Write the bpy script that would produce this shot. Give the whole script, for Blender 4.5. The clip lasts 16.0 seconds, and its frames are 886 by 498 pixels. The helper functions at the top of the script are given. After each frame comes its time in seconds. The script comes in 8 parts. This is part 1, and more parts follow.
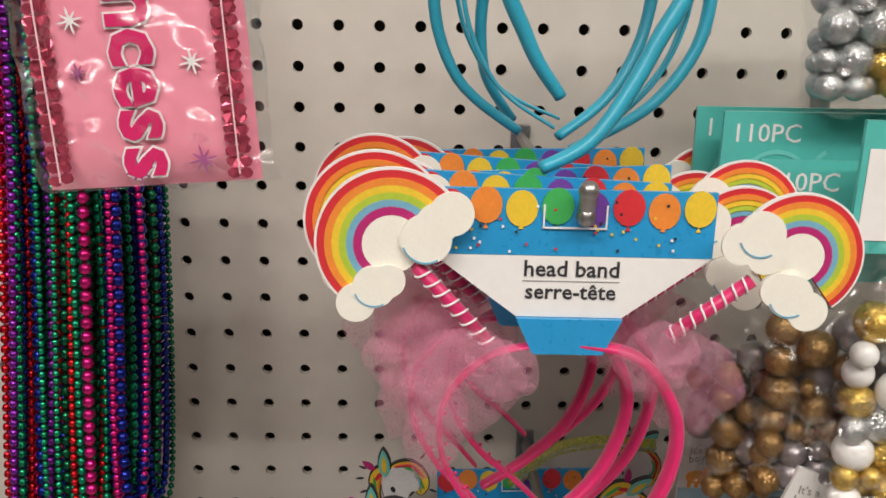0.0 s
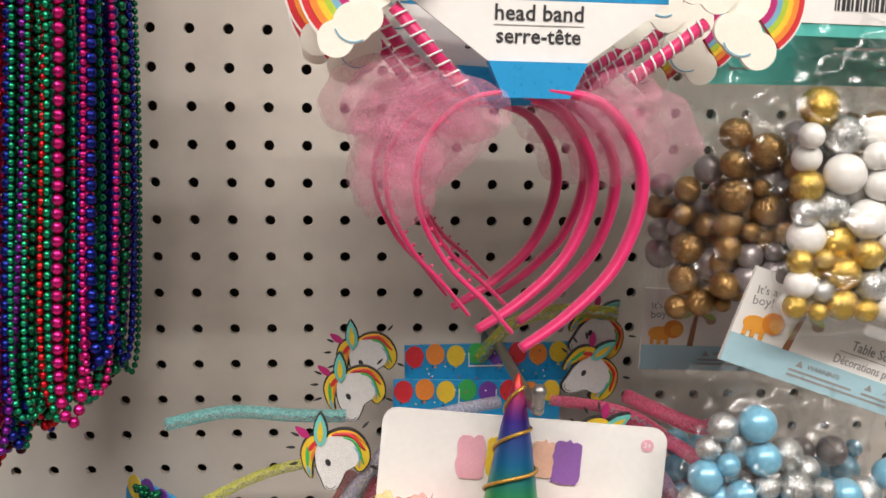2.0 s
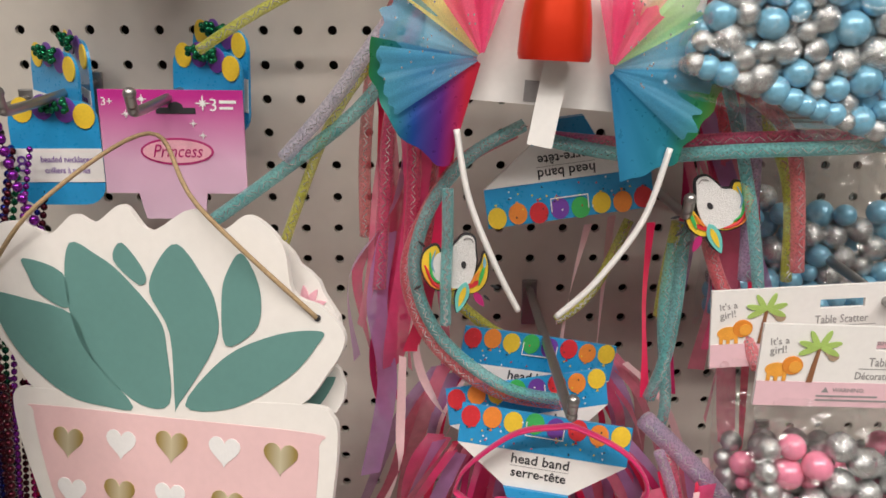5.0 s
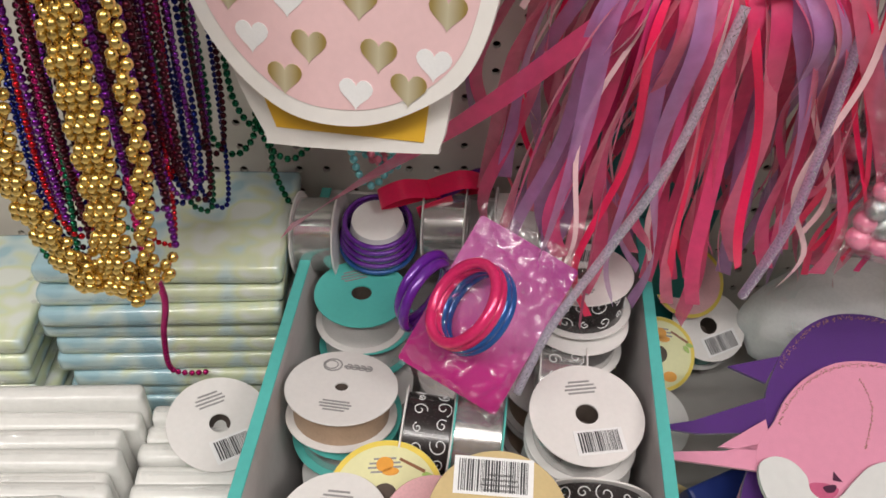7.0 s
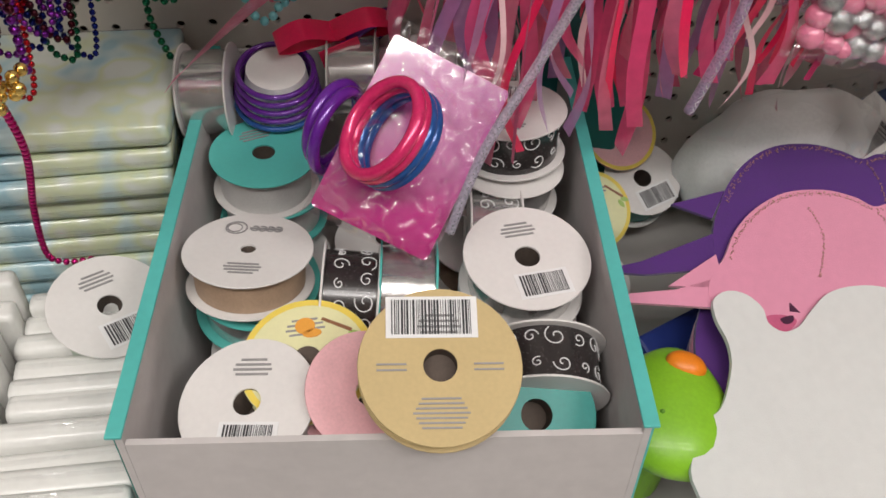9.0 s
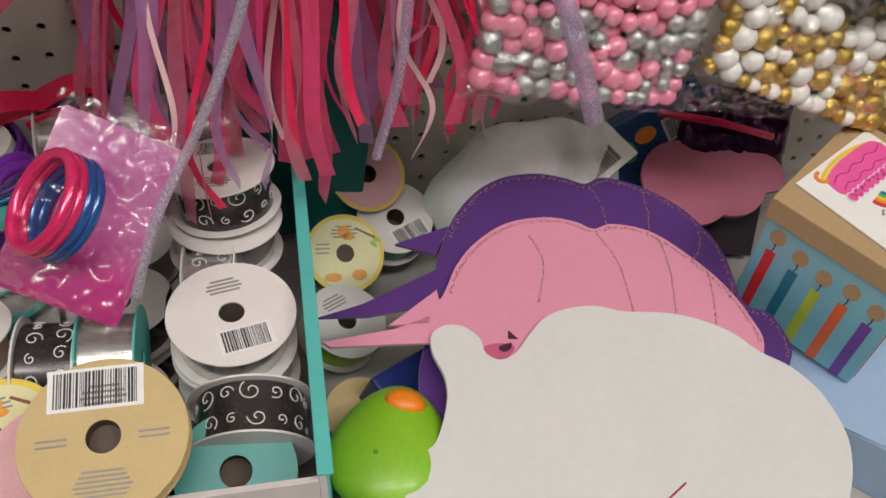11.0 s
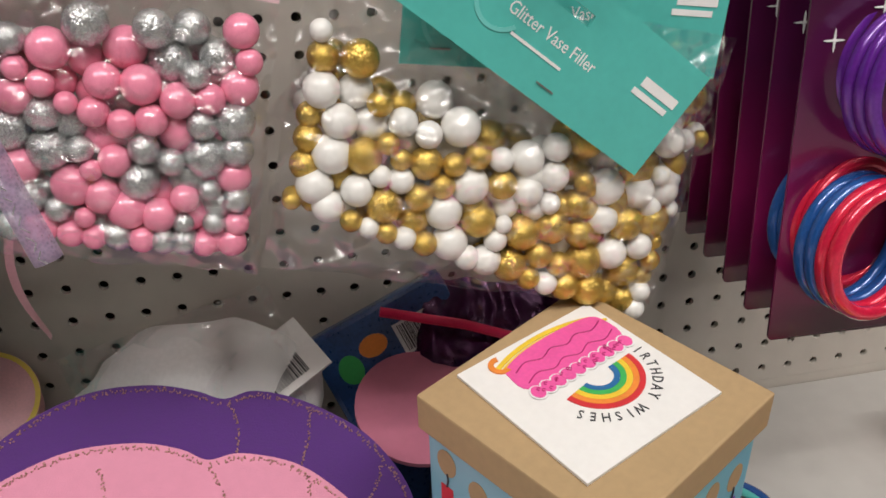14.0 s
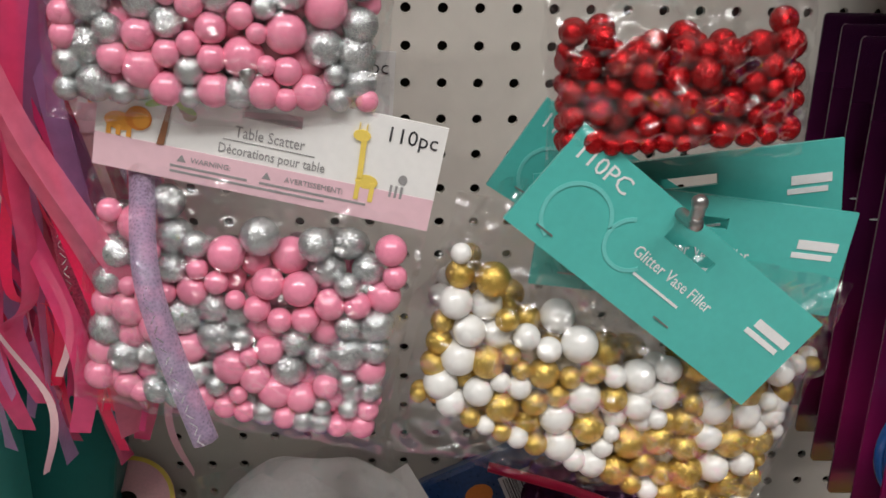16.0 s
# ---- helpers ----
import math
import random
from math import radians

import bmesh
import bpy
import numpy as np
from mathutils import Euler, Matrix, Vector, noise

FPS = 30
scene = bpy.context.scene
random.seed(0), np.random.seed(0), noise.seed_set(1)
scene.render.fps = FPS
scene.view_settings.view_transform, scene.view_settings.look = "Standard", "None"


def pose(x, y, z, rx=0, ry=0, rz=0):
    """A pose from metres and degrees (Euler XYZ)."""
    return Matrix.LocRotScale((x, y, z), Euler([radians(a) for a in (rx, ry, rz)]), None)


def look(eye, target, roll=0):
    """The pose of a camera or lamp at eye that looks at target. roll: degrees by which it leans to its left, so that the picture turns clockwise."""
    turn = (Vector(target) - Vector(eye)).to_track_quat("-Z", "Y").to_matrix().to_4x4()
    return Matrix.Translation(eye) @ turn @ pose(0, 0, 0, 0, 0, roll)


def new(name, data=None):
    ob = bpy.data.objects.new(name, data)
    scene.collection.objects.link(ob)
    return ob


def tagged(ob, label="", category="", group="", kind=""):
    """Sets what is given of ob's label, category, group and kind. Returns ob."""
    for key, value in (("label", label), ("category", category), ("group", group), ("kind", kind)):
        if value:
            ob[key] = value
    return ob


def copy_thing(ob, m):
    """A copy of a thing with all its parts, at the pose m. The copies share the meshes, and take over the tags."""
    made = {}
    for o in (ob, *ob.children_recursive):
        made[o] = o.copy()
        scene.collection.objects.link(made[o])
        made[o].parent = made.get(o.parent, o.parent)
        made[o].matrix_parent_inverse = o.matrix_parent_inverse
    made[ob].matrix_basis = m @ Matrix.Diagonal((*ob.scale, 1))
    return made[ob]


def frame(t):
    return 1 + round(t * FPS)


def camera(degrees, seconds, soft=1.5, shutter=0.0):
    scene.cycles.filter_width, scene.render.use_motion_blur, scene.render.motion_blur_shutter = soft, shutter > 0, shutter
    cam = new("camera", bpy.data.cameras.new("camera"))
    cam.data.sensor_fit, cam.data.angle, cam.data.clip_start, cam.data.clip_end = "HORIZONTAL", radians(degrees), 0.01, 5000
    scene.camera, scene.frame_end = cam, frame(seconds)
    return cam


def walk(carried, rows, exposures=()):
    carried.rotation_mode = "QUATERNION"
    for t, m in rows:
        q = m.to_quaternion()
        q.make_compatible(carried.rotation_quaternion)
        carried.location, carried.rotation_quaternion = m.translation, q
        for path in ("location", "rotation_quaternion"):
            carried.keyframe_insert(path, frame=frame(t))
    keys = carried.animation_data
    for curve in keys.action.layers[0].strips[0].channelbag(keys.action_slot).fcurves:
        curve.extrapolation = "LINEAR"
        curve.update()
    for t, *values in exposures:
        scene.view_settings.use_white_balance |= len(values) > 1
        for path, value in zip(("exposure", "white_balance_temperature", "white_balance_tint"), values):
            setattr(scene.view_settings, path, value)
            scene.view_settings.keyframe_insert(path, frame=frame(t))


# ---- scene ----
PATH = [
    (0, (0.1546, -0.5804, 0.0653), (0.2020, 1.3498, -0.4561), 1.11),
    (0.5, (0.1583, -0.5760, 0.0438), (0.2323, 1.3645, -0.4349), 0.95),
    (1, (0.1532, -0.5924, 0.0090), (0.2647, 1.3760, -0.3270), 0.87),
    (1.5, (0.1456, -0.6121, -0.0333), (0.2990, 1.3661, -0.2843), 1.07),
    (2, (0.1425, -0.6247, -0.0703), (0.3075, 1.3426, -0.3905), 0.89),
    (2.5, (0.1373, -0.6190, -0.1088), (0.3060, 1.3378, -0.4861), 0.72),
    (3, (0.1340, -0.6259, -0.1264), (0.2791, 1.3199, -0.5657), 0.49),
    (3.2, (0.1460, -0.6345, -0.1357), (0.2407, 1.3115, -0.5876), 0.37),
    (5.3, (0.1426, -0.6927, -0.2925), (0.1731, 1.1785, -0.9981), 0.61),
    (5.5, (0.1354, -0.6913, -0.3010), (0.1735, 1.1503, -1.0801), 1.30),
    (6, (0.1014, -0.7091, -0.3303), (0.1609, 1.0695, -1.2432), 1.38),
    (6.5, (0.0705, -0.7139, -0.3475), (0.0934, 0.9331, -1.4819), 0.99),
    (7, (0.0574, -0.6824, -0.3923), (0.0552, 0.8253, -1.7064), -0.20),
    (7.5, (0.0610, -0.6578, -0.4150), (0.0521, 0.7976, -1.7867), -1.03),
    (8, (0.0473, -0.6525, -0.4652), (0.0963, 0.7780, -1.8622), -0.81),
    (8.2, (0.0356, -0.6639, -0.5029), (0.1305, 0.7561, -1.9081), -0.05),
    (10.3, (0.1014, -0.6807, -0.4780), (0.4042, 0.7472, -1.8453), 1.09),
    (10.5, (0.1117, -0.6905, -0.4746), (0.4558, 0.7419, -1.8273), 1.43),
    (11, (0.1820, -0.6955, -0.4825), (0.5864, 0.7252, -1.8309), 1.49),
    (11.5, (0.2931, -0.6993, -0.5373), (0.7430, 0.7411, -1.8499), 0.79),
    (12, (0.3702, -0.6607, -0.6386), (1.0058, 0.8440, -1.7927), 0.54),
    (12.5, (0.4023, -0.6194, -0.6995), (1.1626, 0.9493, -1.6800), -0.61),
    (13, (0.4419, -0.6254, -0.7018), (1.1155, 1.0465, -1.5685), -1.60),
    (13.5, (0.4761, -0.6321, -0.7081), (1.0140, 1.1010, -1.5491), -1.85),
    (14, (0.4968, -0.6237, -0.6636), (0.8751, 1.1698, -1.4638), -1.75),
    (14.5, (0.5008, -0.6258, -0.6333), (0.7188, 1.2093, -1.3980), -0.50),
    (15, (0.4972, -0.6323, -0.6031), (0.6445, 1.2171, -1.3501), 0.65),
    (15.5, (0.4961, -0.6342, -0.5957), (0.6215, 1.2233, -1.3264), 0.98),
    (16, (0.4942, -0.6340, -0.5788), (0.6196, 1.2427, -1.2586), 1.11),
]
EXPOSURES = [(0, -0.28, 6550, 10), (1, -0.20, 6550, 10), (2, 0.06, 6550, 10), (3.2, 0.12, 6600, 10), (5.5, -0.16, 6500, 10), (7.5, -0.30, 6350, 10), (11, -0.46, 6500, 10),
             (12, -0.50, 6800, 10), (13.5, -0.18, 6550, 10), (15, -0.24, 6150, 8), (16, -0.24, 6150, 8)]
cam = camera(51.86, 16.0, soft=1.6)
walk(cam, [(t, look(eye, target, roll)) for t, eye, target, roll in PATH], EXPOSURES)

# ---- light: fluorescent ceiling fixtures of the shop aisle ----
world = bpy.data.worlds.new("shop_air")
world.use_nodes = True
world.node_tree.nodes["Background"].inputs[0].default_value = (1.0, 0.97, 0.93, 1)
world.node_tree.nodes["Background"].inputs[1].default_value = 0.02
scene.world = world


def tube_lamp(x, y, z, sx, sy, watts):
    data = bpy.data.lights.new("fluorescent_lamp", "AREA")
    data.shape, data.size, data.size_y, data.energy = "RECTANGLE", sx, sy, watts
    data.color = (1.0, 0.94, 0.885)
    ob = new("fluorescent_lamp", data)
    ob.matrix_world = pose(x, y, z)
    return ob


for lx in (-1.3, 0.35, 2.0):
    tube_lamp(lx, -1.25, 1.97, 1.3, 0.10, 4)
    tube_lamp(lx, -1.75, 1.97, 1.3, 0.10, 18)
    tube_lamp(lx, -2.20, 1.97, 1.3, 0.10, 42)


# ---- mesh building helpers ----
class Geo:
    """Collects vertices and faces of one mesh."""

    def __init__(self):
        self.v, self.f = [], []

    def add(self, verts, faces):
        n = len(self.v)
        self.v += [tuple(p) for p in verts]
        self.f += [tuple(i + n for i in f) for f in faces]
        return self

    def prism(self, outline, y0, y1):
        """A flat piece in x and z with an outline that runs counter-clockwise as seen from the front (-y)."""
        n = len(outline)
        self.add([(x, y0, z) for x, z in outline] + [(x, y1, z) for x, z in outline],
                 [tuple(range(n)), tuple(range(2 * n - 1, n - 1, -1))] + [(i, i + n, (i + 1) % n + n, (i + 1) % n) for i in range(n)])
        return self

    def arc(self, cx, cz, r0, r1, a0, a1, y0, y1, n=28):
        v, f = [], []
        for i in range(n + 1):
            a = radians(a0 + (a1 - a0) * i / n)
            for r in (r0, r1):
                for y in (y0, y1):
                    v.append((cx + r * math.cos(a), y, cz + r * math.sin(a)))
        for i in range(n):
            k, m = 4 * i, 4 * i + 4
            f += [(k, k + 2, m + 2, m), (k + 1, m + 1, m + 3, k + 3), (k, m, m + 1, k + 1), (k + 2, k + 3, m + 3, m + 2)]
        f += [(0, 1, 3, 2), (4 * n, 4 * n + 2, 4 * n + 3, 4 * n + 1)]
        return self.add(v, f)

    def tube(self, pts, r, seg=8, flat=1.0, up=(0, 1, 0), closed=False):
        """A sweep along points; flat scales the section across up."""
        pts = [Vector(p) for p in pts]
        n, v = len(pts), []
        for i, p in enumerate(pts):
            a, b = (pts[i - 1], pts[(i + 1) % n]) if closed else (pts[max(i - 1, 0)], pts[min(i + 1, n - 1)])
            d = (b - a).normalized()
            u = Vector(up)
            side = d.cross(u)
            if side.length < 1e-4:
                side = d.cross(Vector((1, 0, 0)))
            side.normalize()
            u = side.cross(d)
            rr = r(i / max(n - 1, 1)) if callable(r) else r
            for k in range(seg):
                w = 2 * math.pi * k / seg
                v.append(p + u * (rr * math.cos(w)) + side * (rr * flat * math.sin(w)))
        f = []
        for i in range(n if closed else n - 1):
            j = (i + 1) % n
            for k in range(seg):
                f.append((i * seg + k, i * seg + (k + 1) % seg, j * seg + (k + 1) % seg, j * seg + k))
        if not closed:
            f += [tuple(range(seg - 1, -1, -1)), tuple(range((n - 1) * seg, n * seg))]
        return self.add(v, f)

    def strip(self, pts, width, across):
        """A thin ribbon along points; across(i) gives its direction."""
        v, f = [], []
        for i, p in enumerate(pts):
            a = across(i / (len(pts) - 1)) if callable(across) else across
            a = Vector(a).normalized() * (width(i / (len(pts) - 1)) if callable(width) else width) / 2
            v += [Vector(p) - a, Vector(p) + a]
        for i in range(len(pts) - 1):
            f.append((2 * i, 2 * i + 1, 2 * i + 3, 2 * i + 2))
        return self.add(v, f)

    def ball(self, c, r, nu=9, nv=6):
        cx, cy, cz = c
        v = [(cx, cy, cz + r)]
        for i in range(1, nv):
            a = math.pi * i / nv
            for k in range(nu):
                w = 2 * math.pi * k / nu
                v.append((cx + r * math.sin(a) * math.cos(w), cy + r * math.sin(a) * math.sin(w), cz + r * math.cos(a)))
        v.append((cx, cy, cz - r))
        f = [(0, 1 + k, 1 + (k + 1) % nu) for k in range(nu)]
        for i in range(nv - 2):
            for k in range(nu):
                a, b = 1 + i * nu, 1 + (i + 1) * nu
                f.append((a + k, b + k, b + (k + 1) % nu, a + (k + 1) % nu))
        e, a = len(v) - 1, 1 + (nv - 2) * nu
        f += [(a + k, e, a + (k + 1) % nu) for k in range(nu)]
        return self.add(v, f)

    def lathe(self, prof, seg=36, axis="z"):
        """A turned shape from (radius, height) pairs, open where the radius is not zero."""
        v, f = [], []
        for r, h in prof:
            for k in range(seg):
                w = 2 * math.pi * k / seg
                v.append((r * math.cos(w), r * math.sin(w), h) if axis == "z" else (r * math.cos(w), -h, r * math.sin(w)))
        for i in range(len(prof) - 1):
            for k in range(seg):
                f.append((i * seg + k, i * seg + (k + 1) % seg, (i + 1) * seg + (k + 1) % seg, (i + 1) * seg + k))
        return self.add(v, f)

    def box(self, x0, x1, y0, y1, z0, z1, b=0.0):
        if b <= 0:
            return self.add([(x, y, z) for x in (x0, x1) for y in (y0, y1) for z in (z0, z1)],
                            [(0, 1, 3, 2), (4, 6, 7, 5), (0, 4, 5, 1), (2, 3, 7, 6), (0, 2, 6, 4), (1, 5, 7, 3)])
        bm = bmesh.new()
        bmesh.ops.create_cube(bm, size=1.0, matrix=Matrix.Translation(((x0 + x1) / 2, (y0 + y1) / 2, (z0 + z1) / 2)) @ Matrix.Diagonal((x1 - x0, y1 - y0, z1 - z0, 1)))
        bmesh.ops.bevel(bm, geom=bm.edges[:], offset=b, segments=2, affect="EDGES", profile=0.6)
        bm.verts.index_update()
        self.add([p.co.copy() for p in bm.verts], [[p.index for p in f.verts] for f in bm.faces])
        bm.free()
        return self


def part(name, geo, material, parent=None, label="", smooth=False, m=None):
    """Links a Geo as one mesh object under a thing or a part."""
    me = bpy.data.meshes.new(name)
    me.from_pydata(geo.v, [], geo.f)
    if smooth:
        me.polygons.foreach_set("use_smooth", [True] * len(me.polygons))
    me.materials.append(material)
    me.update()
    ob = new(name, me)
    ob.parent = parent
    if m is not None:
        ob.matrix_local = m
    return tagged(ob, label) if label else ob


def thing(name, m, label, category, group="", kind=""):
    ob = new(name)
    ob.empty_display_size = 0.02
    ob.matrix_world = m
    return tagged(ob, label, category, group, kind)


def lettering(name, words, size, material, parent, x, z, y=-0.0012, turn=0.0, shear=0.0, squeeze=1.0, align="CENTER", m=None, fat=0.0):
    """Words lying on the front of a card, turned in its plane by degrees."""
    c = bpy.data.curves.new(name, "FONT")
    c.body, c.size, c.align_x, c.align_y, c.resolution_u, c.shear, c.extrude, c.offset = words, size, align, "CENTER", 2, shear, 0.00015, fat
    tmp = bpy.data.objects.new(name, c)
    scene.collection.objects.link(tmp)
    bpy.context.view_layer.update()
    me = bpy.data.meshes.new_from_object(tmp.evaluated_get(bpy.context.evaluated_depsgraph_get()))
    bpy.data.objects.remove(tmp)
    me.materials.clear()
    me.materials.append(material)
    ob = new(name, me)
    ob.parent = parent
    base = m if m is not None else pose(x, y, z, 90, 0, 0)
    ob.matrix_local = base @ pose(0, 0, 0, 0, 0, turn) @ Matrix.Diagonal((squeeze, 1, 1, 1))
    return ob


def ellipse(cx, cz, rx, rz, n=20, turn=0.0):
    c, s = math.cos(radians(turn)), math.sin(radians(turn))
    out = []
    for k in range(n):
        w = 2 * math.pi * k / n
        x, z = rx * math.cos(w), rz * math.sin(w)
        out.append((cx + c * x - s * z, cz + s * x + c * z))
    return out


def rounded(x0, x1, z0, z1, r, n=4):
    out = []
    for cx, cz, a in ((x1 - r, z0 + r, -90), (x1 - r, z1 - r, 0), (x0 + r, z1 - r, 90), (x0 + r, z0 + r, 180)):
        out += [(cx + r * math.cos(radians(a + 90 * k / n)), cz + r * math.sin(radians(a + 90 * k / n))) for k in range(n + 1)]
    return out


def lobes(circles, n=72, centre=None):
    """The outline of overlapping circles, as seen from a point inside them all."""
    cx, cz = centre or (sum(c[0] for c in circles) / len(circles), sum(c[1] for c in circles) / len(circles))
    out = []
    for k in range(n):
        w = 2 * math.pi * k / n
        dx, dz, far = math.cos(w), math.sin(w), 0.0005
        for x, z, r in circles:
            b = (x - cx) * dx + (z - cz) * dz
            d = r * r - ((x - cx) ** 2 + (z - cz) ** 2 - b * b)
            if d > 0:
                far = max(far, b + math.sqrt(d))
        out.append((cx + far * dx, cz + far * dz))
    return out


def leaf(x0, z0, x1, z1, w, n=12):
    """A pointed oval between two points."""
    dx, dz = x1 - x0, z1 - z0
    ln = math.hypot(dx, dz)
    ux, uz = dx / ln, dz / ln
    a, b = [], []
    for k in range(n + 1):
        t = k / n
        q = w / 2 * math.sin(math.pi * t ** 0.8) ** 0.8 if 0 < t < 1 else 0
        a.append((x0 + dx * t + uz * q, z0 + dz * t - ux * q))
        b.append((x0 + dx * t - uz * q, z0 + dz * t + ux * q))
    return a + b[-2:0:-1]


def soft_outline(pts, per=5):
    """A closed soft curve through points of a flat shape."""
    n, out = len(pts), []
    for i in range(n):
        a, b, c, d = (Vector(pts[(i + k) % n]) for k in (-1, 0, 1, 2))
        for k in range(per):
            t = k / per
            out.append(tuple(0.5 * (2 * b + (c - a) * t + (2 * a - 5 * b + 4 * c - d) * t * t + (3 * b - a - 3 * c + d) * t ** 3)))
    return out


def grown(pts, q):
    """A closed outline pushed outwards (counter-clockwise) by q."""
    n, out = len(pts), []
    turn = 1 if sum(pts[i - 1][0] * pts[i][1] - pts[i][0] * pts[i - 1][1] for i in range(n)) > 0 else -1
    for i in range(n):
        dx, dz = pts[(i + 1) % n][0] - pts[i - 1][0], pts[(i + 1) % n][1] - pts[i - 1][1]
        ln = math.hypot(dx, dz) or 1e-9
        out.append((pts[i][0] + turn * dz / ln * q, pts[i][1] - turn * dx / ln * q))
    return out


def smooth_path(pts, per=8):
    """A soft curve through points."""
    pts = [Vector(p) for p in pts]
    out = []
    for i in range(len(pts) - 1):
        a, b, c, d = pts[max(i - 1, 0)], pts[i], pts[i + 1], pts[min(i + 2, len(pts) - 1)]
        for k in range(per):
            t = k / per
            out.append(0.5 * (2 * b + (c - a) * t + (2 * a - 5 * b + 4 * c - d) * t * t + (3 * b - a - 3 * c + d) * t ** 3))
    return out + [pts[-1]]


# ---- materials ----
def surface(name, color, rough=0.5, metal=0.0, vary=0.12, scale=60.0, bump=0.0, bump_scale=300.0, coat=0.0, sheen=0.0, speck=0.0, speck_scale=900.0):
    """A surface with colour variation at two scales, fine relief and, where wanted, glitter specks in its gloss."""
    mat = bpy.data.materials.new(name)
    mat.use_nodes = True
    nt = mat.node_tree
    p = nt.nodes["Principled BSDF"]
    p.inputs["Roughness"].default_value, p.inputs["Metallic"].default_value = rough, metal
    p.inputs["Coat Weight"].default_value, p.inputs["Coat Roughness"].default_value = coat, 0.12
    p.inputs["Sheen Weight"].default_value = sheen
    tc = nt.nodes.new("ShaderNodeTexCoord")
    big, fine = nt.nodes.new("ShaderNodeTexNoise"), nt.nodes.new("ShaderNodeTexNoise")
    big.inputs["Scale"].default_value, fine.inputs["Scale"].default_value = scale, scale * 9
    big.inputs["Detail"].default_value = 4
    for n in (big, fine):
        nt.links.new(tc.outputs["Object"], n.inputs["Vector"])
    mix = nt.nodes.new("ShaderNodeMath")
    mix.operation = "ADD"
    nt.links.new(big.outputs["Fac"], mix.inputs[0])
    nt.links.new(fine.outputs["Fac"], mix.inputs[1])
    ramp = nt.nodes.new("ShaderNodeMapRange")
    ramp.inputs["From Min"].default_value, ramp.inputs["From Max"].default_value = 0.6, 1.4
    ramp.inputs["To Min"].default_value, ramp.inputs["To Max"].default_value = 1 - vary, 1 + vary * 0.6
    nt.links.new(mix.outputs[0], ramp.inputs["Value"])
    vm = nt.nodes.new("ShaderNodeVectorMath")
    vm.operation = "SCALE"
    vm.inputs[0].default_value = color[:3]
    nt.links.new(ramp.outputs["Result"], vm.inputs["Scale"])
    nt.links.new(vm.outputs["Vector"], p.inputs["Base Color"])
    rr = nt.nodes.new("ShaderNodeMapRange")
    rr.inputs["To Min"].default_value, rr.inputs["To Max"].default_value = max(rough - 0.08, 0.03), min(rough + 0.08, 1)
    nt.links.new(fine.outputs["Fac"], rr.inputs["Value"])
    nt.links.new(rr.outputs["Result"], p.inputs["Roughness"])
    if bump or speck:
        b = nt.nodes.new("ShaderNodeBump")
        b.inputs["Strength"].default_value, b.inputs["Distance"].default_value = (bump or 0.6), 0.001
        if speck:
            src = nt.nodes.new("ShaderNodeTexVoronoi")
            src.inputs["Scale"].default_value = speck_scale
            nt.links.new(tc.outputs["Object"], src.inputs["Vector"])
            tilt, geo_n, add = nt.nodes.new("ShaderNodeVectorMath"), nt.nodes.new("ShaderNodeNewGeometry"), nt.nodes.new("ShaderNodeVectorMath")
            tilt.operation = "MULTIPLY_ADD"
            tilt.inputs[1].default_value, tilt.inputs[2].default_value = (speck,) * 3, (-speck / 2,) * 3
            nt.links.new(src.outputs["Color"], tilt.inputs[0])
            nt.links.new(geo_n.outputs["Normal"], add.inputs[0])
            nt.links.new(tilt.outputs[0], add.inputs[1])
            unit = nt.nodes.new("ShaderNodeVectorMath")
            unit.operation = "NORMALIZE"
            nt.links.new(add.outputs[0], unit.inputs[0])
            nt.links.new(unit.outputs[0], p.inputs["Normal"])
            sep, spark = nt.nodes.new("ShaderNodeSeparateColor"), nt.nodes.new("ShaderNodeMapRange")
            spark.inputs["From Min"].default_value, spark.inputs["To Min"].default_value, spark.inputs["To Max"].default_value = 0.2, 0.78, 1.22
            nt.links.new(src.outputs["Color"], sep.inputs[0])
            nt.links.new(sep.outputs[0], spark.inputs["Value"])
            both = nt.nodes.new("ShaderNodeMath")
            both.operation = "MULTIPLY"
            nt.links.new(ramp.outputs["Result"], both.inputs[0])
            nt.links.new(spark.outputs["Result"], both.inputs[1])
            nt.links.new(both.outputs[0], vm.inputs["Scale"])
            return mat
        else:
            src = nt.nodes.new("ShaderNodeTexNoise")
            src.inputs["Scale"].default_value, src.inputs["Detail"].default_value = bump_scale, 5
            nt.links.new(tc.outputs["Object"], src.inputs["Vector"])
            nt.links.new(src.outputs["Fac"], b.inputs["Height"])
        nt.links.new(b.outputs["Normal"], p.inputs["Normal"])
    return mat


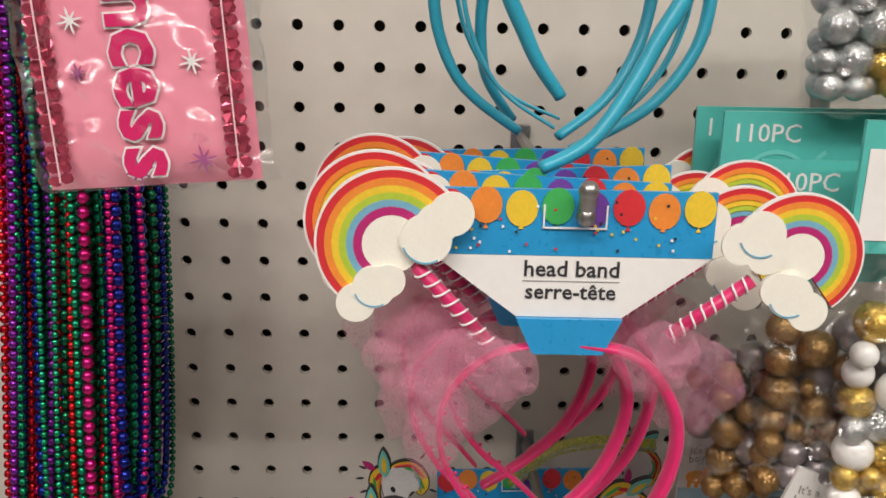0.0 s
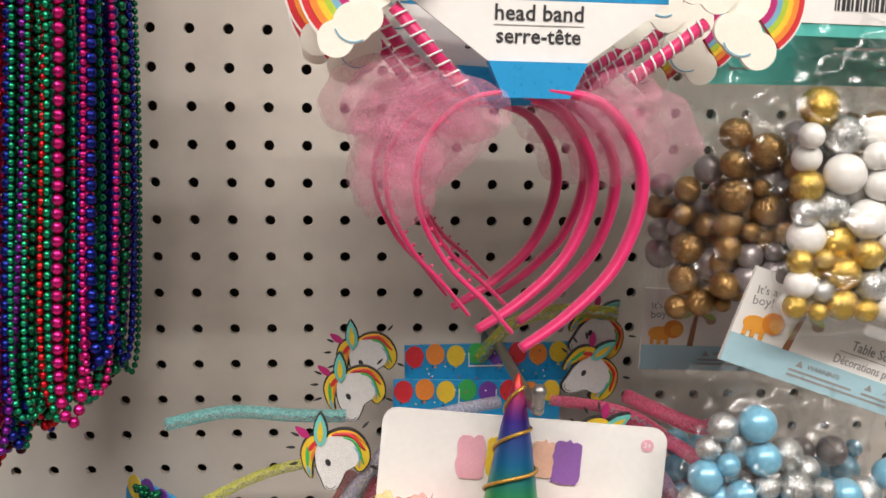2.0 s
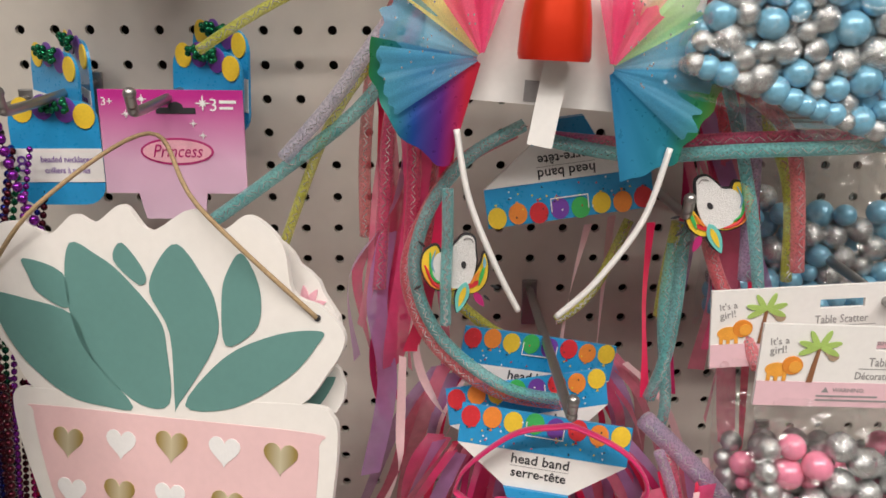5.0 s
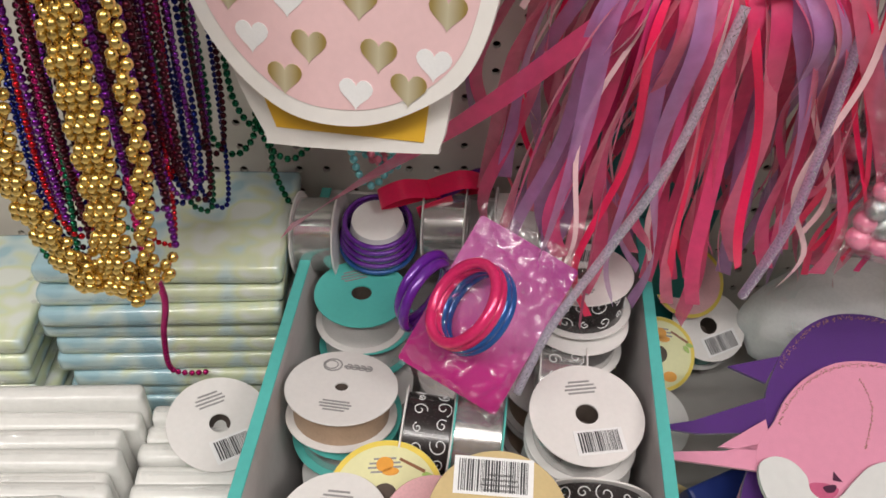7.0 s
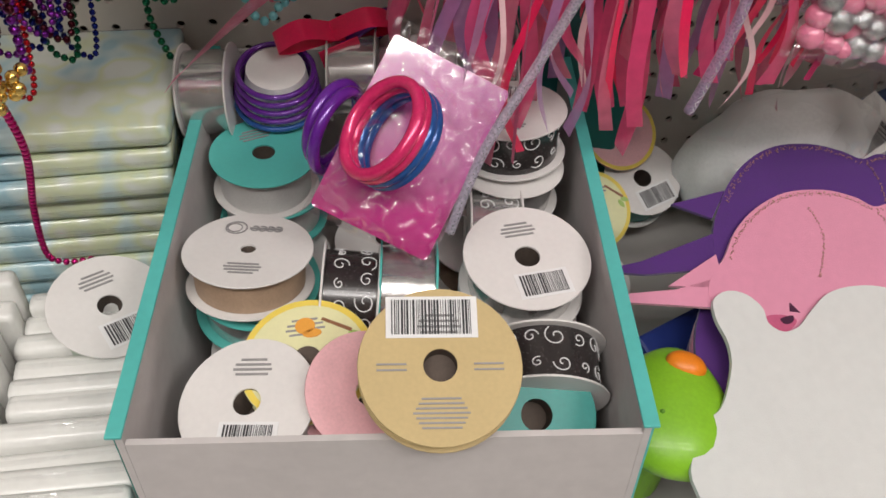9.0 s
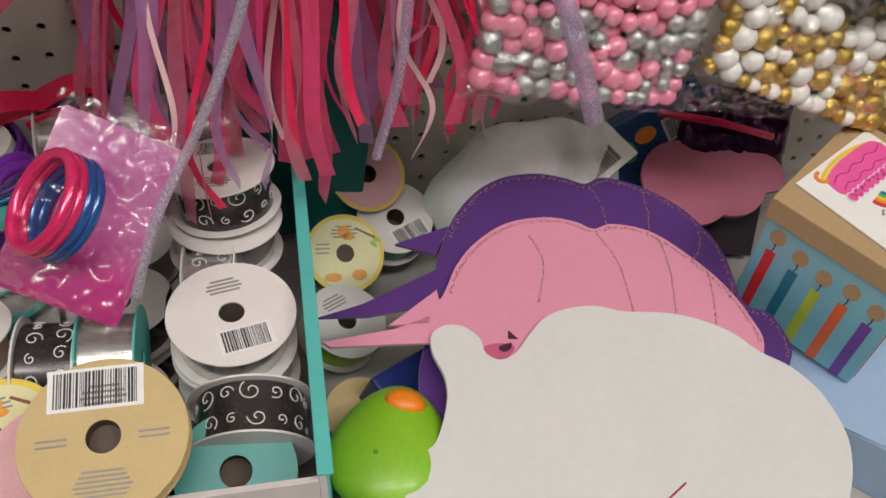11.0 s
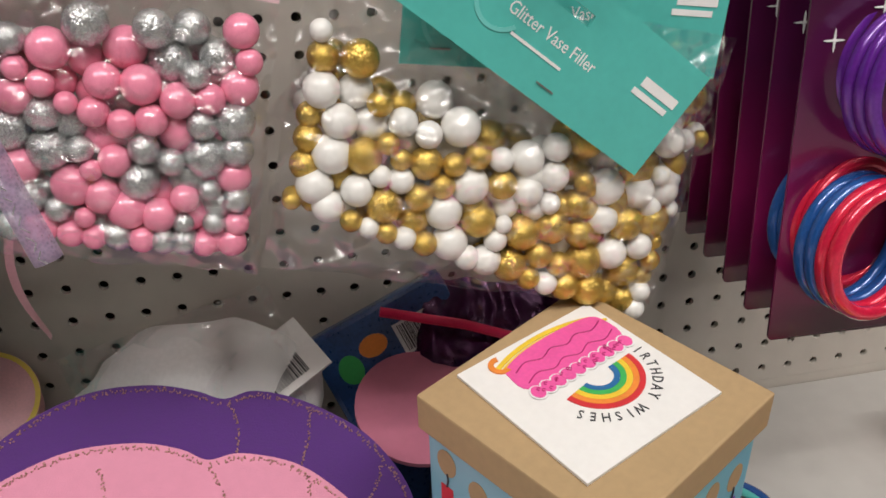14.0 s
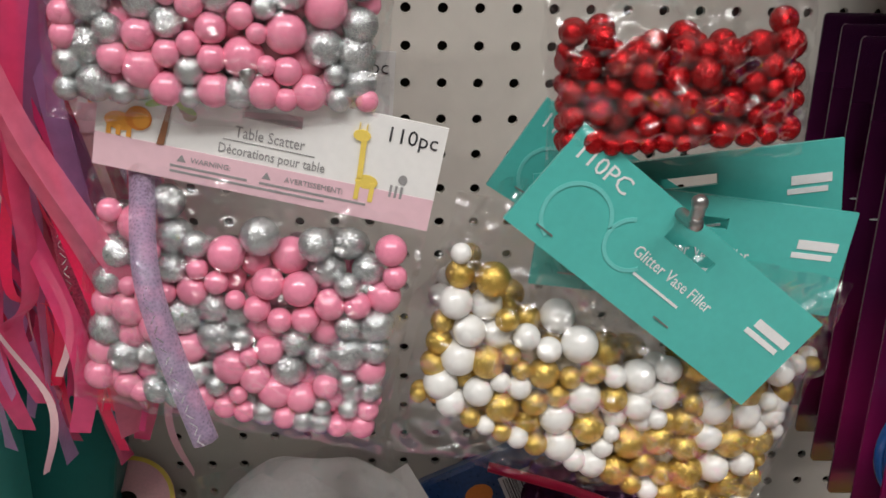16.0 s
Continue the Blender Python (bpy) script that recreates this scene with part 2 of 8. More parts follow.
def film(name, tint, clear, rough=0.12, bump=0.6, bump_scale=90.0, cloth=False, weave=0.0):
    """Clear plastic film (gloss over see-through) or thin cloth such as tulle and organza (colour over see-through)."""
    mat = bpy.data.materials.new(name)
    mat.use_nodes = True
    nt = mat.node_tree
    nt.nodes.remove(nt.nodes["Principled BSDF"])
    out = nt.nodes["Material Output"]
    see, mix = nt.nodes.new("ShaderNodeBsdfTransparent"), nt.nodes.new("ShaderNodeMixShader")
    tc, noi, bmp = nt.nodes.new("ShaderNodeTexCoord"), nt.nodes.new("ShaderNodeTexNoise"), nt.nodes.new("ShaderNodeBump")
    noi.inputs["Scale"].default_value, noi.inputs["Detail"].default_value = bump_scale, (3 if cloth else 1.2)
    nt.links.new(tc.outputs["Object"], noi.inputs["Vector"])
    nt.links.new(noi.outputs["Fac"], bmp.inputs["Height"])
    bmp.inputs["Strength"].default_value, bmp.inputs["Distance"].default_value = bump, (0.004 if cloth else 0.022)
    if cloth:
        p = nt.nodes.new("ShaderNodeBsdfPrincipled")
        p.inputs["Base Color"].default_value, p.inputs["Roughness"].default_value = (*tint, 1), 0.45
        p.inputs["Sheen Weight"].default_value = 0.5
        tl = nt.nodes.new("ShaderNodeBsdfTranslucent")
        tl.inputs["Color"].default_value = (*tint, 1)
        body = nt.nodes.new("ShaderNodeMixShader")
        body.inputs["Fac"].default_value = 0.35
        nt.links.new(p.outputs[0], body.inputs[1])
        nt.links.new(tl.outputs[0], body.inputs[2])
        nt.links.new(bmp.outputs["Normal"], p.inputs["Normal"])
        top = body
        rng = nt.nodes.new("ShaderNodeMapRange")
        rng.inputs["To Min"].default_value, rng.inputs["To Max"].default_value = max(0, 1 - clear - 0.2), min(1, 1 - clear + 0.2)
        if weave:
            chk = nt.nodes.new("ShaderNodeTexVoronoi")
            chk.inputs["Scale"].default_value = weave
            nt.links.new(tc.outputs["Object"], chk.inputs["Vector"])
            nt.links.new(chk.outputs["Distance"], rng.inputs["Value"])
        else:
            nt.links.new(noi.outputs["Fac"], rng.inputs["Value"])
        nt.links.new(rng.outputs["Result"], mix.inputs["Fac"])
    else:
        top = nt.nodes.new("ShaderNodeBsdfGlossy")
        top.inputs["Color"].default_value, top.inputs["Roughness"].default_value = (1, 1, 1, 1), rough
        see.inputs["Color"].default_value = (*tint, 1)
        fr = nt.nodes.new("ShaderNodeFresnel")
        fr.inputs["IOR"].default_value = 1.42
        rng = nt.nodes.new("ShaderNodeMapRange")
        rng.inputs["To Min"].default_value, rng.inputs["To Max"].default_value = 1 - clear, 0.16
        nt.links.new(bmp.outputs["Normal"], top.inputs["Normal"])
        nt.links.new(bmp.outputs["Normal"], fr.inputs["Normal"])
        nt.links.new(fr.outputs["Fac"], rng.inputs["Value"])
        nt.links.new(rng.outputs["Result"], mix.inputs["Fac"])
    nt.links.new(see.outputs[0], mix.inputs[1])
    nt.links.new(top.outputs[0], mix.inputs[2])
    nt.links.new(mix.outputs[0], out.inputs["Surface"])
    return mat


PEG = surface("pegboard_paint", (0.60, 0.56, 0.50), 0.45, vary=0.06, scale=7, bump=0.08, bump_scale=220)
HOLESHADE = surface("hole_shade", (0.10, 0.085, 0.07), 0.9)
SHELFW = surface("shelf_enamel", (0.50, 0.485, 0.46), 0.38, vary=0.08, scale=5, bump=0.03, bump_scale=120)
FLOORM = surface("floor_tile", (0.34, 0.32, 0.30), 0.35, vary=0.1, scale=3)
WALLM = surface("far_shelves", (0.22, 0.20, 0.19), 0.7, vary=0.3, scale=4)
CEILM = surface("ceiling_tile", (0.75, 0.74, 0.72), 0.9, vary=0.05, scale=8)
STEEL = surface("hook_steel", (0.36, 0.35, 0.34), 0.35, metal=0.9, vary=0.1, scale=80)
WHITE = surface("white_card", (0.80, 0.79, 0.77), 0.5, vary=0.04, scale=30)
WARMW = surface("cream_foam", (0.82, 0.80, 0.71), 0.75, vary=0.04, scale=60, bump=0.1, bump_scale=900)
BLUEC = surface("balloon_card_blue", (0.02, 0.30, 0.62), 0.3, vary=0.08, scale=40, coat=0.3)
INK = surface("print_black", (0.03, 0.03, 0.035), 0.5, vary=0.1)
GREYINK = surface("print_grey", (0.30, 0.29, 0.29), 0.5, vary=0.1)
PRINTW = surface("print_white", (0.80, 0.80, 0.80), 0.5, vary=0.05)


def pal(name, color, rough=0.45, **k):
    return surface(name, color, rough, **k)


RED = pal("print_red", (0.62, 0.03, 0.04))
ORANGE = pal("print_orange", (0.80, 0.25, 0.04))
YELLOW = pal("print_yellow", (0.80, 0.55, 0.04))
LIME = pal("print_lime", (0.42, 0.55, 0.05))
GREEN = pal("print_green", (0.05, 0.42, 0.10))
SKY = pal("print_sky", (0.17, 0.40, 0.55))
PURPLE = pal("print_purple", (0.16, 0.05, 0.34))
MAGENTA = pal("print_magenta", (0.45, 0.02, 0.16))
PINKP = pal("print_pink", (0.80, 0.42, 0.50))
HOTPINK = surface("hot_pink_satin", (0.62, 0.015, 0.13), 0.38, vary=0.12, scale=90, bump=0.15, bump_scale=700, sheen=0.2)
WINE = surface("dark_pink_satin", (0.34, 0.012, 0.07), 0.42, vary=0.12, scale=90, bump=0.15, bump_scale=700)
TULLE = film("pink_tulle", (0.94, 0.38, 0.55), 0.76, cloth=True, weave=1700, bump=0.05)
BAGFILM = film("clear_bag_film", (0.975, 0.975, 0.975), 0.95, rough=0.11, bump=1.0, bump_scale=48)
TURQ = surface("turquoise_satin", (0.03, 0.36, 0.50), 0.35, vary=0.12, scale=80, bump=0.1, bump_scale=600)

# ---- the setting ----
PITCH = 0.0254


def pegboard(x0, nx, z0, nz):
    """Painted hardboard with a hole through it at every inch."""
    geo, r, h, d = Geo(), 0.0036, PITCH / 2, 0.005
    ring = [(math.cos(math.pi * (k + 0.5) / 6), math.sin(math.pi * (k + 0.5) / 6)) for k in range(12)]
    edge = []
    for c, s in ring:
        m = h / max(abs(c), abs(s))
        edge.append((c * m, s * m))
    corner = {1: (h, h), 4: (-h, h), 7: (-h, -h), 10: (h, -h)}
    for i in range(nx):
        for j in range(nz):
            cx, cz = x0 + i * PITCH, z0 - j * PITCH
            v = [(cx + r * c, 0, cz + r * s) for c, s in ring] + [(cx + r * c, d, cz + r * s) for c, s in ring] + [(cx + x, 0, cz + z) for x, z in edge]
            f = []
            for k in range(12):
                m = (k + 1) % 12
                f += [(k, k + 12, m + 12, m), (24 + k, k, m, 24 + m)]
            for k, (x, z) in corner.items():
                v.append((cx + x, 0, cz + z))
                f.append((24 + k, 24 + (k + 1) % 12, len(v) - 1))
            geo.add(v, f)
    return geo


wall = tagged(part("wall_back", pegboard(-0.889, 82, 0.4826, 63), PEG), "cream painted pegboard wall with rows of round holes", "wall", kind="structure")
# Sheet added behind the board, coloured dark to stand for shade in the holes.
tagged(part("wall_hole_shade", Geo().box(-1.2, 1.8, 0.02, 0.05, -1.4, 2.0), HOLESHADE), "dark sheet added as the shade behind the pegboard holes", "wall", kind="structure")
tagged(part("wall_upper", Geo().box(-2.2, 3.0, 0.0, 0.02, 0.4955, 2.0), PEG), "plain cream panel above the pegboard", "wall", kind="structure")
tagged(part("wall_left", Geo().box(-2.2, -0.902, 0.0, 0.02, -1.4, 0.4955), PEG), "plain cream panel beside the pegboard", "wall", kind="structure")
tagged(part("wall_right", Geo().box(1.1811, 3.0, 0.0, 0.02, -1.4, 0.4955), PEG), "plain cream panel beside the pegboard", "wall", kind="structure")
SHELF = -1.113
tagged(part("shelf_deck", Geo().box(-2.2, 3.0, -0.52, -0.001, SHELF - 0.03, SHELF, 0.003), SHELFW), "off-white enamelled steel base shelf", "shelf", kind="structure")
tagged(part("shelf_front", Geo().box(-2.2, 3.0, -0.515, -0.49, -1.32, SHELF - 0.031), SHELFW), "off-white enamelled steel kick panel", "shelf", kind="structure")
tagged(part("floor", Geo().box(-2.2, 3.0, -2.4, 0.05, -1.36, -1.321), FLOORM), "pale vinyl shop floor", "floor", kind="structure")
tagged(part("ceiling", Geo().box(-2.2, 3.0, -2.4, 0.05, 2.0, 2.04), CEILM), "white ceiling panels", "ceiling", kind="structure")
tagged(part("wall_opposite", Geo().box(-2.2, 3.0, -2.44, -2.4, -1.36, 2.0), WALLM), "shelving across the aisle", "wall", kind="structure")

tagged(part("wall_foot", Geo().box(-0.902, 1.1811, 0.0, 0.006, SHELF - 0.02, -1.1051), PEG), "plain cream strip along the foot of the pegboard", "wall", kind="structure")


# ---- repeats used all along the wall ----
def peg_hook(x, z, length, label="grey steel display hook in the pegboard"):
    """A rod with an upturned tip, and its back wire in the holes."""
    h = thing("display_hook", pose(x, 0, z), label, "hook", "pegboard hooks")
    pts = smooth_path([(0, -0.001, 0), (0, -length * 0.5, 0.001), (0, -length + 0.012, 0.003), (0, -length + 0.003, 0.007), (0, -length, 0.014)], 5)
    part("rod", Geo().tube(pts, 0.0033, 10), STEEL, h, smooth=True)
    part("base_plate", Geo().box(-0.006, 0.006, -0.004, -0.0005, -0.03, 0.008, 0.001), STEEL, h)
    g = Geo()
    g.ball((0, -length, 0.015), 0.0040, 12, 8)
    part("tip", g, STEEL, h, smooth=True)
    return h


def ball_mesh(name, material):
    g = Geo().ball((0, 0, 0), 1.0, 20, 12)
    me = bpy.data.meshes.new(name)
    me.from_pydata(g.v, [], g.f)
    me.polygons.foreach_set("use_smooth", [True] * len(me.polygons))
    me.materials.append(material)
    return me


BALL = {
    "white": ball_mesh("white_ball", surface("pearl_white", (0.80, 0.79, 0.76), 0.32, vary=0.05, scale=2, coat=0.4)),
    "gold": ball_mesh("gold_ball", surface("glitter_gold", (0.66, 0.45, 0.10), 0.26, metal=0.75, vary=0.2, scale=4, speck=0.7, speck_scale=20)),
    "silver": ball_mesh("silver_ball", surface("glitter_silver", (0.55, 0.57, 0.57), 0.26, metal=0.75, vary=0.15, scale=4, speck=0.7, speck_scale=20)),
    "pink": ball_mesh("pink_ball", surface("pearl_pink", (0.84, 0.27, 0.40), 0.24, metal=0.05, vary=0.12, scale=2, coat=0.5)),
    "blue": ball_mesh("blue_ball", surface("pearl_blue", (0.20, 0.48, 0.66), 0.32, metal=0.2, vary=0.25, scale=3, coat=0.5)),
    "red": ball_mesh("red_ball", surface("glitter_red", (0.46, 0.006, 0.010), 0.22, metal=0.75, vary=0.2, scale=4, speck=0.9, speck_scale=15)),
    # Gold and silver again, darkened in the colour for bags in shade behind others.
    "gold_shade": ball_mesh("shaded_gold_ball", surface("shaded_gold", (0.40, 0.24, 0.09), 0.28, metal=0.75, vary=0.2, scale=4, speck=0.8, speck_scale=15)),
    "silver_shade": ball_mesh("shaded_silver_ball", surface("shaded_silver", (0.30, 0.27, 0.28), 0.35, metal=0.5, vary=0.2, scale=4)),
}


def packed(n, w, h, d, rmin, rmax, seed, inside):
    """Places for balls that rest against one another in a flat bag."""
    rng = np.random.default_rng(seed)
    r = rng.uniform(0, 1, n) ** 0.9 * (rmax - rmin) + rmin
    p = np.stack([rng.uniform(-w / 2, w / 2, n), rng.uniform(-d / 2, d / 2, n), rng.uniform(-h, 0, n)], 1)
    for step in range(190):
        p[:, 2] -= 0.0009 if step < 110 else 0.00008
        delta = p[:, None] - p[None]
        dist = np.linalg.norm(delta, axis=2) + 1e-9
        over = np.clip(r[:, None] + r[None] - dist, 0, None)
        np.fill_diagonal(over, 0)
        p += (delta / dist[..., None] * over[..., None]).sum(1) * 0.35
        p = inside(p, r)
    return p, r


def pillow(w, h, d, seed, wrinkle=0.004, nu=40, nv=40, taper=0.0):
    """Two skins of a clear bag, welded along the rim, with creases; it hangs down from z = 0."""
    g = Geo()
    for side in (-1, 1):
        v, f = [], []
        for j in range(nv + 1):
            for i in range(nu + 1):
                u, t = i / nu * 2 - 1, j / nv
                b = max(0.0, (1 - abs(u) ** 3)) ** 0.5 * min(1.0, t * 2.2) * max(0.0, 1 - max(0, t - 0.86) / 0.14) ** 0.6
                x, z = u * w / 2 * (1 - taper * (1 - t)), -h * t
                k = noise.noise(Vector((x * 60 + seed, z * 38, side * 3.0))) + 1.1 * (0.35 - abs(noise.noise(Vector((x * 75 + z * 40 + seed, z * 60, side * 2.0))))) + 0.4 * noise.noise(Vector((x * 150 + z * 60, z * 120 + seed, side)))
                v.append((x + 0.003 * noise.noise(Vector((z * 70, seed, side))), side * (d / 2 * b + 0.0005) + wrinkle * k * min(1, b + 0.25), z + 0.003 * noise.noise(Vector((x * 60, seed + 4, 1)))))
        for j in range(nv):
            for i in range(nu):
                a = j * (nu + 1) + i
                f.append((a, a + 1, a + nu + 2, a + nu + 1) if side < 0 else (a, a + nu + 1, a + nu + 2, a + 1))
        g.add(v, f)
    return g


def decor_bag(m, label, colors, n=80, w=0.158, top=0.052, h=0.145, d=0.042, seed=1, rmin=0.0046, rmax=0.0102, fill=0.95, lean=0.0, header=None, group="bags of table scatter", body=None):
    """A clear bag of decoration balls under a folded card header; the origin is the middle of the header's top edge."""
    bag = thing("decoration_bag", m, label, "bag", group)
    hang = body if body is not None else pose(0, 0, -top + 0.012)
    part("bag_film", pillow(w, h, d + 0.004, seed * 7.3, 0.0026), BAGFILM, bag, "crinkled clear plastic film", smooth=True, m=hang).visible_shadow = False

    def inside(p, r):
        p[:, 0] = np.clip(p[:, 0], -w / 2 + r * 1.3 + 0.003, w / 2 - r * 1.3 - 0.003)
        low = -h * fill + r + 0.002 + lean * p[:, 0]
        p[:, 2] = np.clip(p[:, 2], low, -0.02)
        room = d / 2 * np.sqrt(np.clip(1 - np.abs(p[:, 0] / (w / 2)) ** 3, 0.05, 1))
        room = np.maximum(room - r * 0.9, 0.001)
        p[:, 1] = np.clip(p[:, 1], -room, room)
        return p

    ps, rs = packed(n, w, h * 0.8, d, rmin, rmax, seed, inside)
    rng = random.Random(seed)
    names = [c for c, k in colors for _ in range(k)]
    for q, r in zip(ps, rs):
        c = rng.choice(names)
        ob = new("ball", BALL[c])
        ob.parent = bag
        ob.matrix_local = hang @ Matrix.Translation((q[0], q[1], q[2])) @ Euler((q[0] * 400, q[1] * 300, 1)).to_matrix().to_4x4() @ Matrix.Diagonal((r, r, r, 1))
    if header:
        header(bag)
    return bag


# printed headers -------------------------------------------------------
BABYBLUE = surface("pale_blue_print", (0.36, 0.56, 0.64), 0.45, vary=0.05, scale=30)
BABYPINK = surface("pale_pink_print", (0.78, 0.52, 0.58), 0.45, vary=0.05, scale=30)
TEAL = surface("teal_card", (0.09, 0.48, 0.43), 0.32, vary=0.07, scale=25, coat=0.25)
TEALD = surface("pale_teal_swirl", (0.16, 0.56, 0.52), 0.35, vary=0.05)
LIONM = surface("print_lion", (0.80, 0.36, 0.05), 0.5, vary=0.12, scale=120)
LIONM2 = surface("print_mane", (0.72, 0.25, 0.03), 0.5, vary=0.12, scale=120)
LEAFP = surface("print_leaf", (0.38, 0.55, 0.14), 0.5, vary=0.12, scale=120)
TRUNKP = surface("print_trunk", (0.26, 0.11, 0.05), 0.5, vary=0.12, scale=120)
MONKP = surface("print_monkey", (0.40, 0.29, 0.20), 0.5, vary=0.12, scale=120)
GIRAFP = surface("print_giraffe", (0.82, 0.62, 0.12), 0.5, vary=0.12, scale=120)


def slot_plate(geo, x0, x1, z0, z1, y0, y1, sw=0.028, sh=0.006, sz=-0.012):
    """A card with a hang slot cut through it."""
    geo.box(x0, x1, y0, y1, sz + sh / 2, z1)
    geo.box(x0, x1, y0, y1, z0, sz - sh / 2)
    geo.box(x0, -sw / 2, y0, y1, sz - sh / 2, sz + sh / 2)
    return geo.box(sw / 2, x1, y0, y1, sz - sh / 2, sz + sh / 2)


def jungle_header(base, words, girl=False):
    """A white card with a lion, a palm and a monkey, and a coloured foot."""
    def make(bag):
        card = part("header_card", slot_plate(Geo(), -0.082, 0.082, -0.052, 0.0, -0.0012, 0.0012), WHITE, bag, "folded glossy white card header")
        part("foot_band", Geo().box(-0.0819, 0.0819, -0.0017, -0.0013, -0.0518, -0.036), base, card)
        g = Geo()
        g.prism(ellipse(-0.062, -0.0255, 0.0062, 0.0058, 16), -0.0022, -0.0013)
        part("lion_mane", g, LIONM2, card)
        g = Geo()
        g.prism(ellipse(-0.0605, -0.0262, 0.004, 0.0038, 14), -0.0027, -0.0023)
        g.prism(ellipse(-0.0705, -0.0285, 0.0075, 0.0045, 16), -0.0018, -0.0013)
        for lx in (-0.0765, -0.072, -0.067):
            g.box(lx, lx + 0.0022, -0.0020, -0.0014, -0.0355, -0.030)
        part("lion_body", g, LIONM, card)
        part("palm_trunk", Geo().prism([(-0.0525, -0.036), (-0.049, -0.036), (-0.0468, -0.0135), (-0.0485, -0.0135)], -0.0022, -0.0015), TRUNKP, card)
        g = Geo()
        for a in (15, 65, 120, 165, 205, -25):
            g.prism(ellipse(-0.0475 + 0.0065 * math.cos(radians(a)), -0.0135 + 0.005 * math.sin(radians(a)), 0.0068, 0.0019, 12, a), -0.0019 - 0.0001 * (a % 7), -0.0015)
        part("palm_leaves", g, LEAFP, card)
        g = Geo()
        g.prism(ellipse(-0.0385, -0.0195, 0.0034, 0.0026, 12), -0.0018, -0.0013)
        g.prism(ellipse(-0.0415, -0.0165, 0.0026, 0.0024, 12), -0.0021, -0.0012)
        part("monkey_print", g, MONKP, card)
        lettering("wording", words[0], 0.0062, GREYINK, card, -0.0715, -0.0105, -0.0014, 8)
        lettering("wording", words[1], 0.0068, GREYINK, card, -0.0715, -0.0162, -0.0014, 8)
        lettering("wording", "Table Scatter", 0.0078, GREYINK, card, 0.0, -0.0225, -0.0014, squeeze=0.8)
        lettering("wording", "D\u00e9corations pour table", 0.0068, GREYINK, card, 0.002, -0.0315, -0.0014, squeeze=0.8)
        part("rule_line", Geo().box(-0.022, 0.022, -0.0015, -0.0013, -0.0270, -0.0266), GREYINK, card)
        lettering("wording", "WARNING:", 0.0038, GREYINK, card, -0.026, -0.0408, -0.0019)
        lettering("wording", "AVERTISSEMENT:", 0.0038, GREYINK, card, 0.024, -0.0408, -0.0019)
        g = Geo()
        for x0, x1, z in ((-0.045, -0.008, -0.0448), (-0.002, 0.05, -0.0448), (-0.045, 0.03, -0.0475)):
            g.box(x0, x1, -0.0019, -0.0017, z - 0.0006, z + 0.0006)
        for x in (-0.040, 0.001):
            g.prism([(x - 0.0022, -0.0424), (x + 0.0022, -0.0424), (x, -0.0388)], -0.0019, -0.0017)
        part("small_print", g, GREYINK, card)
        lettering("wording", "110pc", 0.0105, INK, card, 0.066, -0.0085, -0.0014)
        g = Geo()
        g.prism(ellipse(0.0485, -0.0335, 0.0055, 0.0035, 14), -0.0018, -0.0013)
        g.box(0.0435, 0.0458, -0.0020, -0.0012, -0.043, -0.0335)
        g.box(0.0505, 0.0528, -0.0021, -0.0012, -0.043, -0.0335)
        g.prism([(0.0435, -0.032), (0.0462, -0.032), (0.0452, -0.0125), (0.0425, -0.0125)], -0.0022, -0.0011)
        g.prism(ellipse(0.0425, -0.0115, 0.0042, 0.0028, 12), -0.0024, -0.0010)
        g.box(0.0405, 0.0410, -0.0023, -0.0013, -0.009, -0.0055)
        g.box(0.0440, 0.0445, -0.0023, -0.0013, -0.009, -0.0055)
        part("giraffe_print", g, GIRAFP, card)
        g = Geo()
        for k in range(3):
            g.box(0.060 + 0.0026 * k, 0.0612 + 0.0026 * k, -0.0018, -0.0013, -0.0385, -0.0325)
        g.prism(ellipse(0.0655, -0.029, 0.0022, 0.0024, 10), -0.0018, -0.0013)
        part("zebra_print", g, GREYINK, card)
    return make


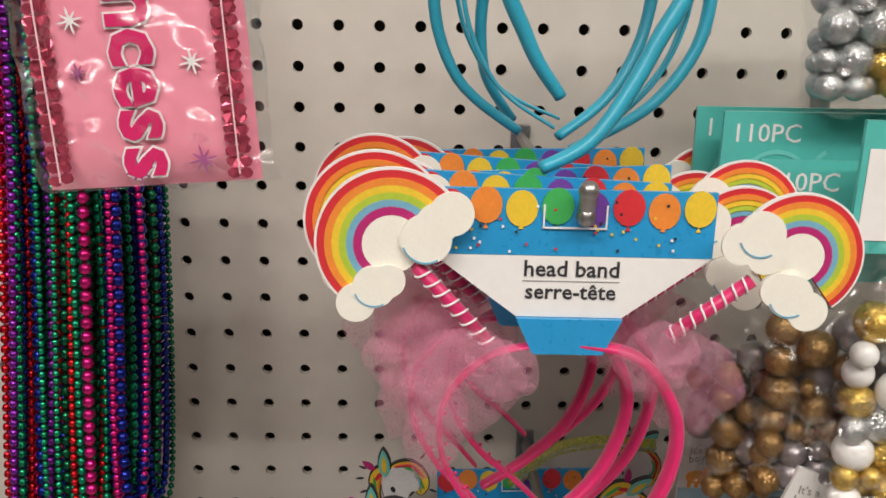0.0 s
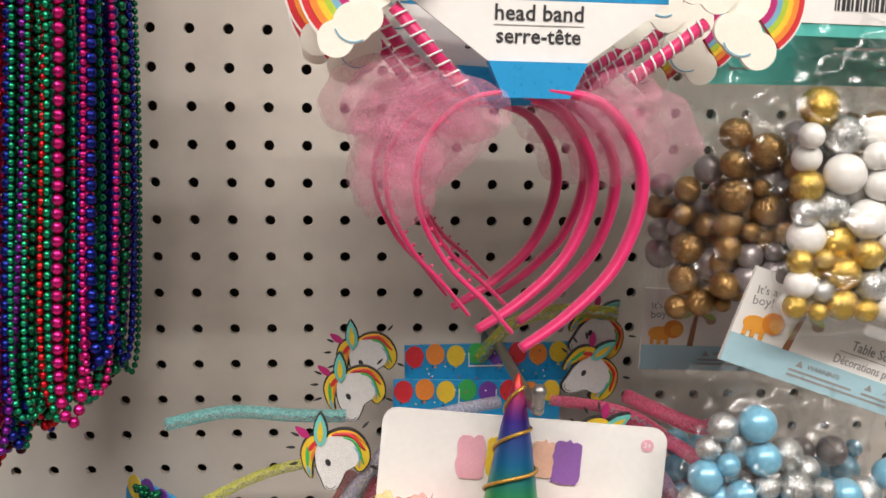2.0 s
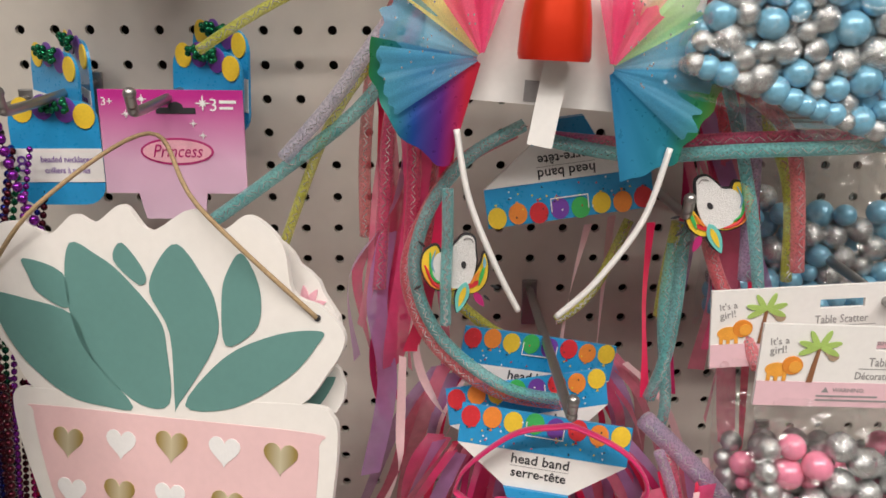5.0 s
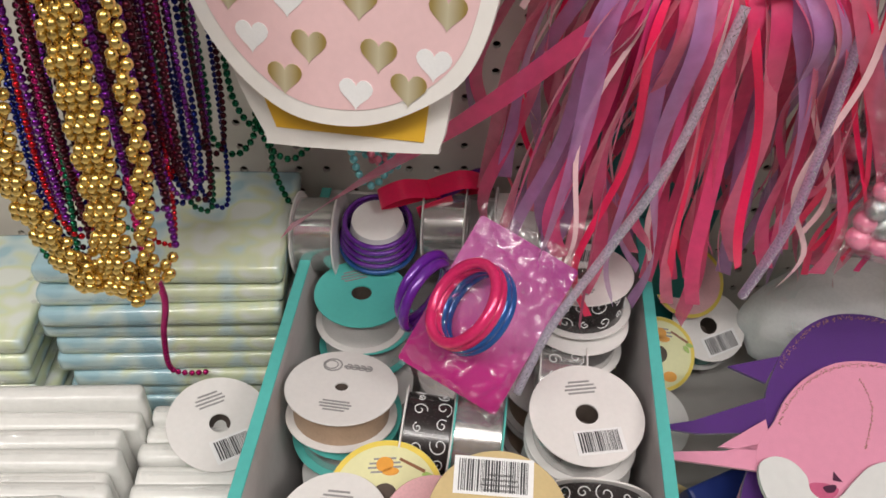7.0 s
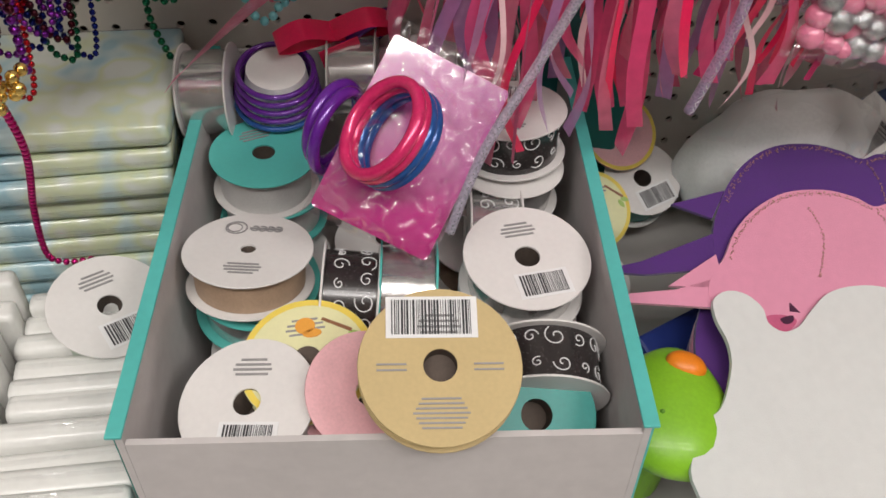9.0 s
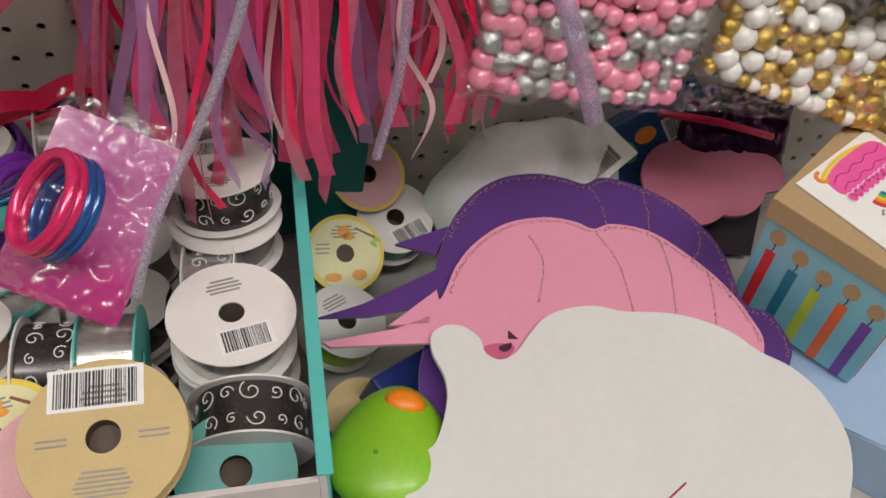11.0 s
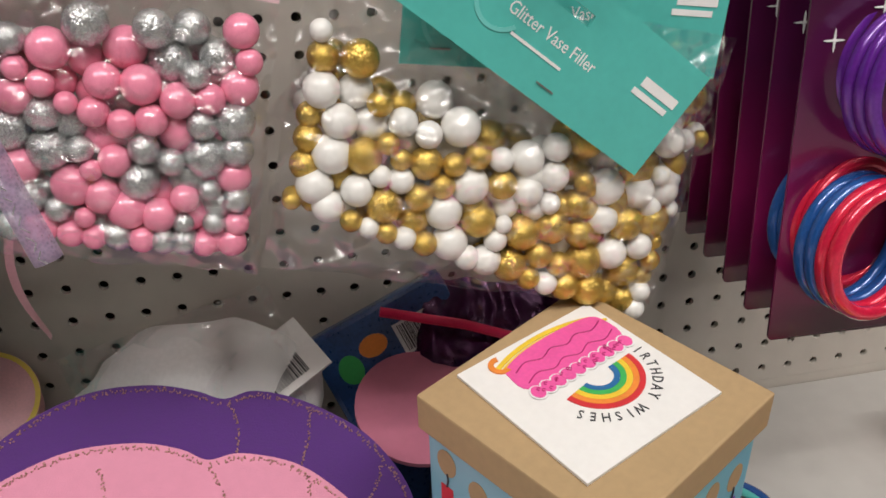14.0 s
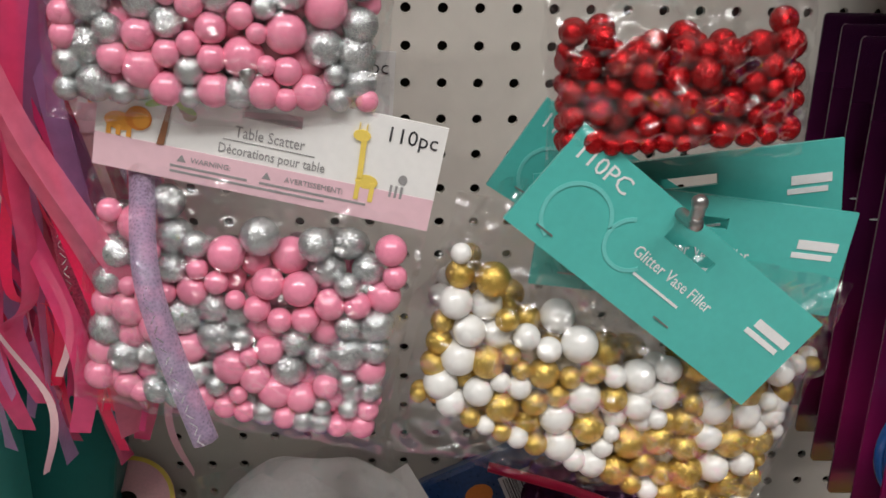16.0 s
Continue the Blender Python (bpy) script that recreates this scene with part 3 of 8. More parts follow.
def teal_header(turned=False, words=True):
    """A plain teal card with pale lettering, or its back with a bar code."""
    def make(bag):
        card = part("header_card", slot_plate(Geo(), -0.082, 0.082, -0.058, 0.0, -0.0012, 0.0012, 0.03, 0.006, -0.014), TEAL, bag, "glossy teal card header")
        if turned:
            part("bar_code_label", Geo().box(-0.079, 0.05, -0.0018, -0.0013, -0.052, -0.012), WHITE, card, "white bar code panel")
            g, x, rng = Geo(), -0.062, random.Random(3)
            while x < -0.026:
                wd = rng.choice((0.0006, 0.0010, 0.0016))
                g.box(x, x + wd, -0.0022, -0.0018, -0.046, -0.024)
                x += wd + rng.choice((0.0007, 0.0011))
            tagged(part("bar_code", g, INK, card), kind="stuff")
            return
        lettering("wording", "110PC", 0.0125, TEALD if not words else PRINTW, card, -0.061, -0.0105, -0.0014)
        g = Geo()
        g.arc(-0.055, -0.036, 0.016, 0.018, 20, 250, -0.0017, -0.0013)
        g.arc(-0.025, -0.030, 0.012, 0.014, 120, 330, -0.0017, -0.0013)
        part("swirl_print", g, TEALD, card)
        lettering("wording", "Glitter Vase Filler", 0.0088, PRINTW, card, 0.004, -0.030, -0.0014, squeeze=0.82)
        g = Geo().box(-0.014, 0.016, -0.0016, -0.0013, -0.0402, -0.0388)
        part("small_print", g, PRINTW, card)
        part("logo_bar", Geo().box(0.054, 0.076, -0.0016, -0.0013, -0.0225, -0.0175), PRINTW, card)
        part("logo_bar", Geo().box(0.052, 0.074, -0.0016, -0.0013, -0.0275, -0.0245), PRINTW, card)
        part("staple", Geo().box(-0.068, -0.058, -0.0020, -0.0013, -0.0505, -0.0497).box(0.010, 0.020, -0.0020, -0.0013, -0.0505, -0.0497), STEEL, card)
    return make


# ---- rainbow headbands ----
def balloon_card(parent, flip=False):
    """Header card with a row of balloons, a white name panel and a blue tongue round the band."""
    top = part("header_card", Geo().prism([(-0.0545, -0.026), (0.0545, -0.026), (0.0545, 0.0), (-0.0545, 0.0)], -0.0012, 0.0012), BLUEC, parent, "card header printed with balloons")
    part("name_panel", Geo().prism([(-0.0545, -0.0262), (-0.021, -0.051), (0.021, -0.051), (0.0545, -0.0262)], -0.0012, 0.0012), WHITE, top)
    part("tongue", Geo().prism([(-0.021, -0.0512), (-0.014, -0.066), (0.014, -0.066), (0.021, -0.0512)], -0.0035, 0.0045), BLUEC, top, "blue card tongue wrapped round the band")
    rng = random.Random(7)
    for k, col in enumerate((RED, ORANGE, YELLOW, GREEN, PURPLE, RED, ORANGE, YELLOW)):
        x = -0.048 + k * 0.0137
        g = Geo().prism(ellipse(x, -0.0075 + 0.0012 * (k % 2), 0.0062, 0.0072, 16), -0.0018 - 0.0002 * (k % 2), -0.0013)
        g.prism([(x - 0.001, -0.0155), (x + 0.001, -0.0155), (x, -0.0135)], -0.0018, -0.0013)
        part("balloon_print", g, col, top)
    for col in (RED, YELLOW, INK, PRINTW):
        g = Geo()
        for _ in range(9):
            x, z = rng.uniform(-0.052, 0.052), rng.uniform(-0.0245, -0.004)
            g.prism(ellipse(x, z, 0.0007, 0.0007, 4, rng.uniform(0, 90)), -0.0023, -0.0019)
        tagged(part("confetti_print", g, col, top), kind="stuff")
    g = Geo().box(-0.012, 0.012, -0.0023, -0.0020, -0.0150, -0.0143).box(-0.0124, -0.0117, -0.0023, -0.0020, -0.0150, -0.0055).box(0.0117, 0.0124, -0.0023, -0.0020, -0.0150, -0.0055)
    part("hang_slot", g, PRINTW, top, "white edge of the hang slot")
    lettering("wording", "head band", 0.0092, INK, top, 0.0, -0.0315, -0.0014, fat=0.00012)
    lettering("wording", "serre-t\u00eate", 0.0088, INK, top, 0.0, -0.0408, -0.0014, fat=0.00012)
    part("rule_line", Geo().box(-0.019, 0.019, -0.0015, -0.0013, -0.0364, -0.0361), GREYINK, top)
    return top


def hoop(pts, material, parent, r=0.0042, name="band", flat=0.34, teeth=True):
    path = smooth_path(pts, 7)
    ob = part(name, Geo().tube(path, lambda t: r * (0.72 + 0.28 * math.sin(math.pi * min(1, max(0, t)))), 10, flat), material, parent, smooth=True)
    if teeth:
        g = Geo()
        for k in range(6, len(path) - 8, 2):
            d = Vector((0, path[k].y, -0.10)) - path[k]
            g.ball(path[k] + d.normalized() * 0.0022, 0.0009, 5, 4)
        part("teeth", g, material, ob)
    return ob


def puff(cx, cz, w, h, seed, y=0.0, depth=0.010, tilt=0.0, n=44, rings=12):
    """A rounded cushion of thin cloth with soft folds that run out to a ragged edge."""
    v, f = [], []
    c, s_ = math.cos(radians(tilt)), math.sin(radians(tilt))
    for j in range(rings + 1):
        q = j / rings
        for i in range(n):
            a = 2 * math.pi * i / n
            edge = 1 + 0.22 * noise.noise(Vector((math.cos(a) * 1.6 + seed, math.sin(a) * 1.6, seed)))
            x, z = w / 2 * q * edge * math.cos(a), h / 2 * q * edge * math.sin(a)
            fold = 0.45 * noise.noise(Vector((math.cos(a) * 2.6 + seed * 2, math.sin(a) * 2.6, q * 0.8))) * q + 0.18 * noise.noise(Vector((x * 110, z * 110, seed)))
            v.append((cx + c * x - s_ * z, y - depth * (math.sqrt(max(0.0, 1 - q * q)) * 0.6 + fold), cz + s_ * x + c * z))
    for j in range(rings):
        for i in range(n):
            f.append((j * n + i, j * n + (i + 1) % n, (j + 1) * n + (i + 1) % n, (j + 1) * n + i))
    return Geo().add(v, f)


def rainbow_sign(parent, cx, cz, r, a0, a1, clouds, y):
    """A foam rainbow with a cloud at either end."""
    plate = part("rainbow", Geo().arc(cx, cz, r * 0.30, r, a0, a1, y, y + 0.0025), RED, parent, "foam rainbow with glitter stripes")
    for k, col in enumerate((ORANGE, YELLOW, LIME, SKY)):
        part("stripe", Geo().arc(cx, cz, r * (0.52 + 0.095 * (3 - k)) - 0.0003, r * (0.52 + 0.095 * (4 - k)), a0, a1, y - 0.0004, y + 0.0005), col, plate)
    part("stripe", Geo().arc(cx, cz, r * 0.40, r * 0.519, a0, a1, y - 0.0004, y + 0.0005), MAGENTA, plate)
    part("stripe", Geo().prism(ellipse(cx, cz, r * 0.399, r * 0.399, 24), y - 0.0003, y + 0.0024), WARMW, plate)
    part("rim", Geo().arc(cx, cz, r * 1.002, r * 1.035, a0, a1, y + 0.0002, y + 0.0026), WHITE, plate)
    for k, cs in enumerate(clouds):
        cl = part("cloud", Geo().prism(lobes(cs, 60), y - 0.0022 - 0.0006 * k, y - 0.0005), WARMW, parent, "cream foam cloud")
        x, z, q = cs[0]
        part("cloud_line", Geo().arc(x, z, q * 0.9, q * 0.97, 200, 300, y - 0.0026 - 0.0006 * k, y - 0.0022 - 0.0006 * k, 10), SKY, cl)


def swirl_stick(parent, a, b):
    a, b = Vector(a), Vector(b)
    st = part("stick", Geo().tube([a, b], 0.0028, 10), HOTPINK, parent, "pink stick wound with silver cord", smooth=True)
    d = (b - a)
    side = d.cross(Vector((0, 1, 0))).normalized()
    up = Vector((0, 1, 0))
    pts = []
    for k in range(90):
        t = k / 89
        w = t * 2 * math.pi * 8
        pts.append(a + d * t + (side * math.cos(w) + up * math.sin(w)) * 0.0031)
    part("cord", Geo().tube(pts, 0.0005, 5), PRINTW, st, smooth=True)


def rainbow_headband(m, label):
    hb = thing("rainbow_headband", m, label, "headband", "rainbow headbands on one hook")
    balloon_card(hb)
    rainbow_sign(hb, -0.070, -0.0215, 0.0285, 38, 232, [[(-0.057, -0.019, 0.0098), (-0.0475, -0.009, 0.0085), (-0.053, -0.013, 0.008)], [(-0.0765, -0.038, 0.0082), (-0.0835, -0.0445, 0.0075), (-0.071, -0.0355, 0.0065)]], -0.006)
    rainbow_sign(hb, 0.0865, -0.0235, 0.0245, -52, 140, [[(0.0705, -0.0145, 0.0092), (0.0632, -0.0185, 0.0078), (0.073, -0.022, 0.008)], [(0.084, -0.0385, 0.0088), (0.0915, -0.0445, 0.0078), (0.079, -0.036, 0.007)]], -0.006)
    swirl_stick(hb, (-0.0605, -0.004, -0.0305), (-0.0315, -0.003, -0.0615))
    swirl_stick(hb, (0.0700, -0.004, -0.0335), (0.0400, -0.003, -0.0575))
    hoop([(-0.005, 0, -0.0625), (-0.030, 0, -0.068), (-0.0475, 0.002, -0.088), (-0.0485, 0.003, -0.113), (-0.036, 0.004, -0.137), (-0.019, 0.005, -0.154), (-0.0055, 0.006, -0.169)], HOTPINK, hb)
    hoop([(0.005, 0, -0.0625), (0.029, 0, -0.068), (0.0445, -0.002, -0.088), (0.0465, -0.004, -0.110), (0.036, -0.006, -0.137), (0.016, -0.008, -0.158), (-0.004, -0.010, -0.172)], HOTPINK, hb, r=0.0052, flat=0.55)
    for k, (x, z, w, h, y, tilt) in enumerate(((-0.042, -0.080, 0.046, 0.054, -0.004, -35), (-0.058, -0.068, 0.046, 0.036, 0.005, 10), (-0.051, -0.100, 0.024, 0.044, -0.002, -12), (-0.026, -0.071, 0.030, 0.026, -0.009, -40), (0.036, -0.067, 0.036, 0.030, -0.004, 30), (0.053, -0.080, 0.044, 0.042, 0.006, -40))):
        part("tulle_bow", puff(x, z, w, h, 3.1 + 2.7 * k, y, 0.011, tilt), TULLE, hb, "gathered pink tulle", smooth=True)
    return hb


peg_hook(0.2165, -0.016, 0.250)
front = rainbow_headband(pose(0.2135, -0.240, -0.0025, 0, 0.5, 0), "pink tulle headband with foam rainbows on a balloon card")
for x, y, z, rx, ry, rz in ((0.206, -0.205, -0.004, 1, 3, 3), (0.212, -0.175, -0.006, -2, -3, -2), (0.203, -0.145, -0.007, 1, 4, 3), (0.215, -0.110, -0.007, 2, -2, -4)):
    copy_thing(front, pose(x, y, z, rx, ry, rz))

# ---- turquoise hoops on the hook above ----
for k, (x, y, z, w, h, ry) in enumerate(((0.225, -0.165, 0.010, 0.050, 0.13, -4), (0.214, -0.15, 0.004, 0.062, 0.14, 6), (0.236, -0.13, 0.012, 0.055, 0.13, -10), (0.212, -0.12, 0.006, 0.042, 0.12, 12))):
    hb = thing("hoop_headband", pose(x, y, z, 0, ry, 8 * (k - 1.5)), "thin turquoise satin headband hanging upside down", "headband", "turquoise headbands")
    pts = [(-w * 0.22, 0.012, 0.0), (-w * 0.75, 0.008, 0.022), (-w, 0.002, 0.06), (-w * 0.85, 0, 0.10), (0, -0.002, h), (w * 0.85, 0, 0.10), (w, -0.004, 0.06), (w * 0.72, -0.01, 0.024), (w * 0.15, -0.016, -0.002)]
    hoop(pts, TURQ, hb, r=0.0044 if k % 2 else 0.0030, flat=0.75 if k % 2 else 0.4, teeth=False)
hb = thing("hoop_headband", pose(0.222, -0.185, 0.02, 0, 0, 4), "wide turquoise satin headband with flat ends", "headband", "turquoise headbands")
hoop([(-0.006, 0.01, 0.006), (-0.022, 0.008, 0.03), (-0.034, 0.004, 0.07), (0, 0, 0.12), (0.044, -0.004, 0.07), (0.030, -0.006, 0.03), (0.006, -0.01, -0.008), (-0.018, -0.012, -0.022)], TURQ, hb, r=0.0050, flat=0.8, teeth=False)
peg_hook(0.2286, 0.127, 0.2)

# ---- sash in its bag ----
SASHP = surface("sash_satin", (0.84, 0.28, 0.38), 0.42, vary=0.08, scale=14, bump=0.25, bump_scale=40, sheen=0.3)
SEQUIN = surface("sequin_rose", (0.55, 0.08, 0.14), 0.22, metal=0.55, vary=0.4, scale=40)
PALEP = surface("pale_pink_edge", (0.84, 0.55, 0.60), 0.5, vary=0.05)
STARV = surface("print_mauve", (0.35, 0.09, 0.24), 0.5)
sash = thing("sash_package", pose(0.0475, -0.225, 0.035, 0, -4, 0), "folded pink satin sash with sequin edges in a clear bag", "sash")
g = Geo()
n = 16
v, f = [], []
for side in (-1, 1):
    for j in range(n + 1):
        for i in range(n + 1):
            u, t = i / n * 2 - 1, j / n * 2 - 1
            v.append((0.0415 * u, side * 0.006 * max(0, 1 - u ** 4) ** 0.5 * max(0, 1 - t ** 6) ** 0.5 + 0.0008 * noise.noise(Vector((u * 3, t * 5, side))), 0.03 + 0.071 * t))
for s in range(2):
    for j in range(n):
        for i in range(n):
            k = s * (n + 1) ** 2 + j * (n + 1) + i
            f.append((k, k + 1, k + n + 2, k + n + 1))
part("cloth", Geo().add(v, f), SASHP, sash, smooth=True)
rng = random.Random(4)
for sx in (-1, 1):
    g = Geo()
    for k in range(34):
        for q in (-0.0024, 0.0024):
            z = -0.036 + k * 0.004
            x = sx * 0.0345 + q
            o = ellipse(x, z + rng.uniform(-0.001, 0.001), 0.0027, 0.0023, 7)
            b = len(g.v)
            g.add([(a, -0.0068 + rng.uniform(-0.0009, 0.0009), c) for a, c in o], [tuple(range(7))])
    part("sequin_edge", g, SEQUIN, sash, "row of rose sequins")
    part("seam", Geo().box(sx * 0.0345 - 0.0003, sx * 0.0345 + 0.0003, -0.0082, -0.0078, -0.037, 0.098), PALEP, sash)
for k, ch in enumerate("Princess"):
    z = 0.0705 - k * 0.0145
    for mt, fat, yy in ((PRINTW, 0.0017, -0.0072), (HOTPINK, 0.0009, -0.0077)):
        lettering("letter", ch, 0.032, mt, sash, 0.0015, z, yy, -90, fat=fat)
for x, z, q, mt in ((-0.023, 0.046, 0.0042, STARV), (-0.022, 0.004, 0.003, STARV), (-0.004, -0.034, 0.005, STARV), (0.021, -0.031, 0.0048, STARV), (0.019, 0.052, 0.004, PRINTW), (0.021, 0.006, 0.0042, PRINTW), (-0.022, 0.023, 0.0042, PRINTW), (0.020, 0.075, 0.004, STARV)):
    g = Geo()
    for a in range(0, 180, 45):
        g.prism(ellipse(x, z, q * (1 if a % 90 else 1.25), q * 0.11, 8, a + 12), -0.0074 - a * 1e-6, -0.0068)
    part("star_print", g, mt, sash)
part("bag_film", pillow(0.094, 0.15, 0.016, 2.0, 0.0012, taper=0.0), BAGFILM, sash, "clear plastic sleeve", smooth=True, m=pose(0, 0, 0.108)).visible_shadow = False
peg_hook(0.0508, 0.1524, 0.22)


# ---- bead necklaces ----
BEADM = {
    "pink": surface("bead_magenta", (0.62, 0.015, 0.20), 0.2, metal=0.75, vary=0.1),
    "green": surface("bead_green", (0.006, 0.27, 0.13), 0.2, metal=0.75, vary=0.1),
    "blue": surface("bead_blue", (0.008, 0.018, 0.22), 0.2, metal=0.75, vary=0.1),
    "red": surface("bead_red", (0.56, 0.008, 0.016), 0.2, metal=0.75, vary=0.1),
    "purple": surface("bead_purple", (0.20, 0.02, 0.30), 0.2, metal=0.75, vary=0.1),
    "gold": surface("bead_gold", (0.80, 0.57, 0.17), 0.2, metal=0.9, vary=0.1),
    "dgreen": surface("bead_dark_green", (0.008, 0.16, 0.07), 0.22, metal=0.75, vary=0.1),
    "dark": surface("bead_dark_red", (0.06, 0.004, 0.012), 0.25, metal=0.75, vary=0.1),
    "aqua": surface("bead_aqua", (0.20, 0.55, 0.58), 0.3, metal=0.2, vary=0.1),
    "rose": surface("bead_rose", (0.75, 0.20, 0.28), 0.3, metal=0.2, vary=0.1),
}


def bead_line(geo, pts, r, gap=1.12, twist=0.0):
    """Beads set one after another along a soft curve."""
    path = smooth_path(pts, 10)
    want, walked = 0.0, 0.0
    for a, b in zip(path, path[1:]):
        step = (b - a).length
        while want <= walked + step and step > 0:
            q = Vector((math.cos(want * 330), math.sin(want * 330), 0)) * twist
            for side in ((1, -1) if twist else (1,)):
                geo.ball(a + (b - a) * ((want - walked) / step) + q * side, r, 8, 6)
            want += 2 * r * gap
        walked += step


def necklace(m, label, color, strands, group="bead necklaces", twist=0.0):
    """A necklace: each hanging run of beads is a strand on its thread."""
    nk = thing("bead_necklace", m, label, "necklace", group)
    for pts, r in strands:
        g = Geo()
        bead_line(g, pts, r, 1.12 if not twist else 0.92, twist)
        st = tagged(part("strand", g, BEADM[color], nk, smooth=True), kind="stuff")
        part("thread", Geo().tube(smooth_path(pts, 6), 0.0004, 4), BEADM["dark"], nk)
    return nk


rng = random.Random(11)
order = ["blue", "pink", "blue", "red", "pink", "green", "purple", "green", "blue", "green", "red", "green", "dgreen", "red", "green", "dgreen", "pink", "green", "blue", "pink", "blue"]
for k in range(66):
    col = order[k % len(order)] if k < 21 else rng.choice(("dgreen", "dark", "purple", "blue", "red"))
    t = (k % 21) / 20 if k < 63 else rng.random()
    layer = -0.118 + 0.02 * rng.random() if k < 21 else (-0.092 if k < 42 else -0.070) + 0.014 * rng.random()
    xb = -0.088 + 0.084 * t + rng.uniform(-0.004, 0.004)
    xt = -0.066 + 0.062 * t + rng.uniform(-0.002, 0.002)
    zb = -0.275 + 0.055 * t + rng.uniform(-0.018, 0.006)
    r = rng.choice((0.0020, 0.0023, 0.0026)) if k % 4 else 0.0034
    loop = 0.007 + 0.006 * rng.random()
    pts = [(xt, layer, 0.14), (xt + (xb - xt) * 0.4, layer, -0.02), (xb - loop / 2, layer, zb + 0.05), (xb - loop * 0.2, layer - 0.003, zb), (xb + loop * 0.5, layer + 0.006, zb + 0.02), (xt + (xb - xt) * 0.5 + loop, layer + 0.012, -0.06), (xt + 0.004, layer + 0.012, 0.14)]
    names = {"pink": "magenta", "dgreen": "dark green"}
    necklace(Matrix.Identity(4), f"{names.get(col, col)} metallic plastic bead necklace hanging from a hook", col, [(pts, r)])
peg_hook(-0.0254, 0.14, 0.14)

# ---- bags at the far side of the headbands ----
decor_bag(pose(0.392, -0.168, -0.0015, 0, 0, 0), "clear bag of gold and silver balls with a teal card", [("gold_shade", 3), ("silver_shade", 2)], 90, d=0.028, seed=5, header=teal_header(words=True), w=0.15, h=0.125, lean=0.2)
decor_bag(pose(0.379, -0.15, 0.0185, 0, 0, 0), "clear bag of shaded gold and silver balls with a teal card", [("gold_shade", 3), ("silver_shade", 2)], 80, d=0.028, seed=6, header=teal_header(words=True), h=0.155, lean=0.3)
decor_bag(pose(0.372, -0.13, 0.0185, 0, 0, 0), "empty-topped clear bag of shaded gold and silver balls with a teal card", [("gold_shade", 2), ("silver_shade", 3)], 60, d=0.03, seed=7, header=teal_header(words=True), h=0.15)
decor_bag(pose(0.424, -0.198, 0.0195, 0, 1, 0), "clear bag of white, gold and silver balls, card back outward", [("white", 6), ("gold", 3), ("silver", 3)], 130, seed=8, header=teal_header(turned=True), h=0.165, d=0.028)
decor_bag(pose(0.394, -0.165, 0.18, 0, -4, 0), "clear bag of silver and gold balls with a teal card", [("silver", 5), ("gold", 2), ("white", 1)], 100, seed=9, header=teal_header(), h=0.118, d=0.036)
peg_hook(0.4064, 0.0254, 0.21)
boy = jungle_header(BABYBLUE, ("It's a", "boy!"))
decor_bag(pose(0.4185, -0.18, -0.1775, 0, 19, 0), "clear bag of blue and silver balls with a tilted jungle card", [("blue", 5), ("silver", 4)], 145, seed=10, header=boy, h=0.165, d=0.026)
decor_bag(pose(0.397, -0.08, -0.186, 0, 2, 0), "clear bag of blue and silver balls with a jungle card", [("blue", 4), ("silver_shade", 2), ("silver", 2)], 90, seed=12, header=boy, h=0.15, d=0.028)
decor_bag(pose(0.424, -0.07, -0.338, 0, 1, 0), "clear bag of blue and silver balls with a jungle card", [("blue", 4), ("silver", 3)], 95, seed=13, header=boy, h=0.16, d=0.028)
peg_hook(0.4064, -0.1778, 0.2)

# ---- unicorn headbands, their streamers and the horn card ----
PLUSH = surface("white_terry", (0.78, 0.77, 0.76), 0.9, vary=0.1, scale=300, bump=0.8, bump_scale=1200)


def mesh_tube_material(name, color):
    """Woven deco tubing with a bright thread through it."""
    return film(name, tuple(min(0.9, c * 1.15) for c in color), 0.48, cloth=True, weave=620, bump=0.2)


TUBES = {
    "teal": mesh_tube_material("tube_teal", (0.16, 0.50, 0.50)),
    "yellow": mesh_tube_material("tube_yellow", (0.52, 0.53, 0.06)),
    "pink": mesh_tube_material("tube_pink", (0.70, 0.10, 0.22)),
    "coral": mesh_tube_material("tube_coral", (0.68, 0.16, 0.18)),
    "silver": mesh_tube_material("tube_silver", (0.48, 0.46, 0.55)),
    "lilac": mesh_tube_material("tube_lilac", (0.44, 0.34, 0.50)),
}
GLINT = surface("tinsel_thread", (0.80, 0.82, 0.85), 0.15, metal=0.8, vary=0.3, scale=400)


def tube_streamer(pts, color, parent, r=0.0032, tinsel=True):
    path = smooth_path(pts, 9)
    ob = part("streamer", Geo().tube(path, r, 8, 1.0), TUBES[color], parent, "woven mesh tubing", smooth=True)
    if tinsel:
        g = Geo()
        for k in range(0, len(path) - 1):
            for q in range(2):
                p = path[k] + (path[k + 1] - path[k]) * (q / 2)
                d = (path[k + 1] - path[k]).normalized()
                s = d.cross(Vector((0, 1, 0))).normalized()
                o = p + Vector((0, -r * 1.02, 0))
                a = (d + s * (0.8 if (k + q) % 2 else -0.8)) * 0.0016
                g.add([o - a - s * 0.0003, o + a - s * 0.0003, o + a + s * 0.0003, o - a + s * 0.0003], [(0, 1, 2, 3)])
        part("tinsel", g, GLINT, ob)
    return ob


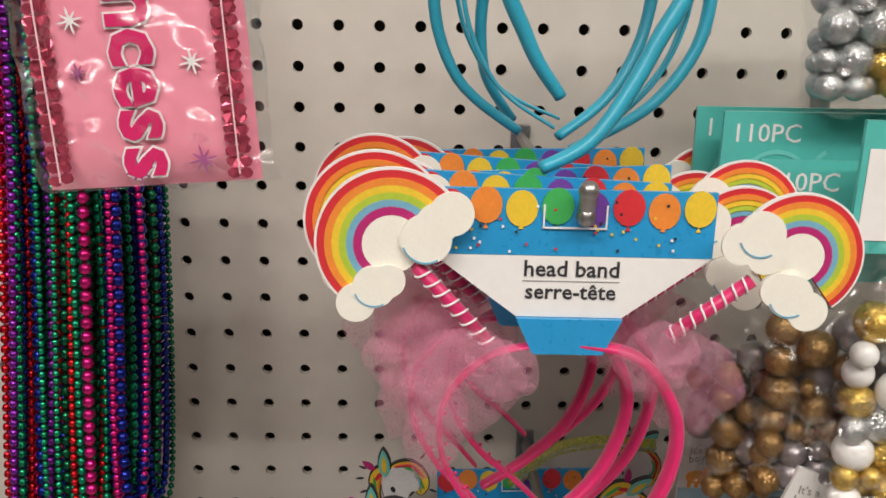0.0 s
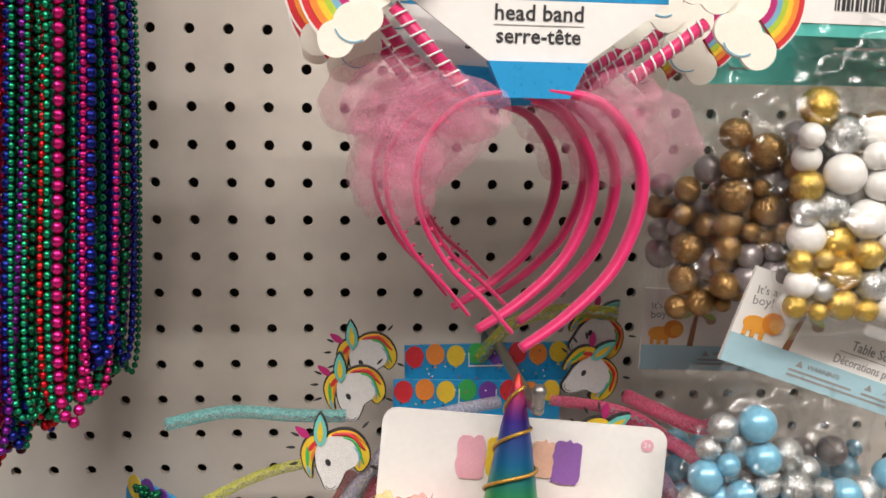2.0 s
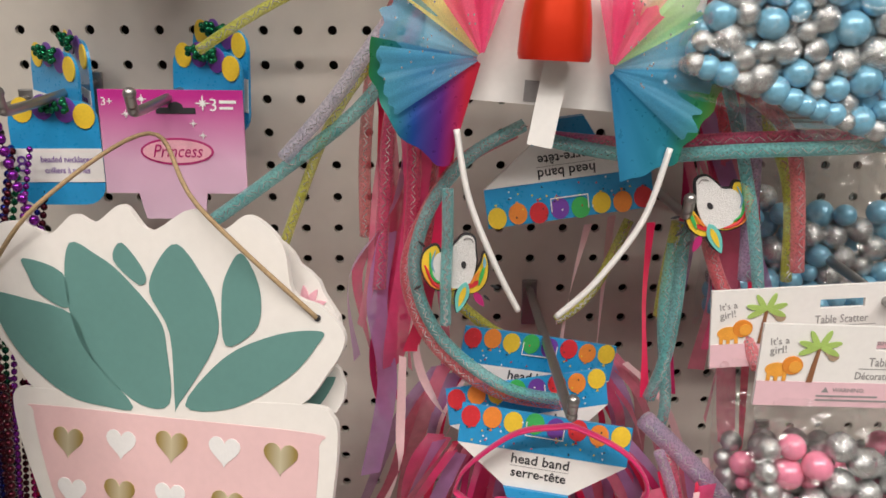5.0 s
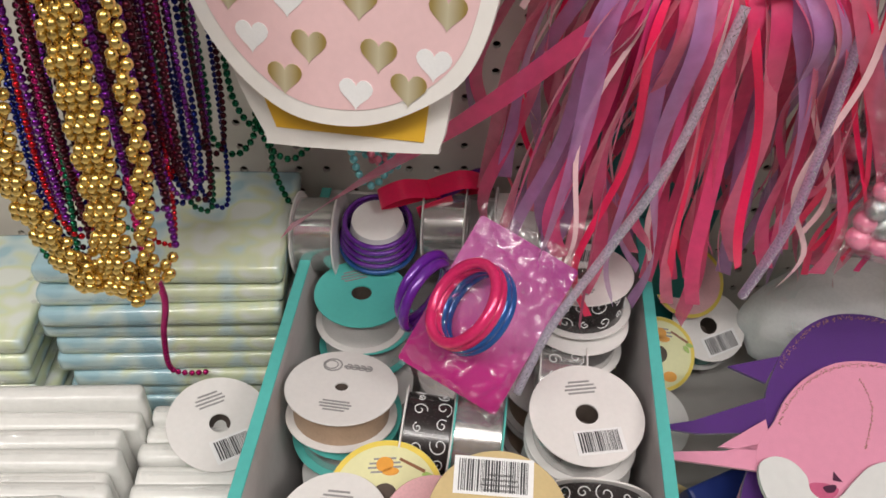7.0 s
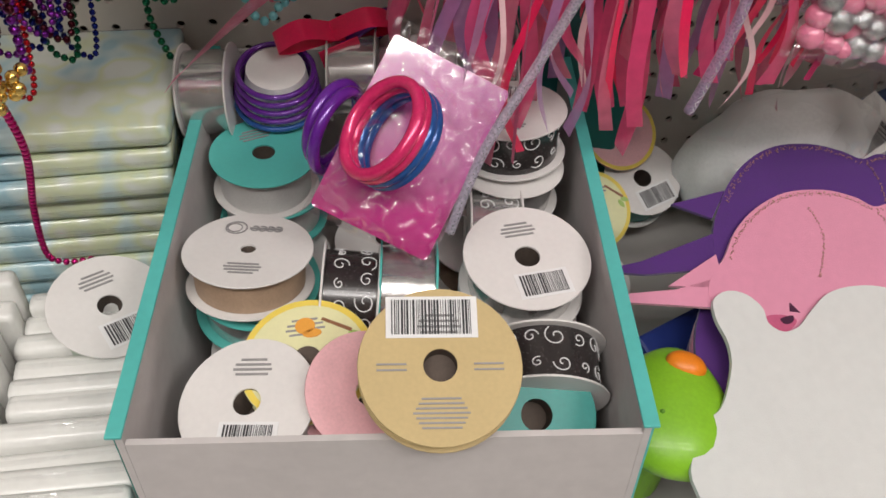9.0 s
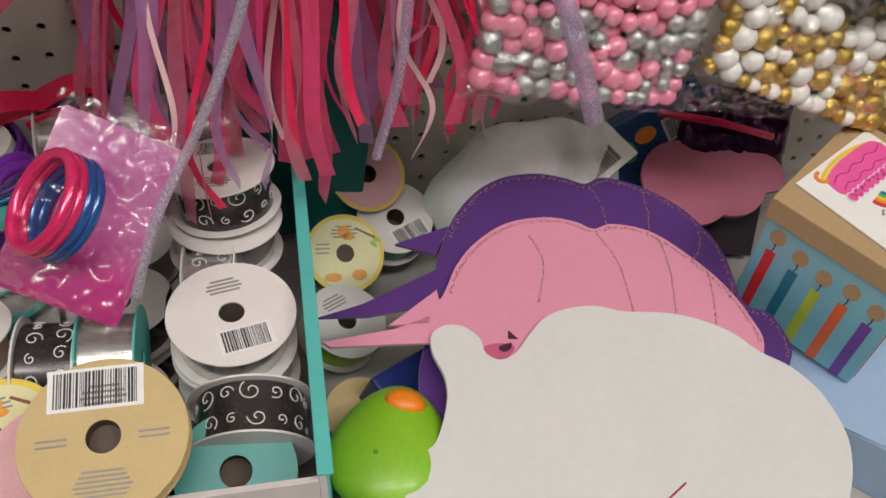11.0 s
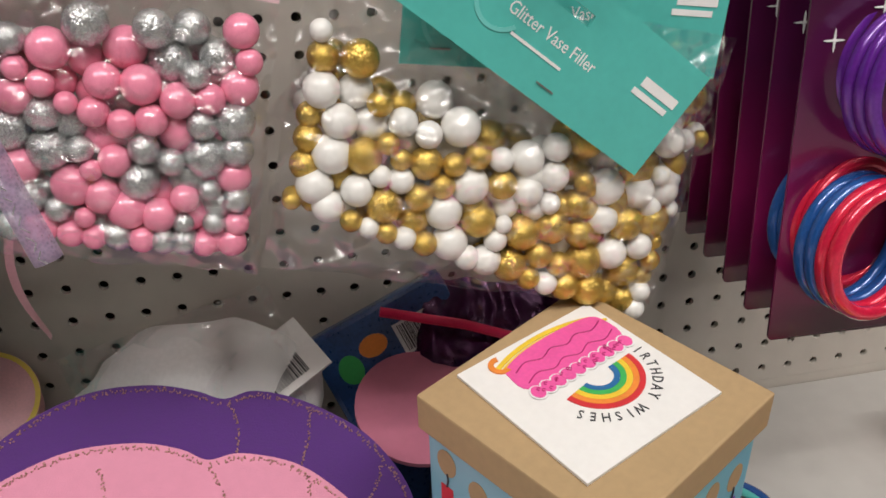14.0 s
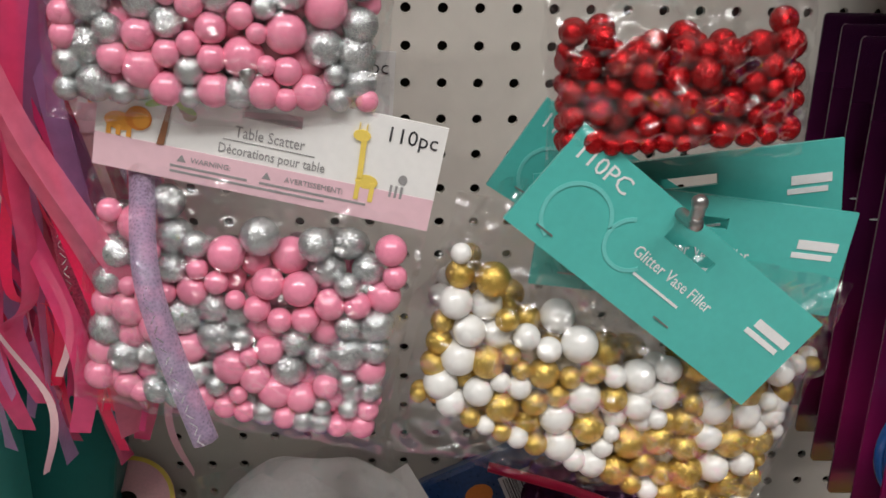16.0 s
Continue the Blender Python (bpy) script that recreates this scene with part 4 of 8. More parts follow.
def unicorn_patch(parent, m, flip=1):
    """A padded terry head looking down, with a leaf ear, a forelock and a striped mane, all outlined in black."""
    def cm(pts):
        return [(flip * x / 1000, z / 1000) for x, z in pts]

    face = soft_outline(cm([(-8, 8), (-1, 13.5), (10, 12.5), (18, 4), (16, -5.5), (9, -9.5), (6, -15), (2, -20.5), (-4, -20), (-6.5, -13), (-9, -4)]), 4)
    mane = soft_outline(cm([(-3, 12), (4, 16.5), (13, 16.5), (20, 11.5), (24, 3), (23.5, -5), (18, -10.5), (14.5, -6), (17, 3), (10, 11.5)]), 4)
    lock = soft_outline(cm([(-4, 14), (-10, 15), (-15, 11), (-17.5, 4), (-16, -6), (-12.5, -12), (-12, -5), (-10, 2), (-7, 8)]), 4)
    ear = leaf(flip * -0.0055, 0.008, flip * -0.004, 0.029, 0.008)
    q = part("patch", Geo().prism(grown(face, 0.0010), -0.0020, 0.001).prism(grown(mane, 0.0010), -0.0022, 0.001).prism(grown(lock, 0.0010), -0.0023, 0.001).prism(grown(ear, 0.0008), -0.0032, 0.001), INK, parent, "embroidered head with a rainbow mane", m=m)
    part("face", Geo().prism(face, -0.0038, -0.0021), PLUSH, q)
    part("mane", Geo().prism(mane, -0.0030, -0.0024), YELLOW, q)
    for k, (a, b, c, w, col) in enumerate((((2, 14.5), (13, 14), (22, 3), 2.8, RED), ((9, 12.5), (16, 9), (20.5, -6), 2.2, GREEN), ((4, 16), (15, 15), (22.5, 7), 1.2, ORANGE), ((15, 6), (18, 1), (17.5, -8), 1.4, SKY))):
        pts = [Vector((flip * p.x / 1000, -0.0033 - 0.0002 * k, p.z / 1000)) for p in smooth_path([(a[0], 0, a[1]), (b[0], 0, b[1]), (c[0], 0, c[1])], 6)]
        part("mane_lock", Geo().tube(pts, lambda t, w=w: w / 2000 * (0.35 + 0.65 * math.sin(math.pi * t)), 6, 1.0), col, q, smooth=True)
    part("forelock", Geo().prism(lock, -0.0034, -0.0024), YELLOW, q)
    for k, (a, b, w, col) in enumerate((((-6, 12.5), (-14.5, 5), 3.2, RED), ((-13.5, 9), (-14.5, -7), 2.2, GREEN), ((-8.5, 9), (-12, -1), 2.0, ORANGE), ((-14.5, -3), (-13, -10.5), 2.0, SKY))):
        part("mane_lock", Geo().prism(leaf(flip * a[0] / 1000, a[1] / 1000, flip * b[0] / 1000, b[1] / 1000, w / 1000), -0.0040 - 0.0002 * k, -0.0035), col, q)
    part("ear", Geo().prism(ear, -0.0046, -0.0033), TEALD, q)
    part("ear_stripe", Geo().prism(leaf(flip * -0.0055, 0.011, flip * -0.0042, 0.025, 0.0036), -0.0050, -0.0047), YELLOW, q)
    part("mane_tip", Geo().prism(leaf(flip * -0.012, 0.014, flip * -0.020, 0.022, 0.0048), -0.0030, -0.0020), MAGENTA, q)
    part("eye", Geo().prism(ellipse(flip * -0.0015, -0.0025, 0.0016, 0.0024, 10, 20), -0.0044, -0.0039), INK, q)
    g = Geo()
    for x, z, t in ((-18, 15, 150), (-21, 8, 175), (-20, -2, 190), (24, -8, 330), (21, 17, 40)):
        g.prism(leaf(flip * x / 1000, z / 1000, flip * (x + 6 * math.cos(radians(t))) / 1000, (z + 6 * math.sin(radians(t))) / 1000, 0.0016), -0.0016, -0.0008)
    tagged(part("stray_hair", g, INK, q), kind="stuff")
    part("muzzle_line", Geo().arc(flip * -0.001, -0.0165, 0.0030, 0.0036, 200, 330, -0.0044, -0.0039, 8), GREYINK, q)
    return q


def unicorn_headband(m, label, card=True):
    hb = thing("unicorn_headband", m, label, "headband", "unicorn headbands on one hook")
    if card:
        balloon_card(hb).matrix_local = pose(0, 0, -0.012)
    unicorn_patch(hb, pose(-0.082, -0.006, -0.018, 0, -8, 0) @ Matrix.Scale(0.9, 4), 1)
    unicorn_patch(hb, pose(0.070, -0.004, -0.004, 0, 48, 0) @ Matrix.Scale(0.9, 4), 1)
    return hb


uni = unicorn_headband(pose(0.214, -0.060, -0.236, 0, 1, 0), "unicorn headband on a balloon card with mesh streamers")
for x, y, z, ry in ((0.221, -0.044, -0.216, -1), (0.205, -0.128, -0.256, 4)):
    copy_thing(uni, pose(x, y, z, 0, ry, 0))
for pts, col, r in (
    ([(0.13, -0.09, -0.262), (0.098, -0.092, -0.261), (0.06, -0.095, -0.258), (0.024, -0.095, -0.266)], "teal", 0.0042),
    ([(0.125, -0.10, -0.285), (0.085, -0.102, -0.293), (0.045, -0.105, -0.312), (0.004, -0.106, -0.338)], "yellow", 0.0034),
    ([(0.160, -0.11, -0.272), (0.120, -0.12, -0.322), (0.092, -0.125, -0.362), (0.058, -0.125, -0.402)], "silver", 0.0046),
    ([(0.162, -0.105, -0.280), (0.118, -0.112, -0.335), (0.085, -0.116, -0.385), (0.052, -0.11, -0.47)], "yellow", 0.0034),
    ([(0.160, -0.10, -0.300), (0.110, -0.115, -0.366), (0.060, -0.12, -0.408), (0.010, -0.115, -0.446)], "teal", 0.0046),
    ([(0.135, -0.11, -0.29), (0.115, -0.11, -0.34), (0.108, -0.1, -0.40), (0.108, -0.10, -0.46)], "coral", 0.0042),
    ([(0.150, -0.12, -0.29), (0.128, -0.125, -0.36), (0.122, -0.12, -0.42), (0.118, -0.12, -0.49)], "pink", 0.0046),
    ([(0.158, -0.12, -0.295), (0.142, -0.13, -0.37), (0.140, -0.13, -0.43), (0.135, -0.12, -0.50)], "pink", 0.0046),
    ([(0.160, -0.11, -0.30), (0.150, -0.12, -0.38), (0.152, -0.12, -0.45), (0.149, -0.11, -0.52)], "coral", 0.0042),
    ([(0.30, -0.10, -0.245), (0.320, -0.12, -0.25), (0.338, -0.13, -0.254), (0.352, -0.13, -0.248)], "pink", 0.0048),
    ([(0.30, -0.10, -0.258), (0.325, -0.12, -0.268), (0.345, -0.13, -0.28), (0.356, -0.13, -0.292)], "pink", 0.0046),
    ([(0.30, -0.10, -0.275), (0.322, -0.125, -0.300), (0.330, -0.13, -0.345), (0.338, -0.13, -0.42)], "coral", 0.0042),
    ([(0.30, -0.09, -0.29), (0.328, -0.12, -0.31), (0.366, -0.13, -0.33), (0.41, -0.14, -0.335)], "pink", 0.0040),
    ([(0.30, -0.10, -0.27), (0.325, -0.13, -0.30), (0.347, -0.14, -0.36), (0.352, -0.15, -0.47)], "lilac", 0.0052),
    ([(0.30, -0.10, -0.29), (0.335, -0.13, -0.34), (0.368, -0.15, -0.40), (0.378, -0.15, -0.47)], "yellow", 0.0038),
    ([(0.30, -0.10, -0.30), (0.340, -0.14, -0.35), (0.366, -0.16, -0.38), (0.380, -0.16, -0.46)], "coral", 0.0046),
    ([(0.30, -0.10, -0.29), (0.325, -0.14, -0.34), (0.346, -0.16, -0.42), (0.362, -0.16, -0.50)], "teal", 0.0040),
    ([(0.22, -0.11, -0.246), (0.19, -0.125, -0.247), (0.165, -0.13, -0.255), (0.13, -0.13, -0.30)], "silver", 0.0040),
    ([(0.255, -0.10, -0.248), (0.28, -0.12, -0.245), (0.30, -0.125, -0.25), (0.318, -0.12, -0.262)], "pink", 0.0036),
    ([(0.216, -0.045, -0.238), (0.238, -0.05, -0.212), (0.27, -0.052, -0.203), (0.305, -0.052, -0.205)], "yellow", 0.0046),
):
    tube_streamer([Vector(p) - Vector((0.214, -0.060, -0.236)) for p in pts], col, uni, r)
peg_hook(0.2286, -0.2286, 0.19)

HORNM = bpy.data.materials.new("rainbow_foil")
HORNM.use_nodes = True
nt = HORNM.node_tree
p_ = nt.nodes["Principled BSDF"]
p_.inputs["Roughness"].default_value, p_.inputs["Metallic"].default_value = 0.32, 0.45
tc_, sx_, rp_ = nt.nodes.new("ShaderNodeTexCoord"), nt.nodes.new("ShaderNodeSeparateXYZ"), nt.nodes.new("ShaderNodeValToRGB")
nt.links.new(tc_.outputs["Generated"], sx_.inputs[0])
nt.links.new(sx_.outputs["Z"], rp_.inputs["Fac"])
nt.links.new(rp_.outputs["Color"], p_.inputs["Base Color"])
while len(rp_.color_ramp.elements) < 7:
    rp_.color_ramp.elements.new(0.5)
for e, (pos, col) in zip(rp_.color_ramp.elements, ((0.0, (0.72, 0.03, 0.01)), (0.26, (0.75, 0.05, 0.01)), (0.36, (0.72, 0.32, 0.02)), (0.46, (0.04, 0.30, 0.06)), (0.62, (0.01, 0.14, 0.30)), (0.80, (0.06, 0.03, 0.30)), (0.97, (0.60, 0.04, 0.02)))):
    e.position, e.color = pos, (*col, 1)
GOLDCORD = surface("gold_cord", (0.62, 0.38, 0.08), 0.3, metal=0.85, vary=0.3, scale=600, bump=0.6, bump_scale=1500)

hc = thing("unicorn_horn_headband", pose(0.2290, -0.150, -0.2435, -6, 4.5, -3), "rainbow foil horn headband with tulle ears on a white card", "headband")
card = part("card", Geo().prism(rounded(-0.078, 0.080, -0.118, 0.002, 0.008), -0.001, 0.001), WHITE, hc, "white rounded display card")
for x, z, w, h, col, s in ((-0.028, -0.022, 0.017, 0.026, PINKP, 1), (0.012, -0.020, 0.014, 0.022, surface("print_peach", (0.78, 0.48, 0.36), 0.5), 2), (0.025, -0.021, 0.017, 0.026, surface("print_violet", (0.25, 0.11, 0.38), 0.5), 3), (-0.014, -0.021, 0.012, 0.024, YELLOW, 4)):
    o = []
    for k in range(26):
        a = 2 * math.pi * k / 26
        m_ = 1 / max(abs(math.cos(a)), abs(math.sin(a)))
        rr = (0.92 + 0.16 * noise.noise(Vector((k * 0.9, s * 3, 0)))) * min(m_, 1.25)
        o.append((x + w / 2 * rr * math.cos(a), z + h / 2 * rr * math.sin(a)))
    part("logo_patch", Geo().prism(o, -0.0018 - 0.0002 * s, -0.0011), col, card)
part("age_mark", Geo().prism(ellipse(0.069, -0.008, 0.0035, 0.0035, 16), -0.0018, -0.0011), PINKP, card)
lettering("wording", "3+", 0.0042, PRINTW, card, 0.069, -0.008, -0.0019)
horn = part("horn", Geo().lathe([(0.0195, -0.092), (0.0205, -0.089), (0.0195, -0.070), (0.0165, -0.050), (0.0125, -0.026), (0.0078, 0.002), (0.0035, 0.022), (0.0008, 0.030), (0.0, 0.0305)], 28), HORNM, hc, "rainbow foil cone", smooth=True, m=pose(-0.008, -0.022, 0.0, 0, -2, 0))
pts = []
for k in range(150):
    t = k / 149
    z = -0.062 + 0.092 * t
    rad = 0.0188 * max(0.0, (0.031 - z) / 0.093) ** 0.85 + 0.0012
    w = t * 2 * math.pi * 4.2 + 0.6
    pts.append((rad * math.cos(w), rad * math.sin(w), z - 0.004 * math.sin(w)))
part("gold_cord", Geo().tube(pts, 0.0010, 6), GOLDCORD, horn, smooth=True)


def fan(cx, cz, r0, r1, a0, a1, y, seed, depth=0.007, n=30):
    v, f = [], []
    for j in range(9):
        for i in range(n + 1):
            t, q = i / n, j / 8
            a = radians(a0 + (a1 - a0) * t)
            r = r0 + (r1 * (1 + 0.10 * noise.noise(Vector((t * 7, seed, 0)))) - r0) * q
            v.append((cx + r * math.cos(a), y + depth * q * (1.5 * noise.noise(Vector((t * 2.6 + seed * 3, q * 0.7, seed))) + 0.25 * noise.noise(Vector((t * 9 + seed, q, seed)))), cz + r * math.sin(a)))
    for j in range(8):
        for i in range(n):
            k = j * (n + 1) + i
            f.append((k, k + 1, k + n + 2, k + n + 1))
    return Geo().add(v, f)


def tulle(name, color, clear=0.35):
    return film(name, color, clear, cloth=True, weave=2400, bump=0.1)


T_PINK, T_YEL, T_ORA, T_GRN, T_BLU = (tulle("tulle_" + n_, c, k_) for n_, c, k_ in (("pink", (0.86, 0.04, 0.20), 0.30), ("yellow", (0.88, 0.74, 0.16), 0.38), ("peach", (0.90, 0.34, 0.28), 0.45), ("green", (0.36, 0.72, 0.22), 0.42), ("blue", (0.10, 0.44, 0.68), 0.40)))


def foil(name, stops):
    """Iridescent foil that shades from one colour to the next along its length."""
    mat = surface(name, (1, 1, 1), 0.30, metal=0.35, vary=0.15, scale=30)
    nt = mat.node_tree
    tc, sx, rp = nt.nodes.new("ShaderNodeTexCoord"), nt.nodes.new("ShaderNodeSeparateXYZ"), nt.nodes.new("ShaderNodeValToRGB")
    nt.links.new(tc.outputs["Generated"], sx.inputs[0])
    nt.links.new(sx.outputs["X"], rp.inputs["Fac"])
    nt.links.new(rp.outputs["Color"], nt.nodes["Principled BSDF"].inputs["Base Color"])
    while len(rp.color_ramp.elements) < len(stops):
        rp.color_ramp.elements.new(0.5)
    for e, (pos, col) in zip(rp.color_ramp.elements, stops):
        e.position, e.color = pos, (*col, 1)
    return mat


FOILL = foil("foil_left", ((0.0, (0.02, 0.20, 0.06)), (0.25, (0.01, 0.16, 0.20)), (0.45, (0.01, 0.06, 0.30)), (0.68, (0.10, 0.02, 0.22)), (0.9, (0.55, 0.02, 0.05))))
FOILR = foil("foil_right", ((0.0, (0.02, 0.20, 0.42)), (0.55, (0.02, 0.22, 0.32)), (0.8, (0.03, 0.26, 0.08)), (1.0, (0.16, 0.24, 0.03))))
for s in (-1, 1):
    cx, cz = s * 0.036 - 0.008, -0.094
    tl = [(-16, 14, 0.050, T_PINK), (4, 34, 0.055, T_ORA), (26, 58, 0.060, T_YEL if s < 0 else T_GRN), (52, 102, 0.060, T_BLU)]
    ear = None
    for k, (a0, a1, r_, mt) in enumerate(tl):
        g = fan(cx, cz, 0.003, r_, 90 - s * a0, 90 - s * a1, -0.017 + 0.0022 * k, (k + 1.0) * s, 0.0045)
        ear = part("tulle_ear", g, mt, hc, "fanned rainbow tulle with silver specks", smooth=True) if ear is None else (part("tulle_layer", g, mt, ear, smooth=True), ear)[1]
    part("tulle_layer", fan(cx, cz, 0.003, 0.040, 90 - s * -6, 90 - s * 40, -0.020, 9.0 * s, 0.006), T_PINK, ear, smooth=True)
    part("foil_ear", fan(cx, cz, 0.003, 0.064, 90 - s * 84, 90 - s * 168, -0.0105, 5.0 * s, 0.006), FOILL if s < 0 else FOILR, ear, "shaded iridescent foil", smooth=True)
    part("tulle_layer", fan(cx, cz, 0.003, 0.058, 90 - s * 88, 90 - s * 128, -0.0125, 6.0 * s, 0.004), T_BLU, ear, smooth=True)
    g, rng_ = Geo(), random.Random(8 + s)
    for _ in range(34):
        a, r_ = radians(90 - s * rng_.uniform(10, 125)), rng_.uniform(0.015, 0.058)
        g.prism(ellipse(cx + r_ * math.cos(a), cz + r_ * math.sin(a), 0.0005, 0.0008, 6), -0.0245, -0.0240)
    tagged(part("silver_specks", g, GLINT, ear), kind="stuff")
part("paper_tab", Geo().box(0.000, 0.0145, -0.020, -0.019, -0.140, -0.092), WHITE, hc, "white paper strip", m=pose(0, 0, 0, 0, 6, 0))
part("bar_code", Geo().box(-0.018, -0.006, -0.0016, -0.0011, -0.116, -0.104), GREYINK, card)
# white band of the horn headband, hanging below the card
part("band", Geo().tube(smooth_path([(-0.055, -0.012, -0.135), (-0.044, -0.012, -0.175), (-0.024, -0.008, -0.215), (-0.008, 0.0, -0.242)], 8), 0.0032, 8, 0.6), WHITE, hc, "white satin band", smooth=True)
part("band", Geo().tube(smooth_path([(0.068, -0.012, -0.135), (0.058, -0.012, -0.178), (0.036, -0.008, -0.218), (0.016, 0.0, -0.244)], 8), 0.0032, 8, 0.6), WHITE, hc, "white satin band", smooth=True)

# an upturned unicorn headband behind it
up = thing("unicorn_headband", pose(0.240, -0.118, -0.440, 2, 172, 0), "upside-down unicorn headband with its balloon card hanging", "headband", "unicorn headbands on one hook")
balloon_card(up)
unicorn_patch(up, pose(0.076, -0.036, 0.012, 0, 20, 0), 1)
unicorn_patch(up, pose(-0.082, -0.036, -0.004, 0, -14, 0), -1)
for pts, col, r in (
    ([(0.205, -0.14, -0.375), (0.17, -0.145, -0.395), (0.145, -0.15, -0.43), (0.138, -0.15, -0.47), (0.155, -0.15, -0.512), (0.195, -0.15, -0.546), (0.232, -0.15, -0.556)], "teal", 0.0042),
    ([(0.20, -0.136, -0.38), (0.165, -0.14, -0.40), (0.140, -0.145, -0.44), (0.133, -0.145, -0.475), (0.150, -0.145, -0.518), (0.19, -0.145, -0.552), (0.235, -0.145, -0.562)], "coral", 0.0044),
    ([(0.158, -0.16, -0.41), (0.158, -0.162, -0.44), (0.157, -0.162, -0.47), (0.157, -0.162, -0.497)], "teal", 0.0036),
    ([(0.215, -0.13, -0.385), (0.27, -0.15, -0.392), (0.33, -0.17, -0.385), (0.40, -0.18, -0.38), (0.43, -0.18, -0.374)], "teal", 0.0044),
    ([(0.215, -0.12, -0.385), (0.27, -0.14, -0.386), (0.33, -0.162, -0.379), (0.40, -0.172, -0.374), (0.43, -0.172, -0.368)], "pink", 0.0038),
    ([(0.318, -0.14, -0.43), (0.33, -0.15, -0.47), (0.345, -0.16, -0.50), (0.355, -0.17, -0.525)], "coral", 0.0046),
    ([(0.312, -0.13, -0.44), (0.308, -0.14, -0.49), (0.302, -0.145, -0.53), (0.295, -0.14, -0.56)], "teal", 0.0046),
    ([(0.306, -0.13, -0.45), (0.300, -0.14, -0.50), (0.305, -0.145, -0.56), (0.303, -0.14, -0.585)], "teal", 0.004),
    ([(0.308, -0.13, -0.44), (0.304, -0.13, -0.47), (0.302, -0.13, -0.49), (0.301, -0.13, -0.505)], "yellow", 0.005),
    ([(0.285, -0.09, -0.45), (0.265, -0.1, -0.49), (0.25, -0.1, -0.51), (0.236, -0.1, -0.52)], "yellow", 0.0038),
    ([(0.15, -0.09, -0.46), (0.16, -0.09, -0.50), (0.19, -0.09, -0.53), (0.22, -0.09, -0.545)], "yellow", 0.0042),
):
    ob = tube_streamer(pts, col, up, r)
    ob.matrix_parent_inverse = pose(0.240, -0.118, -0.440, 2, 172, 0).inverted()

# ---- ribbon headbands: a band, a balloon card and a skirt of ribbons ----
ORG = {
    "pink": film("organza_pink", (0.86, 0.065, 0.23), 0.26, cloth=True, bump=0.2),
    "rose": film("organza_rose", (0.86, 0.19, 0.32), 0.30, cloth=True, bump=0.2),
    "lilac": film("organza_lilac", (0.50, 0.25, 0.56), 0.30, cloth=True, bump=0.2),
    "red": surface("satin_red", (0.80, 0.008, 0.09), 0.35, vary=0.12, scale=60, sheen=0.2),
    "blush": surface("satin_blush", (0.80, 0.52, 0.55), 0.35, vary=0.08, scale=60, sheen=0.2),
    "magenta": surface("satin_magenta", (0.55, 0.02, 0.14), 0.4, vary=0.12, scale=60, sheen=0.2),
}


def ribbon(parent, inv, pts, col, width, rng):
    path = smooth_path(pts, 9)
    ph, tw = rng.uniform(0, 6), rng.uniform(0.6, 2.4)
    ob = part("ribbon", Geo().strip(path, width, lambda t: (math.cos(ph * 0.15 + tw * math.sin(3.2 * t + ph) * 0.6), math.sin(ph * 0.15 + tw * math.sin(3.2 * t + ph) * 0.6), 0.05)), ORG[col], parent, smooth=True)
    ob.matrix_parent_inverse = inv
    return ob


def ribbon_headband(m, label, seed, count, x_mid, spread, z0, drop, y, card=True, band=True):
    hb = thing("ribbon_headband", m, label, "headband", "ribbon headbands on one hook")
    inv = m.inverted()
    if card:
        balloon_card(hb)
    if band:
        pts = [(-0.052, -0.006, -0.058), (-0.046, -0.012, -0.038), (-0.020, -0.016, -0.010), (0.006, -0.018, 0.0), (0.020, -0.018, 0.001), (0.052, -0.016, -0.012), (0.068, -0.012, -0.036), (0.050, -0.006, -0.060), (0.030, -0.004, -0.072)]
        hoop(pts, HOTPINK, hb, r=0.0045, flat=0.35, teeth=False)
        hoop([(-0.052, -0.006, -0.058), (-0.040, -0.006, -0.066), (-0.020, -0.006, -0.074), (0.0, -0.002, -0.078)], HOTPINK, hb, r=0.006, flat=0.3, teeth=False)
    rng = random.Random(seed)
    cols = ["pink"] * 7 + ["rose"] * 5 + ["lilac"] * 6 + ["red"] * 3 + ["blush"] * 3 + ["magenta"] * 3
    for k in range(count):
        t = (k + rng.random()) / count * 2 - 1
        xa = x_mid + t * spread * 0.52
        xb = x_mid + t * spread + rng.uniform(-0.022, 0.022)
        ya, yb = y + rng.uniform(-0.012, 0.012), y + rng.uniform(-0.035, 0.065)
        za, zb = z0 - 0.012 * (1 - t * t) + rng.uniform(-0.004, 0.004), z0 - drop * rng.uniform(0.72, 1.05)
        wob = rng.uniform(-0.012, 0.012)
        pts = [(xa, ya, za), (xa + (xb - xa) * 0.35, ya - 0.012, za - 0.03), (xa + (xb - xa) * 0.7 + wob, (ya + yb) / 2, za + (zb - za) * 0.45), (xb - wob, yb, za + (zb - za) * 0.8), (xb + wob * 0.6, yb, zb)]
        col = rng.choice(cols)
        w = rng.uniform(0.009, 0.013) if col in ("pink", "rose", "lilac") else rng.uniform(0.0035, 0.0065)
        ribbon(hb, inv, pts, col, w, rng)
    return hb, inv


